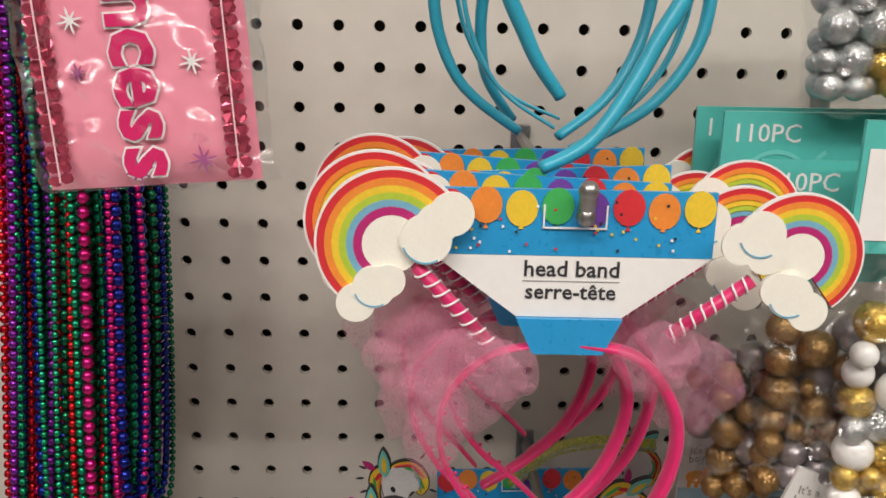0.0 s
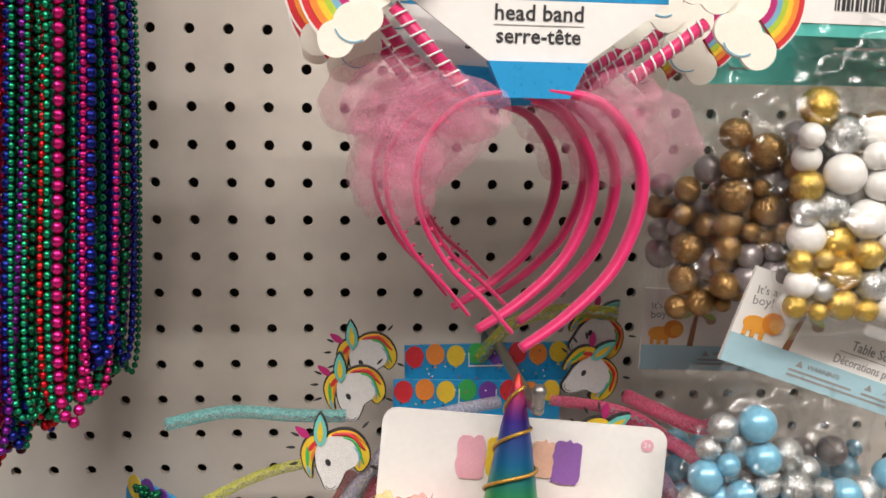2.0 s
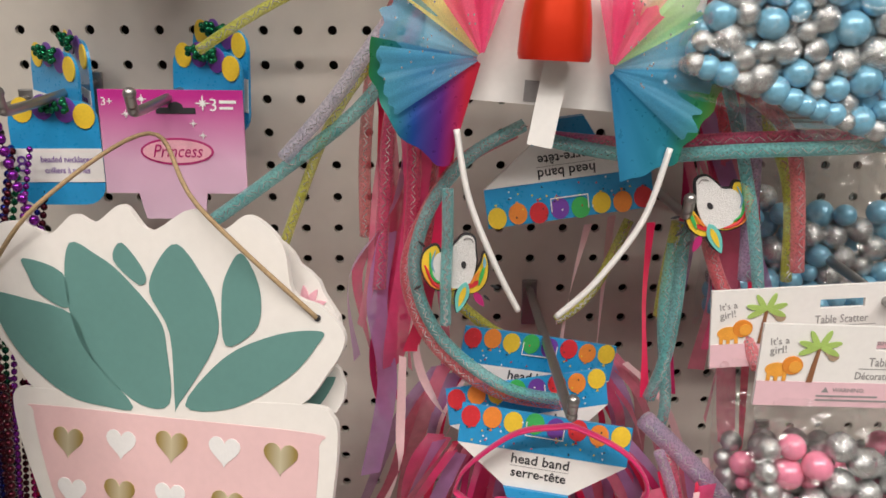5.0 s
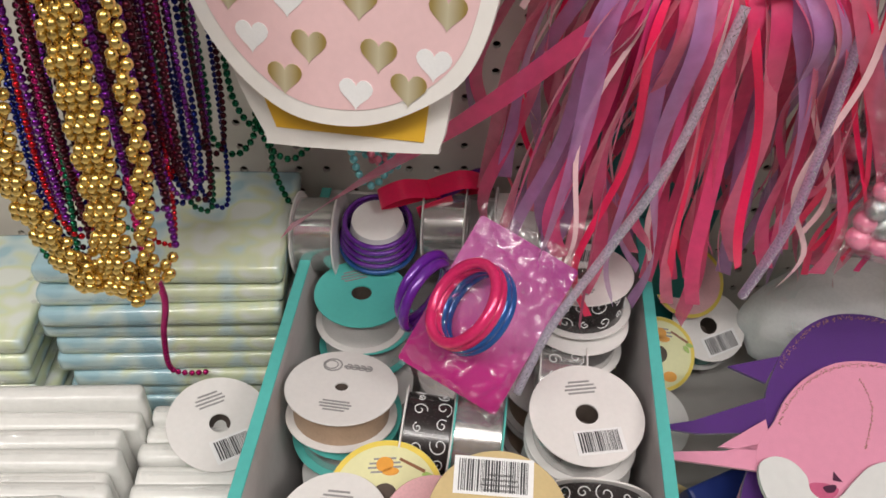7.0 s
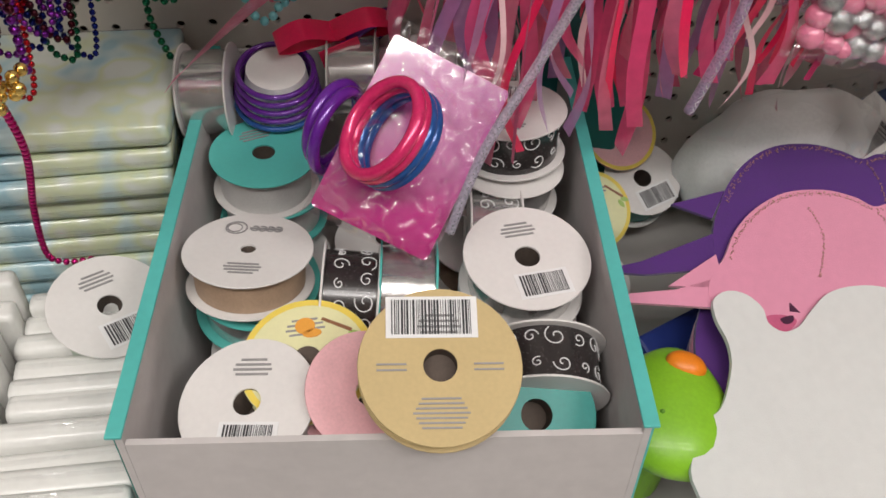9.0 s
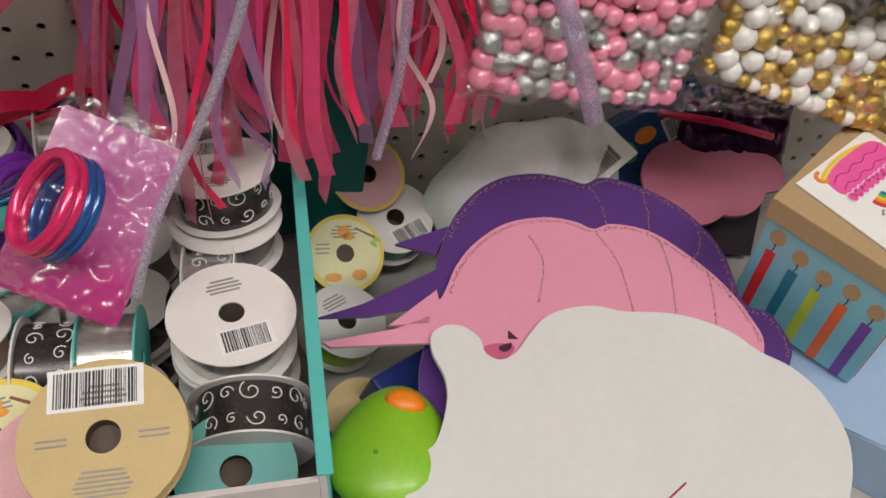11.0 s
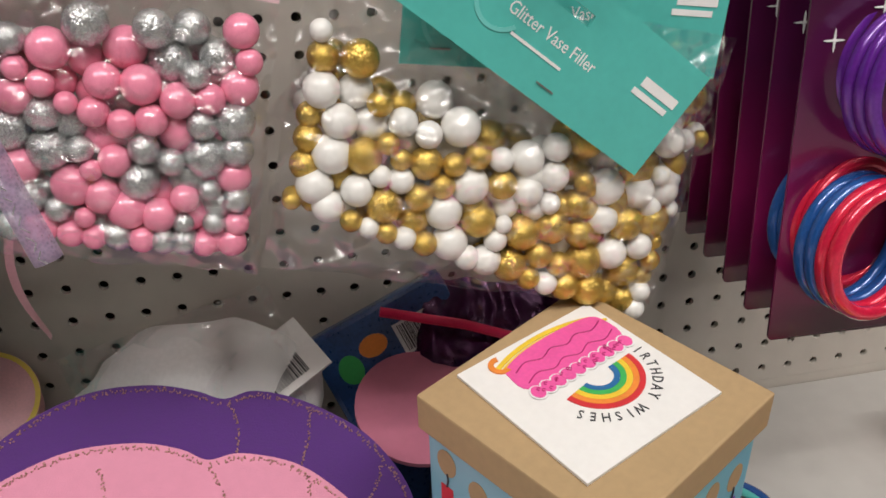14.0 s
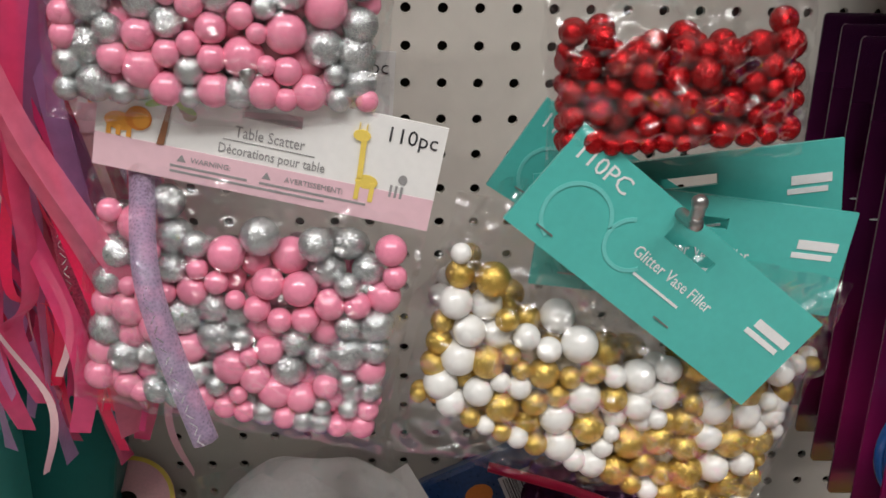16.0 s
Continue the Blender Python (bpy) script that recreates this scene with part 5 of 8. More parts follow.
hb1, inv1 = ribbon_headband(pose(0.222, -0.172, -0.556, -8, 6, -8), "pink headband with a long skirt of ribbons", 21, 62, 0.230, 0.125, -0.618, 0.275, -0.178)
hb2, inv2 = ribbon_headband(pose(0.212, -0.135, -0.548, -4, -6, 4), "pink headband with purple and pink ribbons behind", 33, 46, 0.218, 0.130, -0.60, 0.27, -0.125, band=False)
hb3, inv3 = ribbon_headband(pose(0.226, -0.105, -0.530, -3, 10, 3), "pink headband with ribbons near the board", 41, 36, 0.222, 0.132, -0.56, 0.26, -0.08, band=False)
rng = random.Random(5)
for pts, col, w in (
    ([(0.20, -0.18, -0.61), (0.15, -0.185, -0.65), (0.08, -0.17, -0.72), (0.0, -0.15, -0.79), (-0.075, -0.10, -0.88)], "pink", 0.019),
    ([(0.13, -0.16, -0.52), (0.128, -0.165, -0.57), (0.126, -0.17, -0.60), (0.105, -0.17, -0.645)], "blush", 0.006),
    ([(0.135, -0.13, -0.50), (0.14, -0.13, -0.54), (0.15, -0.13, -0.565), (0.16, -0.13, -0.58)], "blush", 0.006),
    ([(0.290, -0.13, -0.44), (0.288, -0.135, -0.49), (0.290, -0.14, -0.53), (0.292, -0.14, -0.56)], "red", 0.006),
    ([(0.255, -0.10, -0.45), (0.245, -0.10, -0.50), (0.24, -0.10, -0.55), (0.245, -0.11, -0.59)], "blush", 0.006),
    ([(0.275, -0.08, -0.45), (0.272, -0.08, -0.50), (0.27, -0.08, -0.55), (0.268, -0.08, -0.58)], "blush", 0.007),
    ([(0.12, -0.12, -0.45), (0.112, -0.12, -0.50), (0.118, -0.12, -0.56), (0.105, -0.12, -0.63)], "lilac", 0.014),
    ([(0.145, -0.13, -0.36), (0.138, -0.13, -0.43), (0.128, -0.13, -0.50), (0.122, -0.12, -0.545)], "pink", 0.016),
    ([(0.16, -0.13, -0.36), (0.155, -0.14, -0.43), (0.145, -0.14, -0.49), (0.134, -0.13, -0.53)], "red", 0.010),
    ([(0.125, -0.11, -0.33), (0.118, -0.11, -0.40), (0.112, -0.12, -0.46), (0.100, -0.11, -0.52)], "rose", 0.012),
):
    ribbon(hb1, inv1, pts, col, w, rng)
for k in range(26):
    left = k % 2 == 0
    xa, xb = (rng.uniform(0.112, 0.165), rng.uniform(0.095, 0.155)) if left else (rng.uniform(0.300, 0.350), rng.uniform(0.305, 0.385))
    ya, za, zb = rng.uniform(-0.13, -0.07), rng.uniform(-0.37, -0.33), rng.uniform(-0.63, -0.50)
    pts = [(xa, ya, za), ((xa + xb) / 2 + rng.uniform(-0.008, 0.008), ya - 0.01, za - 0.08), (xb + rng.uniform(-0.008, 0.008), ya, zb + 0.06), (xb, ya, zb)]
    col = rng.choice(("pink", "pink", "rose", "red", "magenta", "lilac"))
    ribbon(hb3, inv3, pts, col, rng.uniform(0.007, 0.013) if col in ("pink", "rose", "lilac") else rng.uniform(0.004, 0.007), rng)
for pts, col, r in (
    ([(0.292, -0.185, -0.575), (0.305, -0.19, -0.62), (0.300, -0.20, -0.70), (0.290, -0.21, -0.78), (0.272, -0.21, -0.85)], "lilac", 0.0036),
    ([(0.285, -0.17, -0.56), (0.325, -0.175, -0.60), (0.355, -0.18, -0.64), (0.372, -0.185, -0.69), (0.385, -0.238, -0.74), (0.408, -0.25, -0.815)], "lilac", 0.0066),
    ([(0.30, -0.17, -0.58), (0.318, -0.17, -0.66), (0.325, -0.17, -0.74), (0.325, -0.16, -0.80)], "pink", 0.006),
    ([(0.23, -0.20, -0.63), (0.20, -0.22, -0.72), (0.165, -0.23, -0.79), (0.13, -0.25, -0.84), (0.108, -0.27, -0.885)], "silver", 0.0032),
):
    ob = tube_streamer(pts, col, hb1, r)
    ob.matrix_parent_inverse = inv1
for k in range(14):
    xa, xb = rng.uniform(0.285, 0.335), rng.uniform(0.300, 0.375)
    ya, zb = rng.uniform(-0.20, -0.13), rng.uniform(-0.91, -0.82)
    sway = rng.uniform(-0.014, 0.014)
    pts = [(xa, ya, -0.60), (xa + (xb - xa) * 0.4, ya - 0.012, -0.67), (xb + sway, ya - 0.008, -0.76), (xb - sway, ya, zb + 0.05), (xb, ya + 0.01, zb)]
    col = ("red", "blush", "lilac", "rose", "red", "pink", "blush")[k % 7]
    ribbon(hb2, inv2, pts, col, rng.uniform(0.004, 0.007) if col in ("red", "blush") else rng.uniform(0.010, 0.014), rng)
peg_hook(0.2286, -0.5334, 0.225)
peg_hook(0.3048, -0.4318, 0.16)

# ---- necklace cards ----
def necklace_card(m, label):
    nc = thing("necklace_card", m, label, "card", "necklace cards")
    o = rounded(-0.030, 0.030, -0.075, -0.004, 0.014, 5)
    top = part("card", Geo().prism(o, -0.001, 0.001), BLUEC, nc)
    for k, (x, z, col) in enumerate(((-0.02, -0.01, YELLOW), (-0.006, -0.008, PURPLE), (0.009, -0.010, PURPLE), (0.021, -0.014, YELLOW))):
        part("balloon_print", Geo().prism(ellipse(x, z, 0.0072, 0.0085, 16), -0.0016 - 0.0002 * k, -0.0011), col, top)
    part("name_panel", Geo().prism([(-0.0302, -0.059), (0.0302, -0.059), (0.0302, -0.036), (-0.0302, -0.036)], -0.0016, -0.0011), WHITE, top)
    lettering("wording", "8", 0.016, PURPLE, top, -0.024, -0.047, -0.0018)
    lettering("wording", "beaded necklaces", 0.0062, PURPLE, top, 0.006, -0.0435, -0.0018, squeeze=0.8)
    lettering("wording", "colliers \u00e0 perles", 0.0060, PURPLE, top, 0.006, -0.0510, -0.0018, squeeze=0.8)
    g = Geo()
    rngk = random.Random(2)
    for _ in range(24):
        g.ball((rngk.uniform(-0.012, 0.012), -0.004 - rngk.random() * 0.005, -0.006 + rngk.uniform(-0.004, 0.004)), 0.0022, 8, 5)
    tagged(part("beads", g, BEADM["dgreen"], nc, smooth=True), "bunched beads through the card", kind="stuff")
    return nc


nc = necklace_card(pose(-0.103, -0.082, -0.3655, 0, 0, 0), "blue balloon card for beaded necklaces")
for x, y, z, rz in ((-0.002, -0.062, -0.334, -28), (0.004, -0.045, -0.320, -40), (-0.108, -0.055, -0.335, -40), (-0.098, -0.04, -0.328, -55)):
    copy_thing(nc, pose(x, y, z, 0, 4, rz))
MAGCARD = bpy.data.materials.new("magenta_fade_card")
MAGCARD.use_nodes = True
nt = MAGCARD.node_tree
tc_, sx_, rp_ = nt.nodes.new("ShaderNodeTexCoord"), nt.nodes.new("ShaderNodeSeparateXYZ"), nt.nodes.new("ShaderNodeValToRGB")
nt.links.new(tc_.outputs["Generated"], sx_.inputs[0])
nt.links.new(sx_.outputs["Z"], rp_.inputs["Fac"])
nt.links.new(rp_.outputs["Color"], nt.nodes["Principled BSDF"].inputs["Base Color"])
nt.nodes["Principled BSDF"].inputs["Roughness"].default_value = 0.25
rp_.color_ramp.elements.new(0.5)
for e, (pos, col) in zip(rp_.color_ramp.elements, ((0.0, (0.72, 0.52, 0.66)), (0.45, (0.68, 0.42, 0.58)), (0.95, (0.50, 0.03, 0.26)))):
    e.position, e.color = pos, (*col, 1)
pc = thing("jewellery_card", pose(-0.0235, -0.084, -0.362, 0, 0.5, 0), "pink shaded card for play jewellery with an oval name plate", "card")
card = part("card", Geo().prism([(-0.0475, -0.070), (-0.026, -0.070), (-0.022, -0.088), (0.018, -0.088), (0.020, -0.070), (0.0475, -0.070), (0.0475, 0.0), (-0.0475, 0.0)], -0.0012, 0.0012), MAGCARD, pc)
part("oval_plate", Geo().prism(ellipse(0.002, -0.041, 0.023, 0.0078, 26), -0.0018, -0.0013), PINKP, card)
part("oval_rim", Geo().prism(ellipse(0.002, -0.041, 0.0245, 0.0093, 26), -0.0016, -0.0013), MAGENTA, card)
lettering("wording", "Princess", 0.0125, MAGENTA, card, 0.002, -0.041, -0.0020, shear=0.3, squeeze=0.8)
lettering("wording", "3+", 0.0075, PRINTW, card, -0.042, -0.008, -0.0014)
lettering("wording", "3", 0.012, PRINTW, card, 0.028, -0.010, -0.0014)
part("small_print", Geo().box(0.032, 0.043, -0.0016, -0.0013, -0.0085, -0.0065).box(0.032, 0.041, -0.0016, -0.0013, -0.0125, -0.0108), PRINTW, card)
part("hang_slot", Geo().box(-0.010, 0.016, -0.0016, -0.0013, -0.0155, -0.0115).prism(ellipse(0.003, -0.0115, 0.005, 0.004, 14), -0.0017, -0.0014), INK, card, "dark hang slot")
for x, z, q in ((-0.019, -0.006, 0.004), (-0.030, -0.016, 0.0035), (0.021, -0.0085, 0.006), (0.014, -0.022, 0.003), (0.02, -0.03, 0.003)):
    g = Geo()
    for a in (0, 90, 45, 135):
        g.prism(ellipse(x, z, q * (0.9 if a % 90 == 0 else 0.5), q * 0.10, 8, a), -0.0017 - a * 1e-6, -0.0013)
    part("sparkle_print", g, PRINTW, card)
peg_hook(-0.0254, -0.3683, 0.162, "long grey steel display hook in front of a pink card")
peg_hook(-0.1016, -0.3683, 0.16)
necklace(Matrix.Identity(4), "purple metallic bead necklace hanging in front of a blue card", "purple", [([(-0.105, -0.155, -0.30), (-0.108, -0.155, -0.36), (-0.100, -0.155, -0.41), (-0.09, -0.15, -0.45), (-0.095, -0.13, -0.52)], 0.0033)])

# ---- plant sign ----
BOARD = surface("white_board", (0.80, 0.775, 0.74), 0.6, vary=0.04, scale=18)
SAGE = surface("sage_green_print", (0.12, 0.27, 0.25), 0.55, vary=0.06, scale=25)
POTP = surface("pale_pink_pot", (0.78, 0.53, 0.54), 0.55, vary=0.04, scale=25)
TWINE = surface("jute_twine", (0.44, 0.31, 0.17), 0.9, vary=0.3, scale=500, bump=0.8, bump_scale=1500)
MUSTARD = surface("mustard_print", (0.74, 0.43, 0.03), 0.5, vary=0.06, scale=25)


def heart(cx, cz, s):
    out = []
    for k in range(28):
        t = 2 * math.pi * k / 28
        x = 16 * math.sin(t) ** 3
        z = 13 * math.cos(t) - 5 * math.cos(2 * t) - 2 * math.cos(3 * t) - math.cos(4 * t)
        out.append((cx - x * s / 32, cz + z * s / 32))
    return out


def axes(origin, ex, ez):
    """A pose from an origin and the directions of its own x and z."""
    ex = Vector(ex).normalized()
    ey = Vector(ez).cross(ex).normalized()
    ez = ex.cross(ey)
    out = Matrix.Identity(4)
    for i in range(3):
        out[i][0], out[i][1], out[i][2], out[i][3] = ex[i], ey[i], ez[i], origin[i]
    return out


# Foil sheen is painted into the colour: pale mid-heart, deeper gold at the sides.
GOLDF = surface("gold_foil_painted_sheen", (0.60, 0.50, 0.24), 0.32, metal=0.4, vary=0.25, scale=40)
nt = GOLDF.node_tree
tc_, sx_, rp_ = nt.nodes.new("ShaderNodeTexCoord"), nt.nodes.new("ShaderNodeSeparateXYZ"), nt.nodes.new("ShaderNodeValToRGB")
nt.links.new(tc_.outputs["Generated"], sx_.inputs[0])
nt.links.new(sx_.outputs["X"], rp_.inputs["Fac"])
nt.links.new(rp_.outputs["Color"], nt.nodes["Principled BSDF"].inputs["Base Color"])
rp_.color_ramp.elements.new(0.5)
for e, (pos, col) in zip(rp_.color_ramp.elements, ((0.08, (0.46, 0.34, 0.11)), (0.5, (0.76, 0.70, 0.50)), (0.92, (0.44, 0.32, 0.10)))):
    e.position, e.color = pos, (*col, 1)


def plant_sign(m, label):
    """A flat board cut round a succulent and its pot; leaves and hearts are printed on it."""
    sg = thing("plant_sign", m, label, "sign", "plant signs")
    crown = [(-0.128, 0.068), (-0.108, 0.0725), (-0.0895, 0.067), (-0.073, 0.080), (-0.0575, 0.0765), (-0.039, 0.0885), (-0.0205, 0.0745), (0.006, 0.089), (0.0258, 0.079), (0.043, 0.0885), (0.0635, 0.0735), (0.071, 0.047), (0.089, 0.040), (0.103, 0.025), (0.094, 0.003), (0.070, -0.022), (0.0, -0.035), (-0.09, -0.035), (-0.1185, -0.008), (-0.135, 0.010), (-0.1395, 0.038)]
    top = part("board", Geo().prism(soft_outline(crown[::-1], 6), -0.002, 0.002), BOARD, sg, "white painted board top")
    rim = [(-0.1155, -0.042), (-0.109, -0.067), (-0.0945, -0.102), (-0.0755, -0.141), (-0.0515, -0.1685), (-0.023, -0.1850), (0.009, -0.1872), (0.037, -0.1798), (0.066, -0.1625), (0.0835, -0.144), (0.0945, -0.113), (0.0995, -0.073), (0.1015, -0.036), (0.0975, -0.0215), (0.080, -0.0170), (-0.010, -0.0255), (-0.098, -0.0300), (-0.1125, -0.0325)]
    pot = part("pot_board", Geo().prism(soft_outline(rim, 5), -0.0024, 0.0018), BOARD, sg, "white painted board pot")
    inner = [(-0.1005, -0.0445), (-0.0955, -0.0665), (-0.084, -0.100), (-0.0665, -0.136), (-0.0435, -0.1610), (-0.018, -0.1752), (0.010, -0.1768), (0.036, -0.1705), (0.061, -0.1555), (0.0775, -0.136), (0.0865, -0.106), (0.0900, -0.068), (0.0905, -0.040), (0.0865, -0.0330), (-0.006, -0.0365), (-0.097, -0.0405)]
    part("pot_print", Geo().prism(soft_outline(inner, 4), -0.0030, -0.0025), POTP, pot, "pale pink printed pot")
    for blade in (
        [(-0.1333, 0.0267), (-0.105, 0.0255), (-0.0722, 0.0185), (-0.0570, -0.0072), (-0.0300, -0.0330), (-0.049, -0.0352), (-0.076, -0.0315), (-0.1068, -0.0126), (-0.1256, 0.0097)],
        [(-0.108, 0.0505), (-0.080, 0.0440), (-0.0760, 0.0230), (-0.0973, 0.0305), (-0.1042, 0.0407)],
        [(-0.0751, 0.0626), (-0.056, 0.0570), (-0.0390, 0.0470), (-0.0140, 0.0235), (-0.0080, 0.0045), (-0.0055, -0.0277), (-0.0255, -0.0306), (-0.0500, -0.0147), (-0.0675, 0.004), (-0.0775, 0.0339)],
        [(-0.039, 0.0659), (-0.0446, 0.0550), (-0.0270, 0.0418), (-0.0230, 0.0487)],
        [(-0.0023, 0.0682), (0.0141, 0.0514), (0.0234, 0.0346), (0.0237, 0.0117), (0.0009, -0.0269), (-0.0018, -0.0273), (-0.0060, 0.0146), (-0.0200, 0.0381), (-0.0149, 0.0567)],
        [(0.0383, 0.0665), (0.0480, 0.0540), (0.0520, 0.0380), (0.0485, 0.0225), (0.0304, 0.0117), (0.0271, 0.0397), (0.030, 0.0546)],
        [(0.0894, 0.0266), (0.0624, 0.0218), (0.0297, 0.0045), (0.0048, -0.0275), (0.0358, -0.0250), (0.0703, -0.0023), (0.0865, 0.0176)],
    ):
        part("leaf_print", Geo().prism(soft_outline(blade, 4), -0.0029, -0.0025), SAGE, top, "sage green printed leaf")
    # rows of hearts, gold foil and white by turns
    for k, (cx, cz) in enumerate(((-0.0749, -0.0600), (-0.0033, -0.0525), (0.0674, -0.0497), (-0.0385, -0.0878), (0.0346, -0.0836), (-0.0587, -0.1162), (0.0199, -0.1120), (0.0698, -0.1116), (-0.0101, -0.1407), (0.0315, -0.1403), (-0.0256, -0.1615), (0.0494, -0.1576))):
        part("heart_print", Geo().prism(heart(cx, cz, 0.0215), -0.0036, -0.0031), GOLDF, pot, "gold foil heart with its sheen painted on")
    for cx, cz in ((-0.0377, -0.0562), (0.0315, -0.0507), (-0.0722, -0.0919), (-0.0038, -0.0846), (0.0707, -0.0825), (-0.0226, -0.1162), (-0.0451, -0.1397), (0.0634, -0.1411), (0.0182, -0.1646)):
        part("heart_print", Geo().prism(heart(cx, cz, 0.0205), -0.0036, -0.0031), PRINTW, pot, "white printed heart")
    tw = smooth_path([(-0.1345, -0.003, 0.036), (-0.090, -0.012, 0.085), (-0.046, 0.035, 0.130), (0.015, -0.010, 0.092), (0.0865, -0.003, 0.034)], 8)
    part("twine", Geo().tube(tw, 0.0014, 6), TWINE, sg, "jute hanging twine", smooth=True)
    part("knot_hole", Geo().prism(ellipse(0.0865, 0.034, 0.002, 0.002, 10), -0.0030, -0.0021), INK, top)
    return sg


SIGN_X, SIGN_Z = (0.9578, -0.2873, 0.0), (0.0541, 0.1802, 0.9821)
sign = plant_sign(axes((0.0, -0.1958, -0.504), SIGN_X, SIGN_Z), "white wooden sign of a succulent in a pale pink pot")
back = thing("plant_sign", axes((-0.005, -0.1800, -0.518), SIGN_X, SIGN_Z), "white sign of a plant in a mustard yellow pot, mostly hidden", "sign", "plant signs")
part("board", Geo().prism(soft_outline([(-0.075, -0.03), (-0.064, -0.14), (-0.040, -0.196), (-0.030, -0.203), (0.062, -0.193), (0.074, -0.186), (0.079, -0.15), (0.085, -0.03)], 5), -0.002, 0.002), BOARD, back)
part("pot_print", Geo().prism([(-0.052, -0.14), (-0.031, -0.191), (0.064, -0.185), (0.068, -0.14), (0.07, -0.05), (-0.06, -0.05)], -0.0030, -0.0021), MUSTARD, back, "mustard yellow printed pot")
part("board_top", Geo().prism(lobes([(0.050, 0.058, 0.030), (0.075, 0.052, 0.018), (0.086, 0.036, 0.018), (0.088, 0.0, 0.020), (0.03, 0.02, 0.04), (-0.05, 0.02, 0.04)], 60, (0.03, 0.02)), -0.002, 0.002), BOARD, back)
for a in (20, 60, 100, 140):
    part("petal_print", Geo().prism(leaf(0.082, 0.047, 0.082 + 0.013 * math.cos(radians(a)), 0.047 + 0.013 * math.sin(radians(a)), 0.005), -0.003, -0.0021), PINKP, back)
part("leaf_print", Geo().prism(leaf(0.060, -0.026, 0.102, 0.008, 0.02), -0.0031, -0.0021), SAGE, back)

# ---- necklaces below ----
rng = random.Random(23)
cols2 = ["blue", "dgreen", "dark", "purple", "blue", "dark", "red", "dark", "red", "pink", "blue", "purple"]
for k in range(30):
    t = k / 29
    col = cols2[k % 12]
    xt, xb = -0.190 + 0.075 * t + rng.uniform(-0.004, 0.004), -0.240 + 0.100 * t + rng.uniform(-0.006, 0.006)
    y = -0.19 + 0.06 * t + rng.uniform(-0.02, 0.02)
    zb = -0.82 + rng.uniform(-0.03, 0.06)
    pts = [(xt, y + 0.05, -0.40), (xt - 0.01, y + 0.01, -0.52), (xt + (xb - xt) * 0.6, y, -0.66), (xb + 0.012, y, zb + 0.04), (xb + 0.022, y + 0.003, zb), (xb + 0.034, y + 0.012, zb + 0.03), (xt + 0.01, y + 0.03, -0.55)]
    necklace(Matrix.Identity(4), f"{'magenta' if col == 'pink' else 'dark green' if col == 'dgreen' else col} metallic plastic bead necklace in a hanging bunch", col, [(pts, rng.choice((0.0022, 0.0025)))])
for k in range(18):
    xq = -0.178 + 0.0042 * k + rng.uniform(-0.003, 0.003)
    yq = -0.235 + rng.uniform(-0.02, 0.03)
    pts = [(xq * 0.6 - 0.06, -0.19, -0.39), (xq + 0.012, yq, -0.50), (xq + 0.004, yq, -0.62), (xq, yq, -0.74 + rng.uniform(-0.03, 0.02))]
    necklace(Matrix.Identity(4), "dark metallic bead necklace behind the gold ones", "purple" if k % 5 == 0 else "dark", [(pts, 0.0026)])
for k, (top, mid, low) in enumerate([((-0.166 + 0.0075 * q, -0.59), (-0.174 + 0.0072 * q, -0.67), (-0.155 + 0.007 * q, -0.748 - 0.004 * (q % 2))) for q in range(3)]
                                     + [((-0.123 + 0.007 * q, -0.576), (-0.127 + 0.007 * q, -0.66), (-0.133 + 0.0062 * q, -0.757 + 0.003 * (q % 2))) for q in range(3)]
                                     + [((-0.094, -0.577), (-0.098, -0.66), (-0.109, -0.748)) for q in range(1)]):
    y = -0.300 - 0.004 * (k % 3)
    pts = [(-0.150 + 0.003 * k, -0.20, -0.385), (top[0] - 0.002, y + 0.03, -0.48), (top[0], y, top[1]), (mid[0], y, mid[1]), (low[0], y - 0.002, low[1] + 0.012), (low[0] + 0.006, y + 0.003, low[1]), (low[0] + 0.010, y + 0.008, low[1] + 0.012)]
    necklace(Matrix.Identity(4), "gold metallic plastic bead necklace hanging in front", "gold", [(pts, 0.0034)], "gold bead necklaces", 0.0033)
necklace(Matrix.Identity(4), "magenta bead necklace trailing its loose end", "pink", [([(-0.120, -0.27, -0.70), (-0.128, -0.26, -0.76), (-0.140, -0.22, -0.84), (-0.168, -0.175, -0.925), (-0.180, -0.155, -0.985), (-0.172, -0.148, -1.002), (-0.150, -0.146, -1.003)], 0.0027)])
for cx, cz, w in ((-0.148, -0.82, 0.016), (-0.115, -0.825, 0.02), (-0.07, -0.83, 0.022), (-0.09, -0.80, 0.02)):
    pts = [(cx - w, -0.06, -0.70), (cx - w, -0.06, cz + 0.03), (cx - w * 0.4, -0.062, cz), (cx + w * 0.4, -0.06, cz), (cx + w, -0.055, cz + 0.03), (cx + w, -0.05, -0.70)]
    necklace(Matrix.Identity(4), "dark green bead necklace looped low by the board", "dgreen", [(pts, 0.0030)])
necklace(Matrix.Identity(4), "dark green bead strand hanging against the board", "dgreen", [([(-0.085, -0.05, -0.80), (-0.088, -0.05, -0.85), (-0.080, -0.05, -0.885), (-0.070, -0.05, -0.91)], 0.0030)])
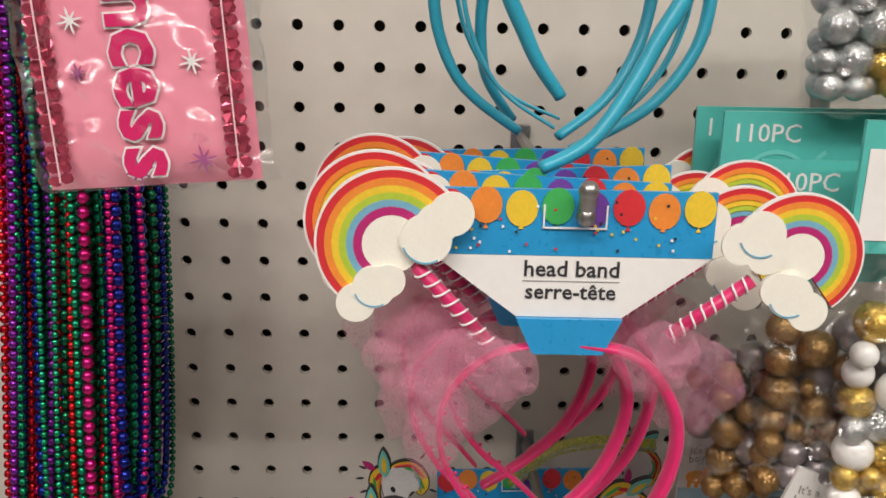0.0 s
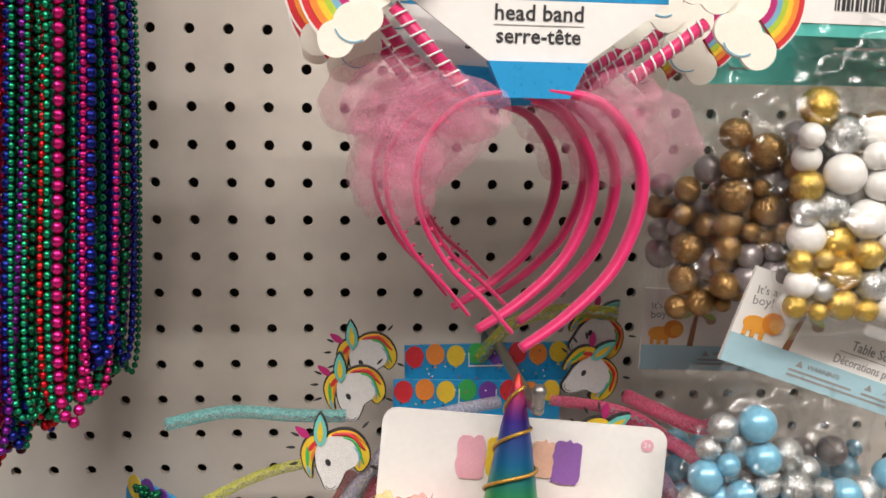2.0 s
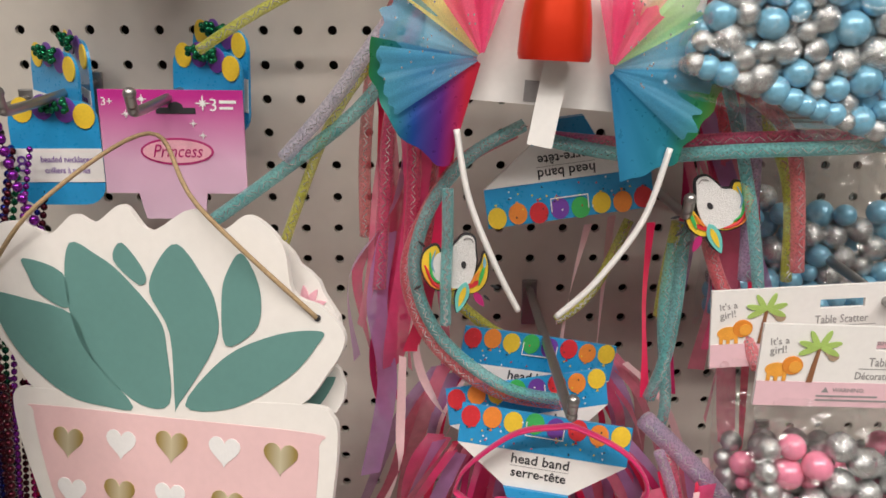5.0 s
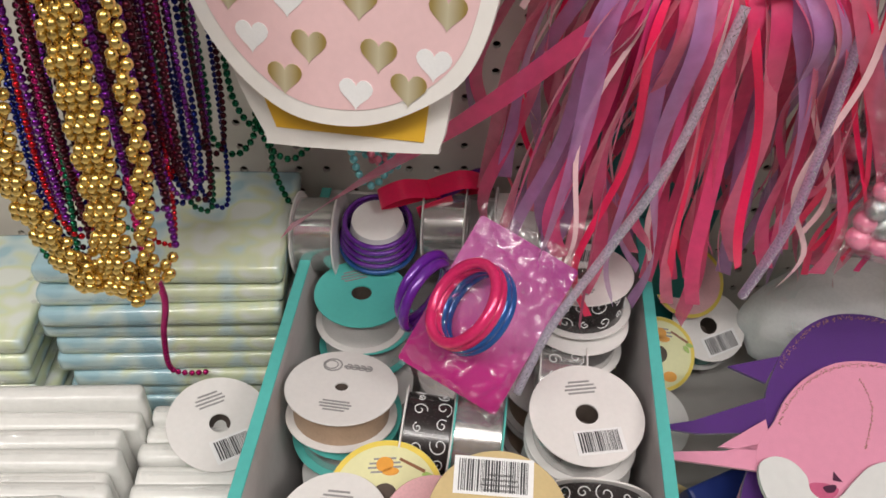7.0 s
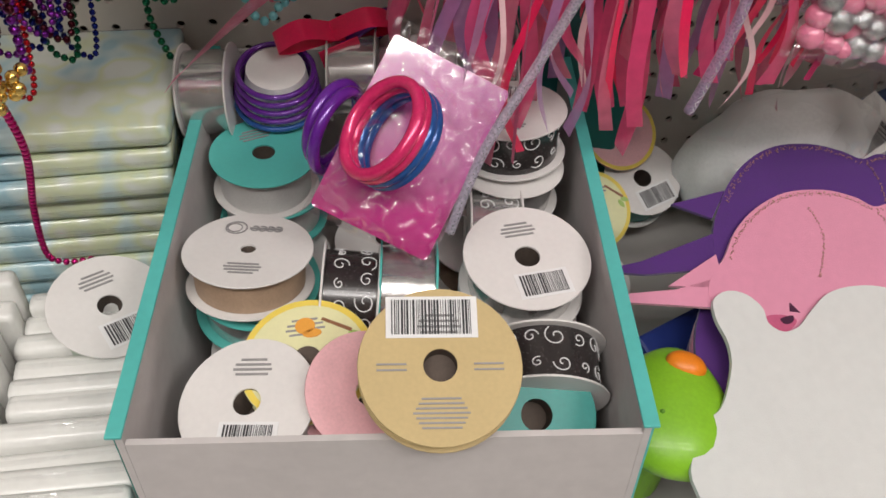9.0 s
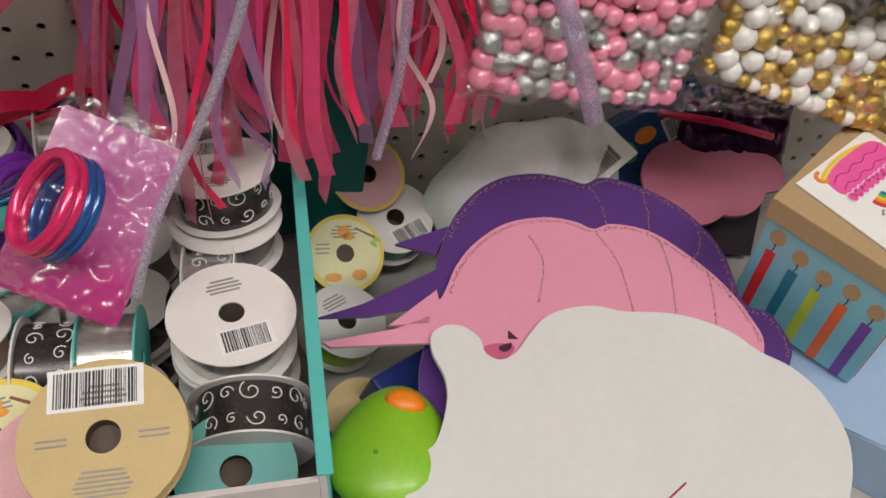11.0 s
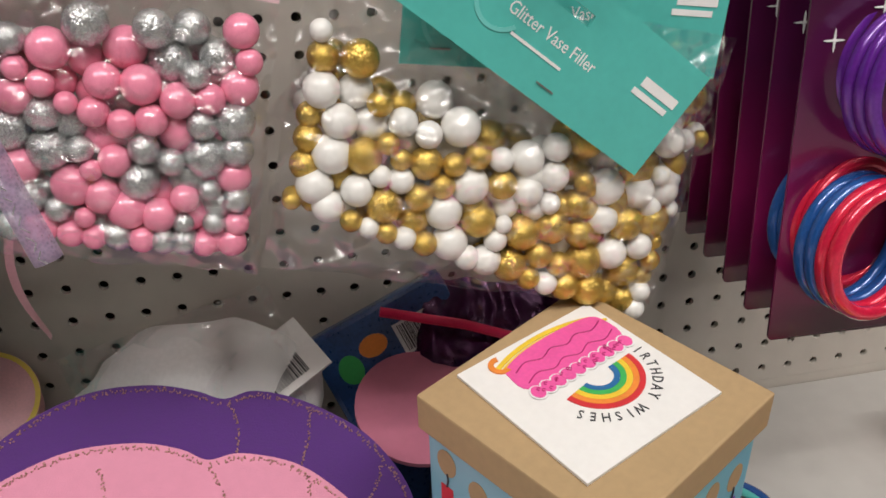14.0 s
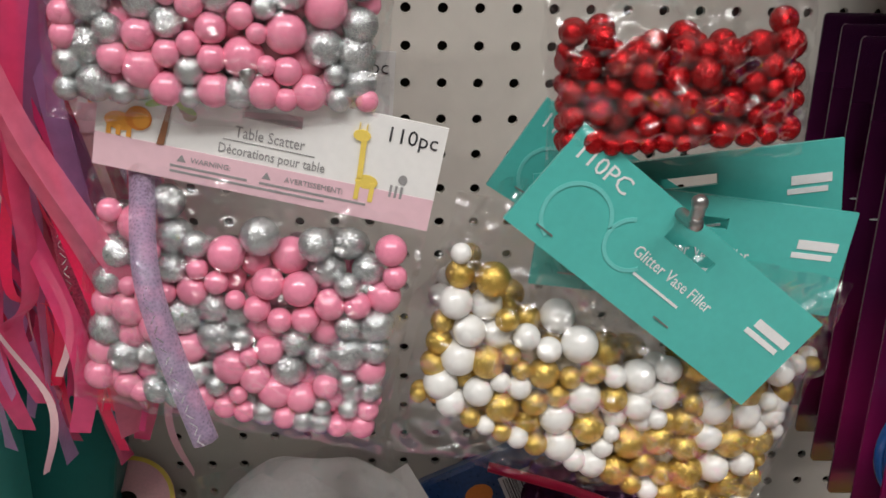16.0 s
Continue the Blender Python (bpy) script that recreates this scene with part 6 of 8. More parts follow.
for k, (col, cx) in enumerate((("aqua", 0.002), ("rose", 0.010), ("aqua", 0.016), ("dgreen", 0.006), ("aqua", -0.004), ("rose", 0.004), ("purple", 0.012))):
    w, low, yb = 0.017 - 0.0012 * k, -0.826 + 0.006 * ((k * 3) % 5), -0.105 + 0.006 * k
    words = {"aqua": "pale aqua", "rose": "rose pink", "dgreen": "dark green", "purple": "purple"}[col]
    necklace(Matrix.Identity(4), f"{words} bead bracelet in a hanging bunch", col, [([(cx - w * 0.8, yb, -0.70), (cx - w, yb, -0.775), (cx - w * 0.6, yb, low + 0.006), (cx + w * 0.2, yb, low), (cx + w, yb + 0.005, -0.79), (cx + w * 0.8, yb + 0.01, -0.70)], 0.0033)])
peg_hook(-0.1524, -0.3810, 0.2)

# ---- ribbon tray ----
CARTON = surface("grey_white_carton", (0.58, 0.55, 0.54), 0.7, vary=0.08, scale=12, bump=0.05, bump_scale=80)
TEALEDGE = surface("teal_carton", (0.10, 0.50, 0.46), 0.5, vary=0.08, scale=20)
tray = thing("display_tray", pose(0.075, -0.204, SHELF, 0, 0, -5), "teal cardboard display tray full of ribbon spools", "tray")
hw, hl, ht = 0.1435, 0.190, 0.202
part("bottom", Geo().box(-hw, hw, -hl, hl, 0.0005, 0.004), CARTON, tray)
for nm, a in (("side_panel", (-hw, -hw + 0.004, -hl, hl)), ("side_panel", (hw - 0.004, hw, -hl, hl)), ("end_panel", (-hw + 0.0042, hw - 0.0042, -hl, -hl + 0.004)), ("end_panel", (-hw + 0.0042, hw - 0.0042, hl - 0.004, hl))):
    part(nm, Geo().box(*a, 0.0042, ht if a[3] != -hl + 0.004 else ht - 0.006), CARTON, tray)
for sx in (-1, 1):
    part("edge_trim", Geo().box(sx * hw - 0.005, sx * hw + 0.0042, -hl - 0.001, hl, ht + 0.0003, ht + 0.0025, 0.0008), TEALEDGE, tray, "teal printed edge")
    part("outer_face", Geo().box(sx * (hw + 0.0004) - 0.0003, sx * (hw + 0.0004) + 0.0006 * sx + 0.0003, -hl, hl, 0.002, ht), TEALEDGE, tray, "teal printed outside")
SILVR = surface("silver_ribbon", (0.62, 0.61, 0.60), 0.18, metal=0.75, vary=0.2, scale=30)
BLACKR = surface("black_satin_ribbon", (0.03, 0.025, 0.025), 0.25, vary=0.3, scale=60, coat=0.4)
TANR = surface("tan_ribbon", (0.40, 0.28, 0.19), 0.5, vary=0.15, scale=60)
WHITER = surface("white_ribbon", (0.72, 0.71, 0.69), 0.4, vary=0.08, scale=60)
TEALS = surface("teal_spool_card", (0.10, 0.50, 0.45), 0.5, vary=0.06, scale=30)
TEALDK = surface("deep_teal_spool", (0.02, 0.28, 0.25), 0.4, vary=0.1, scale=30)
SPOOLW = surface("white_spool_card", (0.74, 0.72, 0.70), 0.5, vary=0.05, scale=25)
KRAFT = surface("kraft_card", (0.55, 0.42, 0.20), 0.6, vary=0.08, scale=40)
KRAFTB = surface("kraft_box", (0.42, 0.29, 0.15), 0.75, vary=0.10, scale=25, bump=0.12, bump_scale=300)
YELSP = surface("yellow_spool_card", (0.80, 0.62, 0.10), 0.5, vary=0.05, scale=30)
PALESP = surface("pale_lime_print", (0.76, 0.74, 0.42), 0.5, vary=0.05, scale=30)
CORE = surface("dark_core", (0.10, 0.075, 0.06), 0.8, vary=0.2, scale=60)
REDSP = surface("red_spool_card", (0.60, 0.03, 0.04), 0.45)
PINKSP = surface("pink_spool_card", (0.80, 0.45, 0.48), 0.45)


def barcode(parent, x, z, w, h, seed, m=None, y=-0.0006, plate=True):
    if plate:
        part("bar_code_label", Geo().box(x - w / 2 - 0.003, x + w / 2 + 0.003, y, y + 0.0003, z - h / 2 - 0.002, z + h / 2 + 0.002), PRINTW, parent, m=m)
    g, q, rng_ = Geo(), x - w / 2, random.Random(seed)
    while q < x + w / 2:
        wd = rng_.choice((0.0004, 0.0007, 0.0012))
        g.box(q, min(q + wd, x + w / 2), y - 0.0003, y - 0.0001, z - h / 2, z + h / 2)
        q += wd + rng_.choice((0.0005, 0.0009))
    tagged(part("bar_code", g, INK, parent, m=m), kind="stuff")


def ribbon_spool(m, label, face, wound, r=0.0415, h=0.03, hole=0.0085, low=None, prints="text", rim=None, scroll=False):
    """Two card discs on a core with ribbon wound between them; the origin is the middle of the upper disc."""
    sp = thing("ribbon_spool", m, label, "ribbon", "ribbon spools")
    for z, mt in ((0.0, face), (-h, low or face)):
        part("disc", Geo().lathe([(hole, z - 0.0014), (r, z - 0.0014), (r + 0.0003, z - 0.0007), (r, z), (hole, z), (hole, z - 0.0014)], 44), mt, sp, "round spool card")
    part("core", Geo().lathe([(hole + 0.0002, -0.0016), (hole + 0.0002, -h + 0.0002)], 24), CORE, sp)
    part("core_floor", Geo().prism(ellipse(0, 0, hole, hole, 18), -0.0002, 0.0002), CORE, sp, m=pose(0, 0, -h * 0.8, -90, 0, 0))
    part("wound_ribbon", Geo().lathe([(r * 0.86, -0.0017), (r * 0.87, -h * 0.5), (r * 0.86, -h + 0.0003)], 44), wound, sp, smooth=True)
    if rim:
        part("rim_print", Geo().lathe([(r * 0.90, 0.0003), (r * 0.995, 0.0003)], 44), rim, sp)
    if scroll:
        g = Geo()
        for k in range(28):
            a = 2 * math.pi * (k + 0.5 * (k % 2)) / 28
            pts = []
            for q in range(26):
                w = q / 25 * 7.5
                rad = 0.0058 * (1 - q / 30) * (0.75 + 0.25 * ((k * 7) % 4))
                u, v = a + (rad * math.cos(w + k)) / r, -h / 2 + (0.26 * h if k % 2 else -0.22 * h) + rad * math.sin(w + k) * 0.8
                pts.append((r * 0.876 * math.cos(u), r * 0.876 * math.sin(u), max(min(v, -0.003), -h + 0.003)))
            g.tube(pts, 0.00042, 4)
        tagged(part("scroll_print", g, PRINTW, sp), kind="stuff")
    if prints:
        g = Geo()
        for k in range(4):
            w = (0.020, 0.024, 0.022, 0.016)[k]
            g.box(-w / 2, w / 2, -0.0008, -0.0004, r * 0.42 + 0.0032 * k - 0.0007, r * 0.42 + 0.0032 * k + 0.0007)
        part("small_print", g, GREYINK, sp, m=pose(0, 0, 0, -90, 0, 0))
        if prints == "code":
            barcode(sp, 0.004, -r * 0.55, 0.030, 0.016, 5, pose(0, 0, 0, -90, 0, 0))
        if prints == "gold":
            barcode(sp, -0.004, r * 0.62, 0.044, 0.020, 9, pose(0, 0, 0, -90, 0, 0))
            g = Geo()
            for k in range(7):
                w = 0.03 - abs(k - 3) * 0.003
                g.box(-w / 2, w / 2, -0.0008, -0.0004, -r * 0.42 - 0.0026 * k - 0.0005, -r * 0.42 - 0.0026 * k + 0.0005)
            for sx in (-1, 1):
                g.box(sx * 0.026 - 0.008, sx * 0.026 + 0.008, -0.0008, -0.0004, 0.000, 0.001)
                g.box(sx * 0.026 - 0.008, sx * 0.026 + 0.008, -0.0008, -0.0004, -0.0032, -0.0022)
            part("small_print", g, GREYINK, sp, m=pose(0, 0, 0, -90, 0, 0))
        if prints == "logo":
            g = Geo()
            g.arc(0.012, -r * 0.55, 0.0065, 0.0075, 0, 359, -0.0008, -0.0004, 24).arc(0.013, -r * 0.55, 0.0045, 0.0052, 0, 359, -0.0008, -0.0004, 20)
            g.box(-0.018, 0.003, -0.0008, -0.0004, -r * 0.55 - 0.001, -r * 0.55 + 0.001)
            for k in range(4):
                g.arc(-0.016 + 0.0052 * k, -r * 0.55, 0.0024, 0.0032, 20, 300, -0.0009, -0.0004, 12)
            part("logo_print", g, GREYINK, sp, m=pose(0, 0, 0, -90, 0, 0))
        if prints == "zoo":
            q = part("zoo_print", Geo().prism(ellipse(0, 0, r * 0.88, r * 0.88, 40), -0.0005, -0.0002), PALESP, sp, m=pose(0, 0, 0.0002, -90, 0, 0))
            part("core_print", Geo().prism(ellipse(0, 0, hole, hole, 24), -0.0009, -0.0006), CORE, q)
            part("lion_print", Geo().prism(ellipse(0.0, r * 0.55, 0.0062, 0.0056, 16), -0.0010, -0.0006).prism(ellipse(0.004, r * 0.42, 0.006, 0.003, 12), -0.0010, -0.0006), LIONM, q)
            part("palm_trunk", Geo().prism([(0.010, r * 0.62), (0.028, r * 0.36), (0.0285, r * 0.42), (0.011, r * 0.66)], -0.0010, -0.0006), TRUNKP, q)
            part("palm_leaves", Geo().prism(leaf(0.026, r * 0.35, 0.034, r * 0.30, 0.004), -0.0010, -0.0006).prism(leaf(0.024, r * 0.30, 0.030, r * 0.12, 0.004), -0.0011, -0.0006), LEAFP, q)
            part("giraffe_print", Geo().prism(ellipse(-0.012, -r * 0.6, 0.008, 0.004, 14), -0.0010, -0.0006).prism(ellipse(0.012, -r * 0.56, 0.007, 0.005, 14), -0.0010, -0.0006), LIONM, q)
            part("small_print", Geo().box(-0.026, -0.014, -0.0010, -0.0006, 0.008, 0.0092).box(-0.027, -0.014, -0.0010, -0.0006, 0.004, 0.0052).box(-0.027, -0.015, -0.0010, -0.0006, 0.0, 0.0012), GREYINK, q)
    return sp


ribbon_spool(pose(-0.012, -0.129, -0.923, 2, 2, 20), "teal card ribbon spool with white ribbon", TEALS, WHITER, 0.0395, 0.032, low=SPOOLW, prints="text")
ribbon_spool(pose(-0.010, -0.127, -0.957, 0, 3, 20), "teal card ribbon spool under another", TEALS, WHITER, 0.0415, 0.03, prints="")
ribbon_spool(pose(-0.020, -0.233, -0.921, 10, -2, 172), "white card ribbon spool with tan ribbon", SPOOLW, TANR, 0.0425, 0.026, 0.005, prints="logo")
ribbon_spool(pose(-0.018, -0.233, -0.950, 8, 0, 40), "teal card ribbon spool with silver ribbon", TEALS, SILVR, 0.0425, 0.03, prints="")
ribbon_spool(pose(0.162, -0.258, -0.923, 8, 2, 8), "white card ribbon spool with clear ribbon and a bar code", SPOOLW, SILVR, 0.0425, 0.030, prints="code", low=SPOOLW)
ribbon_spool(pose(0.160, -0.256, -0.957, 3, 0, 8), "white card ribbon spool under another", SPOOLW, WHITER, 0.0425, 0.03, prints="")
ribbon_spool(pose(0.090, -0.372, -0.884, 20, 2, -4), "tan card ribbon spool with a bar code label", KRAFT, TANR, 0.0440, 0.012, 0.0092, prints="gold")
ribbon_spool(pose(0.016, -0.321, -0.933, 14, -4, 0), "yellow rimmed ribbon spool printed with zoo animals", PALESP, WHITER, 0.0410, 0.020, 0.0088, prints="zoo", rim=YELSP)
ribbon_spool(pose(0.052, -0.349, -0.933, 24, 6, 20), "pink and red ribbon spool, partly hidden", PINKSP, REDSP, 0.038, 0.022, prints="")
ribbon_spool(pose(0.151, -0.3600, -0.956, 30, 4, 0), "deep teal ribbon spool", TEALDK, BLACKR, 0.037, 0.02, 0.0098, prints="")
ribbon_spool(pose(0.166, -0.306, -0.957, -74, 0, -8), "white ribbon spool with black scroll ribbon", SPOOLW, BLACKR, 0.040, 0.036, prints="", scroll=True)
ribbon_spool(pose(0.168, -0.148, -0.884, 4, 3, 165), "white card ribbon spool with black scroll ribbon", SPOOLW, BLACKR, 0.0400, 0.034, 0.0082, prints="code", scroll=True)
ribbon_spool(pose(0.166, -0.158, -0.923, 2, 4, 30), "white card ribbon spool with clear ribbon", SPOOLW, SILVR, 0.042, 0.03, prints="")
ribbon_spool(pose(-0.020, -0.344, -0.938, 12, -8, -12), "white card ribbon spool with a bar code", SPOOLW, WHITER, 0.0415, 0.03, prints="code")
ribbon_spool(pose(-0.006, -0.325, -0.985, 5, 0, 40), "white card ribbon spool at the bottom of the tray", SPOOLW, WHITER, 0.042, 0.03, prints="")
for k, (x, y, z, ry, mt, lb, sc) in enumerate(((0.044, -0.262, -0.950, 96, BLACKR, "black scroll ribbon roll lying on its side", True), (0.082, -0.262, -0.950, 94, SILVR, "white satin ribbon roll lying on its side", False), (0.150, -0.205, -0.958, 92, SILVR, "clear scroll ribbon roll lying on its side", True), (0.060, -0.062, -0.905, 90, SILVR, "silver ribbon roll lying on its side", False), (0.122, -0.070, -0.905, 88, WHITER, "white ribbon roll lying on its side", False), (0.168, -0.072, -0.905, 90, SILVR, "silver ribbon roll lying on its side", False), (-0.05, -0.075, -0.905, 88, SILVR, "silver ribbon roll lying on its side", False))):
    ribbon_spool(pose(x + 0.018, y, z, 0, ry, -6), lb, SPOOLW if k != 1 else TEALS, mt, 0.037, 0.036, prints="", scroll=sc)
for k, (x, y) in enumerate(((-0.01, -0.16), (0.075, -0.15), (0.15, -0.16), (-0.015, -0.25), (0.07, -0.25), (0.155, -0.255), (-0.010, -0.322), (0.073, -0.330), (0.145, -0.335), (0.08, -0.075))):
    for z in (-1.040, -1.000):
        ribbon_spool(pose(x, y, z, 0, 0, 30 * k), "white card ribbon spool deep in the tray", SPOOLW, (WHITER, BLACKR, TANR)[k % 3], 0.0405, 0.032, prints="")
ribbon_spool(pose(-0.118, -0.235, -0.962, 16, 6, 32), "white card ribbon spool on white napkin packs", SPOOLW, surface("pale_green_ribbon", (0.62, 0.70, 0.60), 0.4), 0.0405, 0.03, 0.0082, prints="code")
ribbon_spool(pose(0.262, -0.093, -1.040, 38, 10, 0), "yellow rimmed ribbon spool outside the tray", PALESP, surface("olive_ribbon", (0.36, 0.32, 0.10), 0.4), 0.036, 0.03, 0.0082, prints="zoo", rim=YELSP)
ribbon_spool(pose(0.252, -0.150, -1.066, 24, 6, 30), "white card ribbon spool low beside the tray", SPOOLW, LIME, 0.036, 0.03, prints="text")
ribbon_spool(pose(0.316, -0.060, -1.035, 28, -6, 20), "white card ribbon spool with green ribbon and a bar code", SPOOLW, TEALDK, 0.036, 0.034, prints="code")
ribbon_spool(pose(0.296, -0.034, -1.000, 40, 4, 10), "yellow rimmed ribbon spool near the board", PINKSP, TANR, 0.036, 0.03, prints="", rim=YELSP)
ribbon_spool(pose(0.245, -0.26, -1.055, 20, 0, 30), "tan ribbon spool beside the tray", KRAFT, TANR, 0.03, 0.03, prints="")
ribbon_spool(pose(0.262, -0.035, -1.045, 70, 0, 0), "white card ribbon spool against the board", SPOOLW, TANR, 0.036, 0.028, prints="text")

# bangle packs -----------------------------------------------------------
BANGLE = {c: surface("bangle_" + c, k, 0.16, vary=0.2, scale=60, coat=0.6) for c, k in (("red", (0.75, 0.02, 0.07)), ("blue", (0.02, 0.10, 0.36)), ("purple", (0.14, 0.02, 0.32)), ("pink", (0.75, 0.03, 0.16)))}
for mt in BANGLE.values():
    mt.node_tree.nodes["Principled BSDF"].inputs["Metallic"].default_value = 0.25


def torus(r, q, n=40, s=10, stretch=1.0):
    return Geo().tube([(r * math.cos(2 * math.pi * k / n), 0, r * stretch * math.sin(2 * math.pi * k / n)) for k in range(n)], q, s, closed=True, up=(0, 1, 0))


GLOSSM = bpy.data.materials.new("magenta_gloss_card")
GLOSSM.use_nodes = True
nt = GLOSSM.node_tree
tc_, sx_, rp_ = nt.nodes.new("ShaderNodeTexCoord"), nt.nodes.new("ShaderNodeSeparateXYZ"), nt.nodes.new("ShaderNodeValToRGB")
nt.links.new(tc_.outputs["Generated"], sx_.inputs[0])
nt.links.new(sx_.outputs["Z"], rp_.inputs["Fac"])
nt.links.new(rp_.outputs["Color"], nt.nodes["Principled BSDF"].inputs["Base Color"])
nt.nodes["Principled BSDF"].inputs["Roughness"].default_value = 0.18
nt.nodes["Principled BSDF"].inputs["Coat Weight"].default_value = 0.5
for _ in range(2):
    rp_.color_ramp.elements.new(0.5)
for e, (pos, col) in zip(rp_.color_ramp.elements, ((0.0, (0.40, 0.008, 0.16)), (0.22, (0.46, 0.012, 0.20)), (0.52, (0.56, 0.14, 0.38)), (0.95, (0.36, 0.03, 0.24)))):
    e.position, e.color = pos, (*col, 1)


# Magenta card again, with the shade among hung packs put into its colour.
GLOSS_SHADE = GLOSSM.copy()
GLOSS_SHADE.name = "shaded_magenta_gloss_card"
for nd in GLOSS_SHADE.node_tree.nodes:
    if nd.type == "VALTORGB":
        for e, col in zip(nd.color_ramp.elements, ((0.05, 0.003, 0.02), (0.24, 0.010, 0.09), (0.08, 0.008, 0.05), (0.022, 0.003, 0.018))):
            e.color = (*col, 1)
WINEP = surface("print_wine", (0.30, 0.10, 0.18), 0.4)


def bangle_pack(m, label, w, h, sets, group="bangle packs", gloss=None, turn=0):
    bp = thing("bangle_pack", m, label, "jewellery", group)
    card = part("card", Geo().prism(rounded(-w / 2, w / 2, -h, 0, 0.003), -0.0008, 0.0008), gloss or GLOSSM, bp, "glossy magenta card")
    for x, z, r, cols, tilt in sets:
        for k, c in enumerate(cols):
            part("bangle", torus(r, 0.0040, stretch=1.12), BANGLE[c], bp, smooth=True, m=pose(x + 0.001 * k - 0.0068 * k * math.sin(radians(turn)), -0.007 - 0.024 * abs(math.sin(radians(turn))) - 0.0068 * k * math.cos(radians(turn)), z, 0, tilt, -turn))
    return bp, card


b0, r0 = Vector((0.093, -0.275, -0.903)), Vector((0.153, -0.207, -0.828))
ez = (r0 - b0).normalized()
nn = Vector((0, -0.7, 0.7))
ex = -(nn.cross(ez)).normalized()
ey = ez.cross(ex)
mm = Matrix.Identity(4)
for i_ in range(3):
    mm[i_][0], mm[i_][1], mm[i_][2], mm[i_][3] = ex[i_], ey[i_], ez[i_], (r0 - ex * 0.040)[i_]
bp, card = bangle_pack(mm, "magenta bangle pack lying on the ribbon spools", 0.080, 0.118, [(-0.008, -0.060, 0.0265, ("blue", "blue", "pink", "pink"), 12)], turn=48)
part("bag_film", pillow(0.084, 0.130, 0.030, 17.0, 0.002), BAGFILM, bp, "clear plastic bag", smooth=True, m=pose(0, -0.012, 0.008)).visible_shadow = False
part("bangle", torus(0.026, 0.004, stretch=1.0), BANGLE["purple"], bp, smooth=True, m=pose(-0.045, 0.004, -0.070, 0, 0, 70))
part("bangle", torus(0.026, 0.004, stretch=1.0), BANGLE["purple"], bp, smooth=True, m=pose(-0.050, 0.012, -0.066, 0, 0, 66))


def card_prints(card):
    """What is printed on the top of a bangle card."""
    lettering("wording", "3+", 0.012, WINEP, card, -0.038, -0.022, -0.0010)
    part("name_oval", Geo().prism(ellipse(-0.030, -0.045, 0.016, 0.008, 22), -0.0016, -0.0009), WINEP, card)
    for x, z in ((-0.035, -0.07), (-0.02, -0.085), (-0.045, -0.1)):
        part("sparkle_print", Geo().prism(ellipse(x, z, 0.006, 0.0006, 8), -0.0014, -0.0009).prism(ellipse(x, z, 0.0006, 0.006, 8), -0.0015, -0.0009), PRINTW, card)
    part("hang_slot", Geo().box(-0.012, 0.012, -0.0014, -0.0009, -0.010, -0.006), INK, card, "dark hang slot")


first = None
for k in range(7):
    m_ = pose(0.828 + 0.002 * k, -0.222 + 0.030 * k, -0.655 + 0.004 * k, 0, 0, -2)
    if first is None:
        first, card = bangle_pack(m_, "magenta card pack of coloured plastic bangles on a hook", 0.120, 0.268, [(-0.012, -0.120, 0.031, ("purple", "purple", "purple"), 0), (-0.026, -0.205, 0.031, ("blue", "blue", "red", "red"), 0)], gloss=GLOSS_SHADE, turn=-9)
        card_prints(card)
    elif k == 1:
        copy_thing(first, m_)
    else:
        if k == 2:
            deep, card = bangle_pack(m_, "magenta card pack behind others on a hook, shade put into its colour", 0.120, 0.268, [], gloss=GLOSS_SHADE)
            card_prints(card)
        else:
            copy_thing(deep, m_)
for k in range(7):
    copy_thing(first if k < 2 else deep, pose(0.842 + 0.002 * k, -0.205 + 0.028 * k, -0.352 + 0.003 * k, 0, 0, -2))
peg_hook(0.8382, -0.6604, 0.24)
peg_hook(0.8382, -0.3556, 0.22)

# coil of hair ties and a red bow in the tray ------------------------------
coil = thing("hair_tie_coil", pose(0.0, -0.078, -0.915, 12, 0, 10), "stack of blue and purple hair ties in the tray", "hair ties")
for k in range(5):
    part("hair_tie", torus(0.032 - 0.001 * k, 0.0022), BANGLE["blue" if k == 0 else "purple"], coil, smooth=True, m=pose(0.0, 0.0, 0.004 + 0.0075 * k, 90, 0, 0))
part("card_core", Geo().lathe([(0.0, 0.036), (0.022, 0.036), (0.028, 0.0), (0.0, 0.0)], 28), WHITE, coil)
bow = thing("hair_bow", pose(0.045, -0.062, -0.865, 10, 0, 15), "red hair bow with purple bangles in a bag", "hair bow")
part("loop", Geo().strip(smooth_path([(0, 0, 0), (-0.025, -0.008, 0.014), (-0.045, -0.006, 0.004), (-0.03, 0.002, -0.006), (0, 0, 0)], 8), 0.018, (0, 1, 0.3)), ORG["red"], bow, smooth=True)
part("loop", Geo().strip(smooth_path([(0, 0, 0), (0.025, -0.008, 0.014), (0.045, -0.006, 0.004), (0.03, 0.002, -0.006), (0, 0, 0)], 8), 0.018, (0, 1, 0.3)), ORG["red"], bow, smooth=True)
part("tag", Geo().box(-0.016, 0.016, -0.012, -0.011, -0.028, -0.004), ORG["red"], bow, m=pose(0, 0, 0, 0, -15, 0))
part("small_print", Geo().box(-0.010, 0.010, -0.0128, -0.0121, -0.014, -0.012).box(-0.008, 0.008, -0.0128, -0.0121, -0.019, -0.0175), PINKP, bow, m=pose(0, 0, 0, 0, -15, 0))
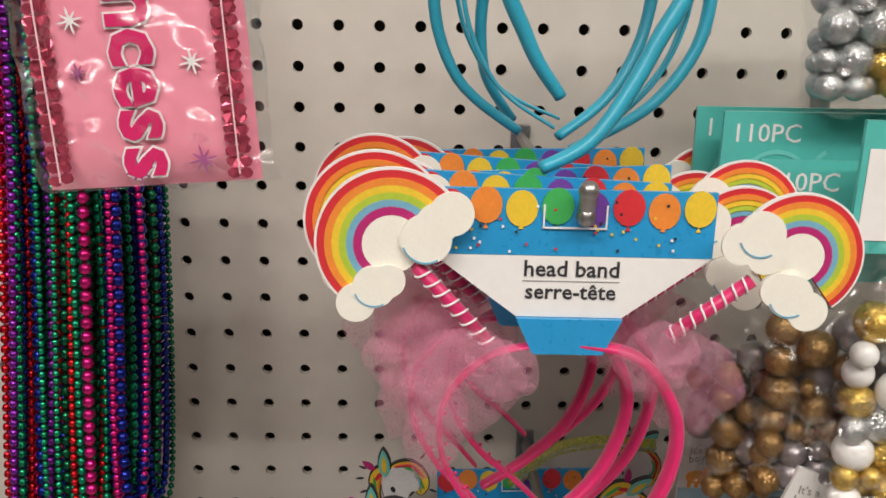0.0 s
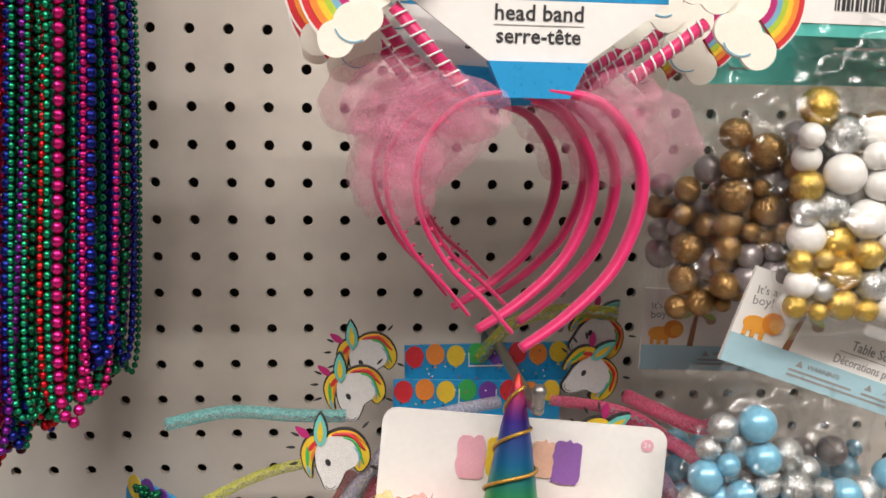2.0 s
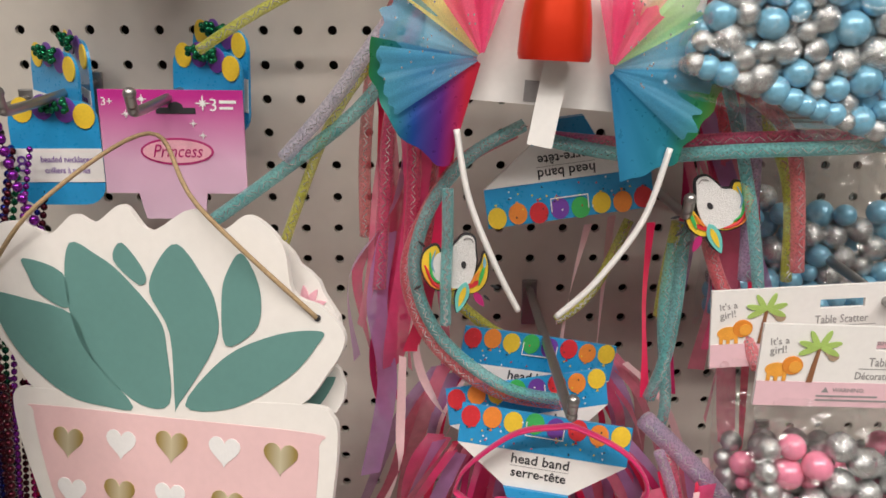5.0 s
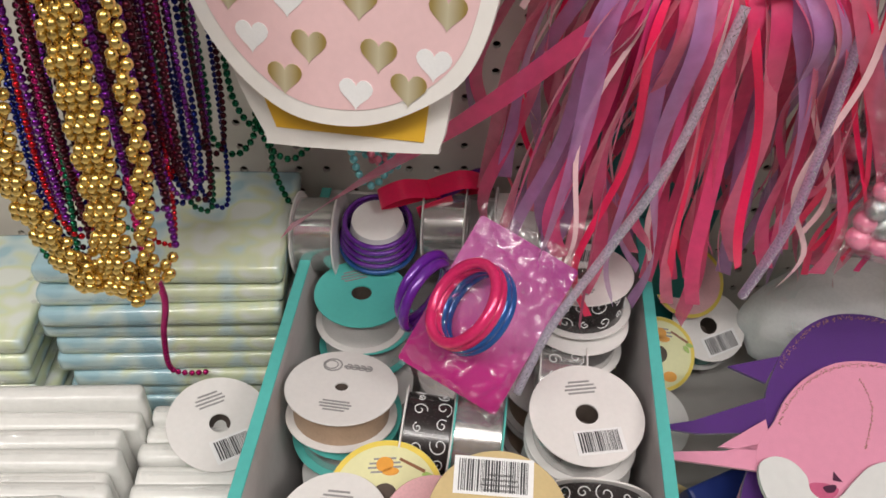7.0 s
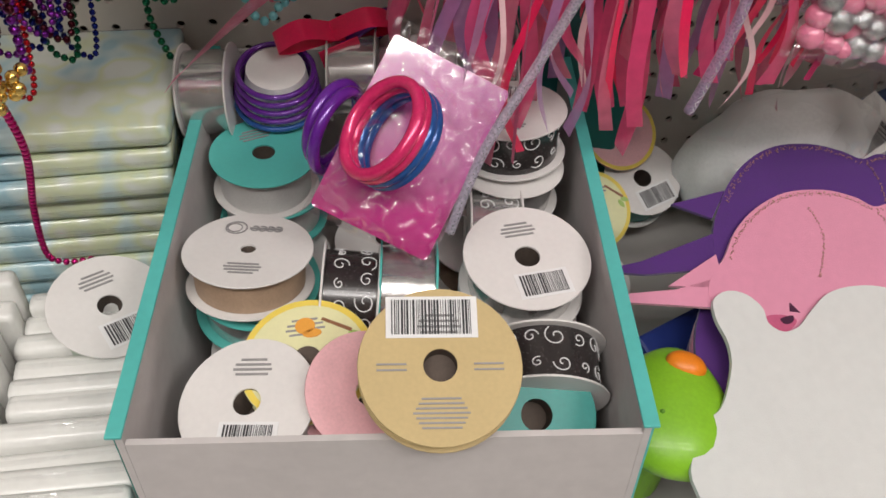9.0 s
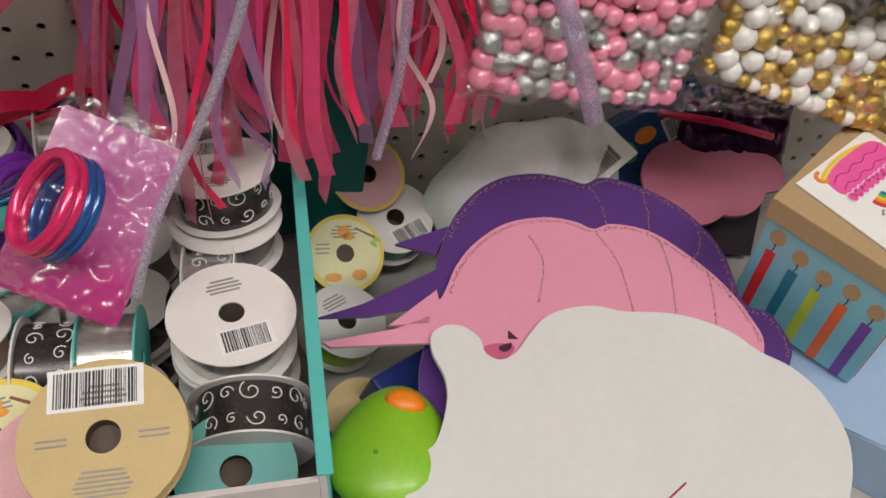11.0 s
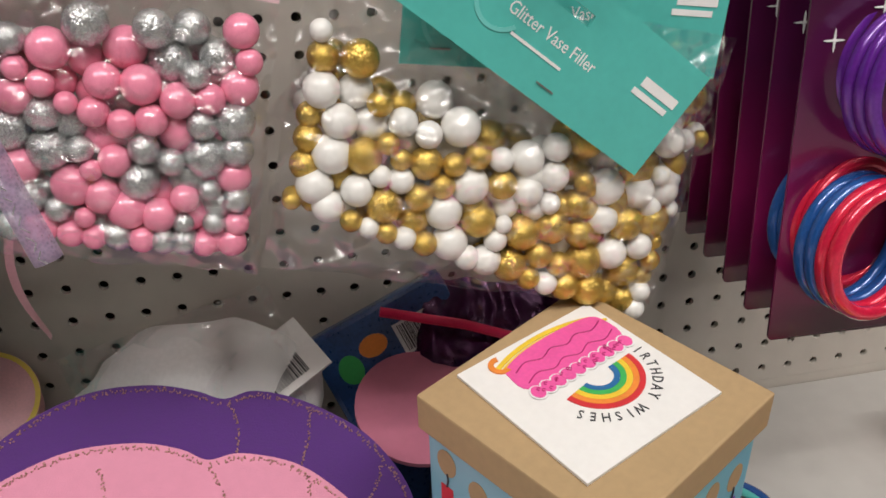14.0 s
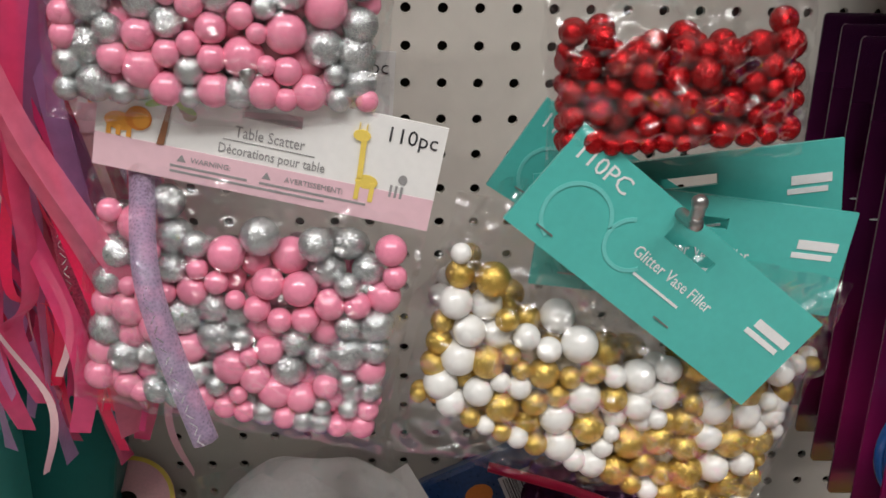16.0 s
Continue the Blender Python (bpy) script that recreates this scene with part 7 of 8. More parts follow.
for k in range(2):
    part("bangle", torus(0.028, 0.0035), BANGLE["purple"], bow, smooth=True, m=pose(0.028, 0.01 + 0.008 * k, -0.022, 30, 0, 20))
tub = thing("teal_tub", pose(0.245, -0.030, -0.93, 0, 8, 0), "dark teal gift bag standing behind the ribbons", "gift bag")
part("bag", Geo().box(-0.075, 0.055, -0.018, 0.022, -0.12, 0.115, 0.004), surface("dark_teal_paper", (0.015, 0.16, 0.15), 0.45, vary=0.1, scale=20), tub)
part("handle", Geo().tube(smooth_path([(-0.03, -0.02, 0.10), (-0.02, -0.022, 0.128), (0.01, -0.022, 0.128), (0.02, -0.02, 0.10)], 6), 0.0015, 6), WINE, tub, smooth=True)

# ---- napkin packs ----
NAPG = surface("pale_green_napkin", (0.55, 0.64, 0.60), 0.22, vary=0.10, scale=26, coat=0.8, bump=0.35, bump_scale=45)
nt = NAPG.node_tree
tc_, nz_, rp_ = nt.nodes.new("ShaderNodeTexCoord"), nt.nodes.new("ShaderNodeTexNoise"), nt.nodes.new("ShaderNodeValToRGB")
nz_.inputs["Scale"].default_value, nz_.inputs["Detail"].default_value = 32, 1
nt.links.new(tc_.outputs["Object"], nz_.inputs["Vector"])
nt.links.new(nz_.outputs["Fac"], rp_.inputs["Fac"])
nt.links.new(rp_.outputs["Color"], nt.nodes["Principled BSDF"].inputs["Base Color"])
for _ in range(2):
    rp_.color_ramp.elements.new(0.5)
for e, (pos, col) in zip(rp_.color_ramp.elements, ((0.36, (0.36, 0.55, 0.62)), (0.47, (0.56, 0.68, 0.66)), (0.56, (0.64, 0.70, 0.46)), (0.66, (0.70, 0.74, 0.68)))):
    e.position, e.color = pos, (*col, 1)
NAPW = surface("white_napkin", (0.76, 0.76, 0.73), 0.35, vary=0.07, scale=22, coat=0.5, bump=0.25, bump_scale=60)


def soft_pack(w, d, h, seed, sag=0.003):
    g = Geo()
    g.box(-w / 2, w / 2, -d / 2, d / 2, 0.0004, h - 0.0004, min(0.005, h * 0.42))
    out = Geo()
    out.f = g.f
    out.v = [(x + 0.0025 * noise.noise(Vector((y * 30 + seed, z * 40, 1))), y + 0.002 * noise.noise(Vector((x * 25 + seed, z * 60, 2))), z + sag * noise.noise(Vector((x * 14 + seed, y * 14, 3))) * (z / h)) for x, y, z in g.v]
    return out


def pack_stack(x, y, w, d, count, h, mat_, label, seed, z=SHELF):
    rng_ = random.Random(seed)
    for k in range(count):
        np_ = thing("napkin_pack", pose(x + rng_.uniform(-0.007, 0.007), y + rng_.uniform(-0.005, 0.005), z + k * h, 0, 0, rng_.uniform(-2, 2)), label, "napkins", "napkin packs")
        part("napkin_block", soft_pack(w, d, h * 0.93, seed + k), mat_, np_, smooth=True)
        part("wrapper_seam", Geo().box(-w / 2 - 0.003, w / 2 + 0.003, -d / 2 - 0.004, -d / 2 - 0.001, h * 0.42, h * 0.47), BAGFILM, np_, "clear wrapper weld").visible_shadow = False


pack_stack(-0.180, -0.072, 0.205, 0.135, 11, 0.0205, NAPG, "pale green and blue wrapped napkin pack in a stack", 3)
pack_stack(-0.402, -0.085, 0.20, 0.14, 8, 0.0205, NAPG, "pale green and blue wrapped napkin pack in a stack", 14)


def pack_file(x, w, y0, y1, t, h, label, seed):
    """Packs that stand on edge, filed one behind another."""
    rng_, y = random.Random(seed), y0
    while y > y1:
        th = t * rng_.uniform(0.85, 1.15)
        hh = h * rng_.uniform(0.96, 1.03)
        np_ = thing("napkin_pack", pose(x + rng_.uniform(-0.005, 0.005), y - th / 2, SHELF, rng_.uniform(-2, 2), 0, rng_.uniform(-1.2, 1.2)), label, "napkins", "napkin packs")
        part("napkin_block", soft_pack(w, th * 0.94, hh, seed + y * 100, 0.004), NAPW, np_, smooth=True)
        part("wrapper_seam", Geo().box(-w * 0.46, w * 0.46, -0.0006, 0.0006, hh, hh + 0.004), BAGFILM, np_, "clear wrapper weld").visible_shadow = False
        y -= th


pack_file(-0.2875, 0.203, -0.205, -0.40, 0.018, 0.157, "white wrapped napkin pack standing on edge in a row", 25)
pack_file(-0.133, 0.096, -0.205, -0.40, 0.018, 0.140, "narrow white wrapped napkin pack standing on edge", 36)
nap = thing("napkin_pack", pose(-0.262, -0.37, SHELF + 0.1585, 4, 0, 3), "white napkin pack printed with a yellow and green motif", "napkins", "napkin packs")
part("napkin_block", soft_pack(0.12, 0.10, 0.022, 71), NAPW, nap, smooth=True)
part("motif", Geo().prism(ellipse(0.02, 0.0, 0.014, 0.01, 18), -0.001, 0.0), YELLOW, nap, m=pose(0, 0, 0.0245, -90, 0, 0))

# ---- flat felt-covered boards: purple, pink and white ----
FELTV = surface("purple_felt", (0.075, 0.016, 0.17), 0.85, vary=0.10, scale=18, bump=0.2, bump_scale=900, sheen=0.3)
FELTP = surface("pink_felt", (0.68, 0.27, 0.39), 0.85, vary=0.05, scale=18, bump=0.2, bump_scale=900, sheen=0.3)
FELTW = surface("white_felt", (0.64, 0.645, 0.63), 0.9, vary=0.05, scale=14, bump=0.2, bump_scale=900, sheen=0.2)
GLITG = surface("copper_glitter", (0.50, 0.28, 0.22), 0.4, metal=0.4, vary=0.6, scale=900, speck=0.8, speck_scale=1500)


def on_board(x, y):
    """World x and y on the slanting pile, as the board's own flat coordinates."""
    d = Vector((x - 0.42, y + 0.30, -0.1056 * (x - 0.42) + 0.3082 * (y + 0.30)))
    return (d.dot(PILE_X), d.dot(PILE_Z))


PILE_X = Vector((1, 0, -0.1056)).normalized()
PILE_N = Vector((0.1056, -0.3082, 1)).normalized()
PILE_Z = PILE_N.cross(PILE_X)


def board_pose(lift):
    return axes((0.42, -0.30, -0.9952 + lift), PILE_X, PILE_Z)


def felt_board(lift, outline, material, label, horns=()):
    """A flat felt shape in the pile, drawn in world x and y, with pointed spikes."""
    bd = thing("felt_board", board_pose(lift), label, "party board", "felt boards in a pile")
    o = soft_outline([on_board(*p) for p in outline], 5)
    body = part("board", Geo().prism(o, -0.002, 0.002), material, bd)
    for h in horns:
        part("horn", Geo().prism([on_board(*p) for p in h], -0.0017, 0.0013), material, bd, "pointed horn")
    return bd, body, o


def glitter(o, parent, inset, width=0.0009, name="glitter_line"):
    """A worn band of copper glitter along an outline."""
    g, rng_ = Geo(), random.Random(len(o))
    for k in range(len(o) - 1):
        a, b = Vector(o[k]), Vector(o[k + 1])
        d = (b - a).normalized() if (b - a).length > 1e-6 else Vector((1, 0))
        nrm = Vector((-d.y, d.x))
        for _ in range(max(2, int((b - a).length / 0.0009))):
            p = a + (b - a) * rng_.random() + nrm * (inset + rng_.gauss(0, width))
            g.prism(ellipse(p.x, p.y, 0.00055, 0.00045, 5, rng_.uniform(0, 90)), -0.0027, -0.0021)
    return tagged(part(name, g, GLITG, parent, "line of copper glitter"), kind="stuff")


for k, lift in enumerate((-0.022, -0.040, -0.058, -0.074)):
    felt_board(lift, lobes([(0.43, -0.26, 0.11), (0.47, -0.30, 0.10), (0.38, -0.31, 0.10)], 30, (0.43, -0.28)), (FELTV, FELTP)[k % 2], "felt board lower in the pile")
PURPLE_TOP = [(0.330, -0.180), (0.357, -0.149), (0.388, -0.132), (0.421, -0.129), (0.446, -0.135), (0.462, -0.142), (0.480, -0.137), (0.507, -0.146), (0.536, -0.167), (0.553, -0.192), (0.561, -0.220), (0.559, -0.262), (0.577, -0.274), (0.583, -0.300), (0.573, -0.318)]
pur, pb, po = felt_board(-0.010, PURPLE_TOP + [(0.53, -0.36), (0.40, -0.37), (0.32, -0.31), (0.312, -0.225)], FELTV, "purple felt board with copper glitter lines", [[(0.335, -0.172), (0.289, -0.184), (0.318, -0.196)], [(0.325, -0.205), (0.253, -0.231), (0.219, -0.238), (0.255, -0.241), (0.33, -0.235)]])
PINK_TOP = [(0.316, -0.232), (0.330, -0.212), (0.350, -0.194), (0.380, -0.179), (0.414, -0.176), (0.438, -0.182), (0.452, -0.190), (0.470, -0.187), (0.499, -0.196), (0.521, -0.216), (0.543, -0.246), (0.555, -0.278), (0.553, -0.309)]
pnk, kb, ko = felt_board(-0.004, PINK_TOP + [(0.50, -0.36), (0.36, -0.36), (0.305, -0.30), (0.296, -0.268), (0.300, -0.250)], FELTP, "pink felt board with copper glitter ribs", [[(0.31, -0.230), (0.268, -0.254), (0.310, -0.256)], [(0.312, -0.247), (0.272, -0.257), (0.219, -0.2610), (0.224, -0.2655), (0.262, -0.268), (0.312, -0.272)]])
glitter(po[:5 * 14], pb, -0.004)
glitter(ko[:5 * 12], kb, -0.0035)
for host, top, runs in ((kb, ko, (((0.452, -0.193), (0.462, -0.225), (0.457, -0.275)), ((0.505, -0.203), (0.503, -0.235), (0.490, -0.280)), ((0.535, -0.238), (0.530, -0.262), (0.52, -0.29)), ((0.395, -0.19), (0.40, -0.215), (0.385, -0.25)))), (pb, po, (((0.464, -0.145), (0.469, -0.162), (0.467, -0.186)), ((0.511, -0.150), (0.508, -0.175), (0.500, -0.195)), ((0.547, -0.195), (0.540, -0.212), (0.526, -0.225))))):
    for run in runs:
        glitter([on_board(q.x, q.y) for q in smooth_path([(*q, 0) for q in run], 7)], host, 0.0, 0.0005, "glitter_rib")
wht, wb, wo = felt_board(0.001, [(0.2965, -0.268), (0.309, -0.262), (0.322, -0.265), (0.331, -0.275), (0.332, -0.286), (0.341, -0.2925), (0.354, -0.289), (0.368, -0.277), (0.384, -0.265), (0.404, -0.2595), (0.427, -0.2595), (0.449, -0.2665), (0.480, -0.271), (0.506, -0.279), (0.530, -0.293), (0.547, -0.311), (0.567, -0.326), (0.582, -0.348), (0.587, -0.376), (0.582, -0.398), (0.566, -0.423), (0.53, -0.46), (0.40, -0.475), (0.28, -0.45), (0.250, -0.395), (0.254, -0.371), (0.265, -0.353), (0.281, -0.343), (0.295, -0.318), (0.298, -0.300), (0.294, -0.282)], FELTW, "white felt board on top of the pile")
DARKF = surface("dark_felt", (0.06, 0.012, 0.04), 0.9)
part("mouth", Geo().prism(soft_outline([on_board(*q) for q in ((0.333, -0.279), (0.345, -0.277), (0.356, -0.281), (0.348, -0.289), (0.339, -0.290))], 4), -0.0026, -0.0021), surface("rose_felt", (0.50, 0.10, 0.20), 0.9), kb, "rose mouth patch")
part("mouth_hole", Geo().prism(soft_outline([on_board(*q) for q in ((0.344, -0.280), (0.354, -0.278), (0.352, -0.283), (0.346, -0.284))], 4), -0.0031, -0.0027), DARKF, kb)
part("eye_hole", Geo().prism([on_board(0.355, -0.268), on_board(0.353, -0.2745), on_board(0.3605, -0.2755)], -0.0027, -0.0021), DARKF, kb)
part("red_stitch", Geo().tube([(*[on_board(0.430, -0.404)[0]], -0.0024, on_board(0.430, -0.404)[1]), (*[on_board(0.446, -0.396)[0]], -0.0024, on_board(0.446, -0.396)[1])], 0.0008, 5), WINE, wb)
pd = thing("pink_board", pose(0.617, -0.108, -1.014, -66, 6, -8), "dusky pink rounded felt board behind the pile", "party board")
part("board", Geo().prism(lobes([(-0.03, 0.0, 0.045), (0.01, 0.005, 0.04), (0.05, 0.012, 0.022)], 60, (0, 0)), -0.002, 0.002), surface("dusky_pink_felt", (0.50, 0.16, 0.24), 0.85, vary=0.08, scale=18), pd)

# avocado toy ------------------------------------------------------------
AVO = surface("avocado_green", (0.24, 0.52, 0.02), 0.42, vary=0.12, scale=40, coat=0.15)
av = thing("avocado_toy", pose(0.254, -0.331, -1.008, 0, 10, -22), "bright green avocado toy with an orange pit", "toy")
g = Geo().ball((0, 0, 0), 1.0, 30, 18)
g.v = [(x * (0.043 - 0.010 * y), y * 0.052, z * 0.024) for x, y, z in g.v]
part("body", g, AVO, av, smooth=True)
g = Geo().ball((0, 0, 0), 1.0, 20, 12)
g.v = [(x * 0.0145 + 0.001, y * 0.0105 + 0.026, z * 0.008 + 0.019) for x, y, z in g.v]
part("pit", g, surface("avocado_pit", (0.80, 0.22, 0.01), 0.4), av, "glossy orange pit", smooth=True)
part("eye", Geo().ball((0.023, -0.006, 0.015), 0.0022, 8, 6), INK, av, smooth=True)
part("eye", Geo().ball((-0.012, -0.020, 0.021), 0.0018, 8, 6), surface("avocado_dimple", (0.12, 0.30, 0.02), 0.5), av, smooth=True)
part("foot", Geo().lathe([(0.016, -0.022), (0.022, -0.085), (0.0, -0.085)], 18), AVO, av)
pk = thing("navy_pack", pose(0.292, -0.262, -1.045, 22, 6, 28), "navy blue packet with pink print beside the tray", "packet")
part("packet", Geo().box(-0.035, 0.035, -0.03, 0.03, -0.060, 0.012, 0.003), surface("navy_print", (0.015, 0.03, 0.16), 0.35, vary=0.1), pk)
part("print", Geo().prism([(-0.02, -0.02), (0.016, -0.004), (0.022, 0.008), (-0.016, -0.008)], -0.0006, 0.0), PINKP, pk, m=pose(0, 0, 0.0124, -90, 0, 0))

# ---- white stuffing pack with a tag ----
STUFF = surface("white_fibre", (0.84, 0.84, 0.83), 0.9, vary=0.08, scale=40, bump=0.35, bump_scale=160, sheen=0.4)
sf = thing("fibre_pack", pose(0.430, -0.070, -0.996, 0, -18, -8), "clear bag of white fibre filling with a bar code tag", "packet")
g = Geo().ball((0, 0, 0), 1.0, 40, 24)
g.v = [(x * (0.092 + 0.012 * noise.noise(Vector((x * 2, y * 2, z * 2)))), y * 0.046 * (1 + 0.15 * noise.noise(Vector((x * 3, y * 3, z * 3 + 5)))), z * (0.068 + 0.012 * noise.noise(Vector((x * 3 + 9, y, z * 3)))) - 0.02) for x, y, z in g.v]
part("filling", g, STUFF, sf, smooth=True)
part("bag_film", pillow(0.15, 0.115, 0.10, 77, 0.004), BAGFILM, sf, "clear plastic bag", smooth=True, m=pose(0.01, 0, 0.055)).visible_shadow = False
tg = thing("price_tag", axes((0.4960, -0.0900, -0.9720), (0.0478, 0.0156, 0.0241), (-0.0161, 0.0468, 0.02)), "white card tag with a bar code on a bag", "tag")
part("card", Geo().box(-0.036, 0.028, -0.0008, 0.0008, -0.024, 0.024), WHITE, tg)
barcode(tg, -0.006, -0.006, 0.040, 0.024, 31, y=-0.0012, plate=False)
p1 = thing("party_bag_pack", pose(0.588, -0.052, -1.012, -22, -24, 2), "blue and orange printed party bag pack leaning on the board", "packet")
part("packet", Geo().box(-0.055, 0.055, -0.012, 0.012, -0.10, 0.055, 0.004), surface("navy_pack_print", (0.02, 0.07, 0.22), 0.3, vary=0.4, scale=40, coat=0.4), p1)
part("print", Geo().prism(ellipse(-0.012, 0.030, 0.011, 0.008, 16), -0.0128, -0.0121), ORANGE, p1)
part("print", Geo().prism(ellipse(-0.034, 0.022, 0.009, 0.011, 16), -0.0128, -0.0121), GREEN, p1)
barcode(p1, 0.022, 0.024, 0.026, 0.020, 41, y=-0.0128)
p2 = thing("foil_pack", pose(0.655, -0.060, -0.990, -25, 10, -6), "crumpled purple foil pack with a bar code", "packet")
part("packet", pillow(0.12, 0.10, 0.03, 91, 0.004), surface("purple_foil", (0.05, 0.005, 0.045), 0.2, metal=0.5, vary=0.5, scale=70), p2, smooth=True, m=pose(0, 0, 0.04))
part("tie", Geo().tube([(-0.09, -0.018, 0.012), (-0.03, -0.022, 0.008), (0.03, -0.02, -0.002)], 0.004, 6), ORG["red"], p2, smooth=True)
part("stand", Geo().box(-0.04, 0.04, -0.01, 0.02, -0.125, -0.055), surface("dark_card", (0.03, 0.02, 0.03), 0.7), p2)

# ---- gift box ----
BOXB = surface("box_pale_blue", (0.20, 0.50, 0.60), 0.35, vary=0.04, scale=20, coat=0.2)
ex, ey = Vector((0.853, 0.50, 0.124)).normalized(), Vector((-0.47, 0.873, 0.137))
ez = ex.cross(ey).normalized()
ey = ez.cross(ex)
gm = Matrix.Identity(4)
for i_ in range(3):
    gm[i_][0], gm[i_][1], gm[i_][2], gm[i_][3] = ex[i_], ey[i_], ez[i_], (0.642, -0.276, -0.903)[i_]
gift = thing("gift_box", gm, "square kraft-lidded gift box printed with birthday candles", "box")
q = 0.0605
lid = part("lid", Geo().box(-q, q, -q, q, -0.022, 0.0, 0.0014), KRAFTB, gift, "plain kraft lid")
b = q - 0.0035
box = part("body", Geo().box(-b, b, -b, b, -0.136, -0.0215, 0.0012), BOXB, gift, "pale blue body with candles")
for face, turn in ((0, 0), (1, -90)):
    fm = pose(0, 0, 0, 0, 0, turn)
    for k, col in enumerate((RED, surface("print_petrol", (0.02, 0.20, 0.30), 0.4), LIME, surface("print_coral", (0.75, 0.14, 0.03), 0.4), PURPLE)):
        x = -0.044 + 0.0218 * k
        zt = (-0.054, -0.060, -0.064, -0.060, -0.064)[k]
        cd = part("candle_print", Geo().box(x - 0.0042, x + 0.0042, -b - 0.0006, -b - 0.0001, -0.1355, zt), col, box, m=fm)
        part("wick", Geo().tube([(x, -b - 0.0005, zt), (x + 0.001, -b - 0.0005, zt + 0.005), (x + 0.0004, -b - 0.0005, zt + 0.0095)], 0.0005, 5), INK, cd)
        part("flame_print", Geo().prism(ellipse(x, zt + 0.0165, 0.0066, 0.0088, 20), -b - 0.0003, -b - 0.0001), KRAFTB, cd)
cm = pose(0.0015, 0.006, 0.0012, -90, 0, -6)
card = part("sticker", Geo().box(-0.0405, 0.0405, -0.0008, 0.0008, -0.0405, 0.0405), WHITE, gift, "white card with a cake and a rainbow", m=cm @ Matrix.Diagonal((1.1, 1, 1.1, 1)))
CAKE = surface("cake_pink", (0.80, 0.10, 0.36), 0.45)
cake = part("cake_print", Geo().prism(soft_outline([(-0.021, 0.012), (0.009, 0.008), (0.034, 0.011), (0.037, 0.026), (0.030, 0.033), (0.0, 0.034), (-0.020, 0.030), (-0.024, 0.024)], 4), -0.0014, -0.0009), CAKE, card)
for z in (0.017, 0.0255):
    part("icing_line", Geo().tube(smooth_path([(-0.020 + 0.0078 * k, -0.0016, z + (0.0014 if k % 2 else -0.0014)) for k in range(8)], 4), 0.00035, 4), MAGENTA, cake)
g, h2 = Geo(), Geo()
for k in range(10):
    x = -0.021 + 0.0060 * k
    g.prism(ellipse(x, 0.0085, 0.0040, 0.0046, 12), -0.0018 - 0.0001 * (k % 2), -0.0015)
    h2.prism(ellipse(x, 0.0085, 0.0032, 0.0038, 12), -0.0022 - 0.0001 * (k % 2), -0.0019)
part("icing_edge", g, PRINTW, cake)
part("icing_edge", h2, CAKE, cake)
g, rng_ = Geo(), random.Random(6)
for k in range(26):
    x, z = rng_.uniform(-0.020, 0.033), rng_.uniform(0.0055, 0.0115)
    g.arc(x, z, 0.0006, 0.0010, 0, 250, -0.0026, -0.0023, 6)
tagged(part("icing_dots", g, MAGENTA, cake), kind="stuff")
part("plate_print", Geo().arc(0.004, -0.040, 0.0755, 0.0780, 68, 112, -0.0013, -0.0009), YELLOW, card)
part("plate_edge", Geo().arc(0.004, -0.040, 0.0735, 0.0750, 62, 112, -0.0013, -0.0009), YELLOW, card)
part("plate_edge", Geo().arc(-0.022, 0.0325, 0.0030, 0.0056, 70, 290, -0.0016, -0.0009), ORANGE, card)
for k, col in enumerate((RED, ORANGE, YELLOW, GREEN, surface("print_royal", (0.02, 0.14, 0.36), 0.45))):
    part("rainbow_print", Geo().arc(0.007, 0.001, 0.0215 - 0.0028 * (k + 1), 0.0215 - 0.0028 * k - 0.0001, -172, 2, -0.0014, -0.0009), col, card)
for k, ch in enumerate("BIRTHDAY WISHES"):
    a = 12 - 11.6 * k
    lettering("letter", ch, 0.0072, INK, card, 0.007 + 0.0262 * math.cos(radians(a)), 0.001 + 0.0262 * math.sin(radians(a)), -0.0011, a - 90, squeeze=0.8)

# what the box and the boards rest on -------------------------------------
PALEB = surface("pale_blue_paper", (0.34, 0.48, 0.68), 0.6, vary=0.05, scale=14)
pp = thing("paper_pack", pose(0.648, -0.292, SHELF, 0, 0, 38), "thick pack of pale blue tissue paper under a box", "paper")
part("sheet_block", Geo().box(-0.080, 0.080, -0.082, 0.082, 0.0004, 0.058, 0.002), PALEB, pp)
part("top_sheet", Geo().box(-0.082, 0.084, -0.084, 0.080, 0.0584, 0.0592), PALEB, pp, m=pose(0, 0, 0, 0, 0, 3))
RB = [surface("pillow_" + n_, c, 0.4, vary=0.07, scale=20, coat=0.25, bump=0.1, bump_scale=40) for n_, c in (("blue", (0.015, 0.05, 0.24)), ("green", (0.24, 0.46, 0.02)), ("yellow", (0.80, 0.55, 0.01)), ("pink", (0.72, 0.03, 0.14)), ("red", (0.55, 0.008, 0.015)))]
rp = thing("rainbow_pillow", pose(0.778, -0.209, SHELF, 0, 0, -15.6), "glossy striped rainbow pouch lying on the shelf", "pouch")
edges = (0.0, 0.07, 0.103, 0.14, 0.172, 0.206)
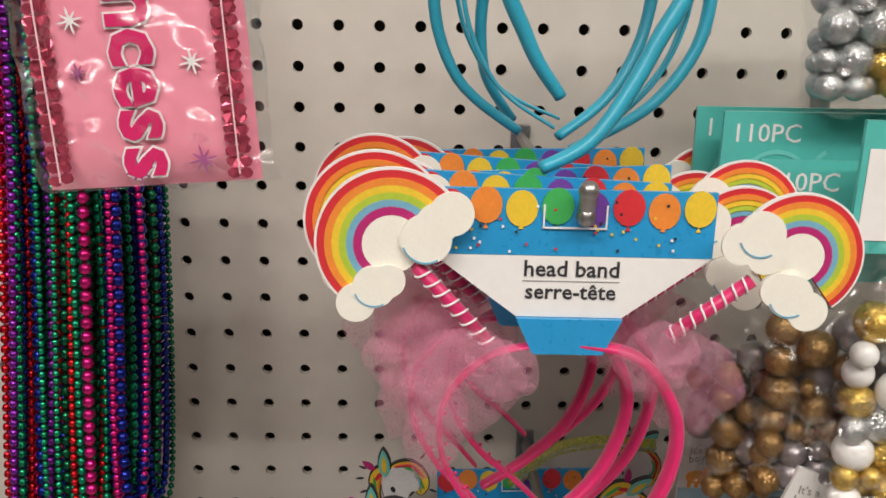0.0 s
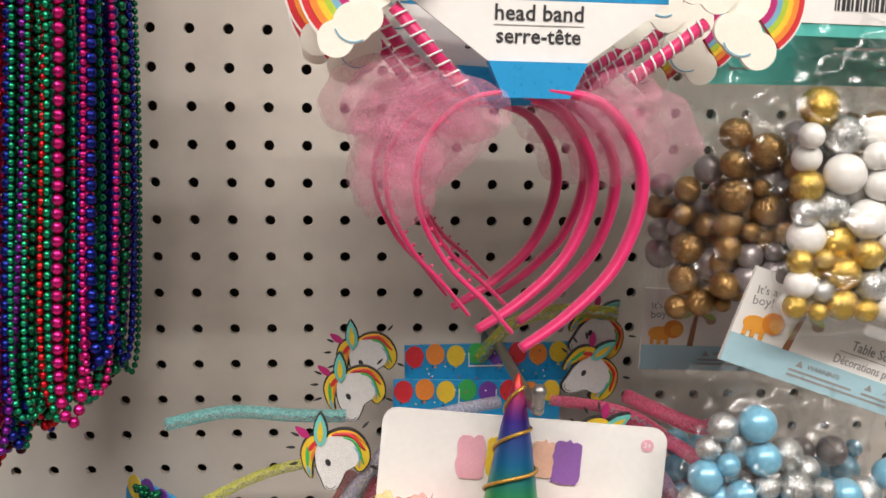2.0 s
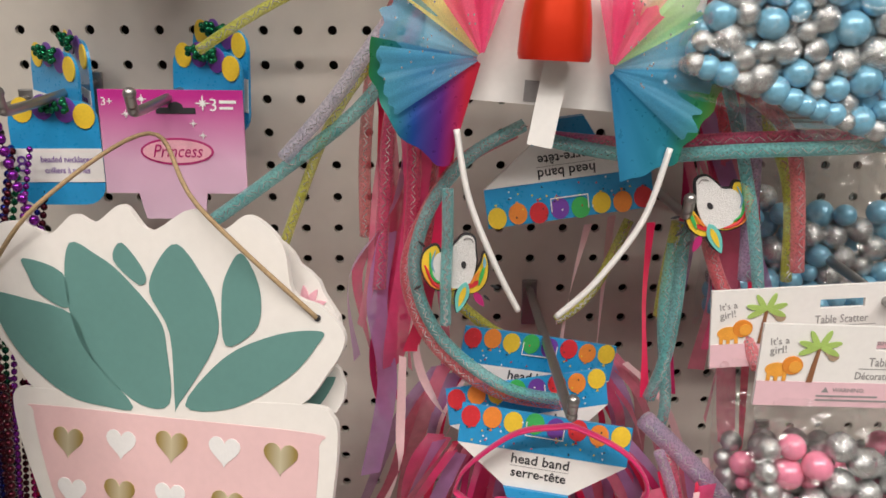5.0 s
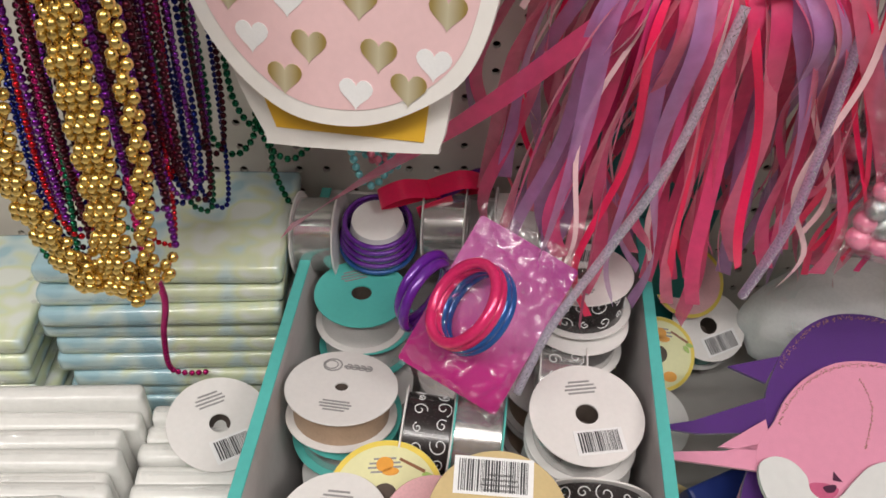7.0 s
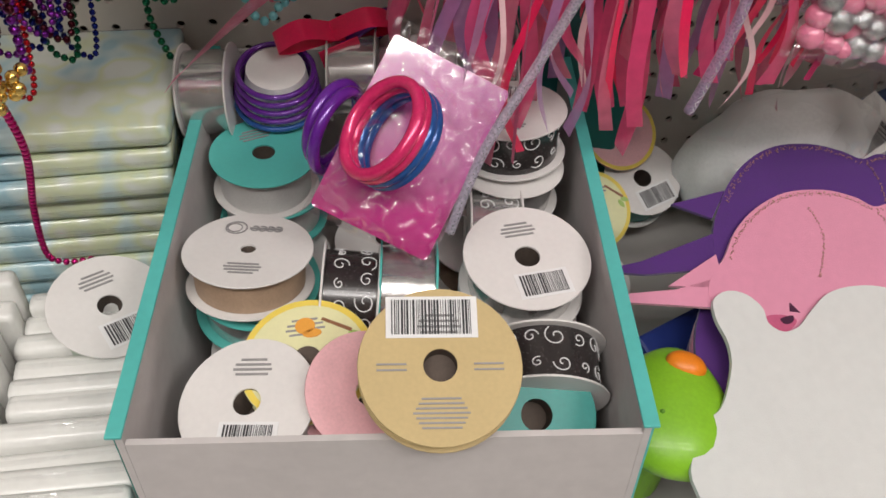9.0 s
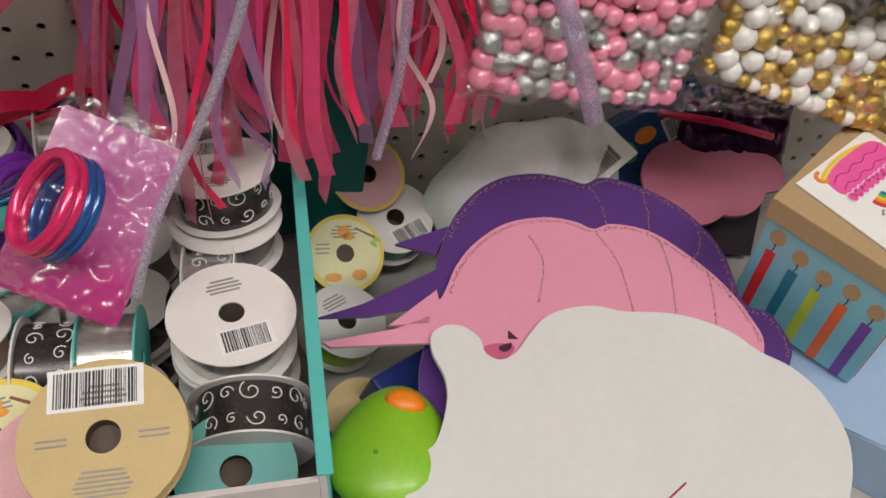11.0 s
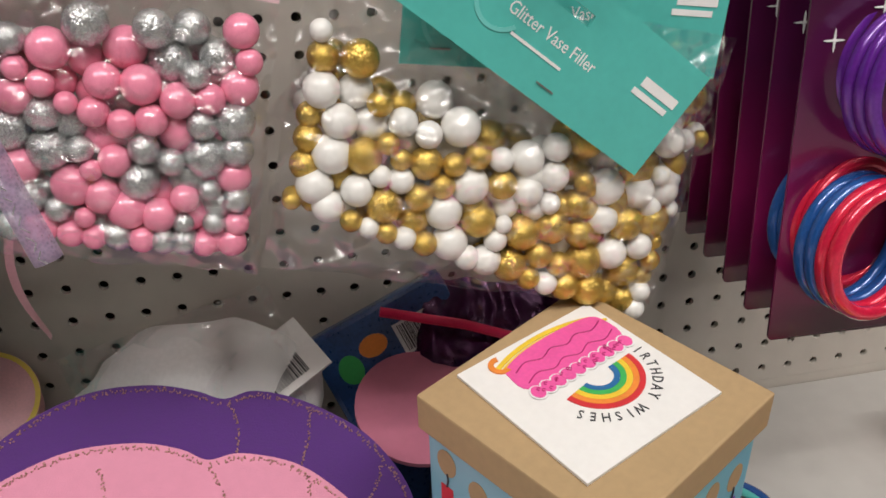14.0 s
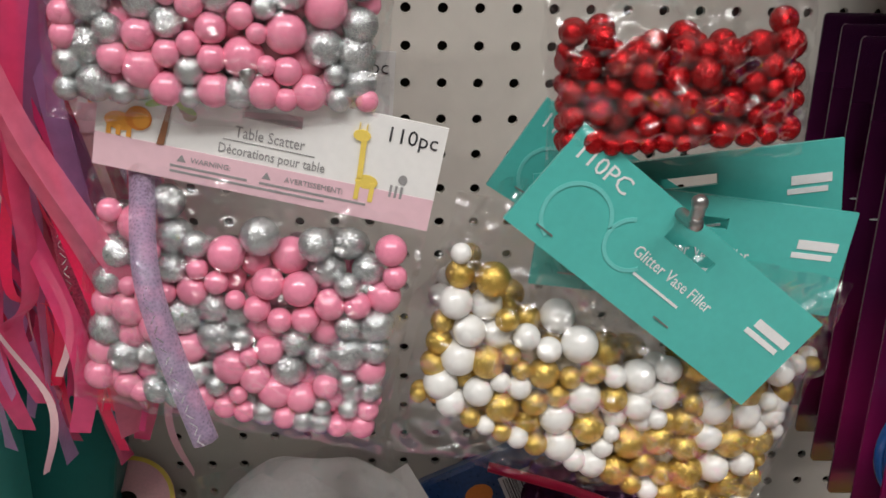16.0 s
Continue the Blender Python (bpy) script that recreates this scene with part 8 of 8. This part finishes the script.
for k in range(5):
    v0, v1 = edges[k] + 0.0007, edges[k + 1] - 0.0007
    u0, u1 = -0.315 * v0, -0.315 * v1
    e0, e1 = 0.108 + 0.5 * v0, 0.108 + 0.5 * v1
    g, n = Geo(), 14
    for i in range(n + 1):
        t = i / n
        dome = 0.052 + 0.012 * math.sin(math.pi * min(1, max(0, t))) ** 0.5 - 0.004 * abs(k - 2)
        for v_, ua, ea in ((v0, u0, e0), (v1, u1, e1)):
            x = ua + (ea - ua) * t
            sag = -0.010 * math.sin(math.pi * t)
            g.v += [(x, -v_ - sag * 0.4, 0.001), (x, -v_ - sag * 0.4, dome)]
    for i in range(n):
        a, c = 4 * i, 4 * i + 4
        g.f += [(a + 1, a + 3, c + 3, c + 1), (a, a + 1, c + 1, c), (a + 2, c + 2, c + 3, a + 3), (a, c, c + 2, a + 2)]
    g.f += [(0, 2, 3, 1), (4 * n, 4 * n + 1, 4 * n + 3, 4 * n + 2)]
    part("stripe", g, RB[k], rp)
    if k:
        part("piping", Geo().tube([(u0 + (e0 - u0) * i / 12, -v0 + 0.010 * math.sin(math.pi * i / 12) * 0.4, 0.052 + 0.012 * math.sin(math.pi * i / 12) ** 0.5 - 0.004 * abs(k - 2)) for i in range(13)], 0.0008, 5), INK, rp)
part("border", Geo().tube([(-0.065 + 0.28 * i / 8, -0.2085, 0.046) for i in range(9)], 0.0035, 8), WARMW, rp, "cream piped edge", smooth=True)
part("side_border", Geo().tube([(0.108 + 0.105 * i / 8, -0.206 * i / 8, 0.054) for i in range(9)], 0.002, 6), PALESP, rp, smooth=True)
pt = thing("polka_dot_tag", pose(0.665, -0.425, -1.052, -90, 0, 40), "navy tag with white dots", "tag")
part("card", Geo().box(-0.012, 0.014, -0.001, 0.001, -0.040, 0.030), surface("navy_card", (0.05, 0.06, 0.22), 0.5), pt)
g = Geo()
for i in range(4):
    for j in range(10):
        g.prism(ellipse(-0.009 + 0.006 * i + 0.003 * (j % 2) - 0.001, -0.036 + 0.0068 * j, 0.0018, 0.0018, 8), -0.0016, -0.0011)
part("dots", g, PRINTW, pt)
part("backing", Geo().box(-0.03, 0.05, 0.0012, 0.060, -0.05, 0.02), PALEB, pt)
cb = thing("cream_board", pose(0.685, -0.385, -1.060, -90, 0, 0), "cream rounded board with a black outline", "party board")
part("board", Geo().prism(ellipse(0, 0, 0.026, 0.022, 28), -0.0015, 0.05), WARMW, cb)
part("outline", Geo().arc(0, 0, 0.0235, 0.0262, 0, 359, -0.0019, -0.0010, 30), INK, cb)
rg = thing("blue_ring", pose(0.800, -0.150, -1.108, 90, 0, 0), "dark blue plastic ring on the shelf", "ring")
part("ring", torus(0.034, 0.0045), BANGLE["blue"], rg, smooth=True)
part("liner", torus(0.029, 0.003), TEALS, rg, smooth=True)
can = thing("snack_tin", pose(0.992, -0.128, SHELF + 0.0385, 0, 0, -16), "red cylinder tin with a gingham picnic print", "tin")
part("body", Geo().lathe([(0.0372, 0.010), (0.0372, 0.118)], 40).lathe([(0.0, 0.118), (0.0372, 0.118)], 40), surface("tin_red", (0.50, 0.03, 0.02), 0.4, vary=0.1), can, smooth=True, m=pose(0, 0, 0, 0, 90, 0))
part("cap", Geo().lathe([(0.0, -0.002), (0.034, -0.002), (0.0382, 0.001), (0.0382, 0.014), (0.0374, 0.014)], 40), surface("cap_red", (0.55, 0.008, 0.012), 0.45, vary=0.08), can, "red plastic cap", smooth=True, m=pose(0, 0, 0, 0, 90, 0))
g = Geo()
for i in range(24):
    for j in range(14):
        if (i + j) % 2:
            a0, a1 = 2 * math.pi * i / 24, 2 * math.pi * (i + 1) / 24
            h0, h1 = 0.020 + 0.007 * j, 0.027 + 0.007 * j
            g.add([(h, 0.0374 * math.cos(a), 0.0374 * math.sin(a)) for a, h in ((a0, h0), (a1, h0), (a1, h1), (a0, h1))], [(0, 1, 2, 3)])
part("gingham_print", g, PRINTW, can)
g = Geo()
for a, h, r_ in ((100, 0.05, 0.014), (60, 0.08, 0.018), (140, 0.085, 0.016)):
    n = 14
    g.add([(h + r_ * math.cos(2 * math.pi * k / n), 0.0378 * math.cos(radians(a) + r_ * math.sin(2 * math.pi * k / n) / 0.0378), 0.0378 * math.sin(radians(a) + r_ * math.sin(2 * math.pi * k / n) / 0.0378)) for k in range(n)], [tuple(range(n))])
part("label_print", g, YELLOW, can)
gp = thing("green_packet", pose(0.945, -0.205, SHELF + 0.03, 0, -10, 20), "dark green crumpled packet on the shelf", "packet")
part("packet", pillow(0.09, 0.10, 0.05, 55, 0.006), surface("dark_green_foil", (0.04, 0.09, 0.05), 0.3, vary=0.4, scale=60), gp, smooth=True, m=pose(0, -0.04, 0.01, -70, 0, 0))

# ---- bags of pink, gold and red balls ----
girl = jungle_header(BABYPINK, ("It's a", "girl!"))
mixp = [("pink", 6), ("silver", 6)]
decor_bag(pose(0.444, -0.205, -0.656, 0, 11, -4), "clear bag of pink and silver balls with a tilted jungle card", mixp, 135, seed=31, header=girl, h=0.142, w=0.165, d=0.025)
decor_bag(pose(0.423, -0.205, -0.482, 0, 2, 0), "clear bag of pink and silver balls with a jungle card", mixp, 135, seed=32, header=girl, h=0.150, d=0.027)
decor_bag(pose(0.404, -0.165, -0.470, 0, -3, 0), "clear bag of pink and silver balls behind another", mixp + [("silver_shade", 5)], 90, seed=33, header=girl, h=0.14, d=0.034)
decor_bag(pose(0.418, -0.150, -0.640, 0, 3, 0), "clear bag of shaded silver and pink balls near the board", mixp + [("silver_shade", 6)], 90, seed=34, header=girl, h=0.14, d=0.034)
peg_hook(0.4318, -0.4826, 0.215)
peg_hook(0.4318, -0.6604, 0.215)
gold = decor_bag(pose(0.650, -0.226, -0.7165, 0, 38.5, 0), "clear bag of white and gold balls with a tilted teal card", [("white", 6), ("gold", 5)], 150, seed=35, w=0.215, h=0.150, d=0.028, fill=0.93, lean=-0.2, header=teal_header(), body=pose(0.650, -0.226, -0.7165, 0, 38.5, 0).inverted() @ pose(0.634, -0.205, -0.729, 0, 14, 0))
for x, y, z, ry, sd in ((0.656, -0.200, -0.707, 7, 36), (0.652, -0.180, -0.692, -7, 37), (0.650, -0.150, -0.712, 33, 38)):
    decor_bag(pose(x, y, z, 0, ry, 0), "clear bag of white and gold balls behind another", [("white", 5), ("gold", 4)], 34, seed=sd, h=0.10, d=0.03, header=teal_header())
peg_hook(0.6350, -0.7112, 0.25)
decor_bag(pose(0.622, -0.215, -0.522, 0, -4, 0), "clear bag of glittering red balls", [("red", 1)], 130, seed=39, w=0.125, h=0.125, d=0.034, rmin=0.004, rmax=0.0078, header=teal_header())
peg_hook(0.6350, -0.5334, 0.22)
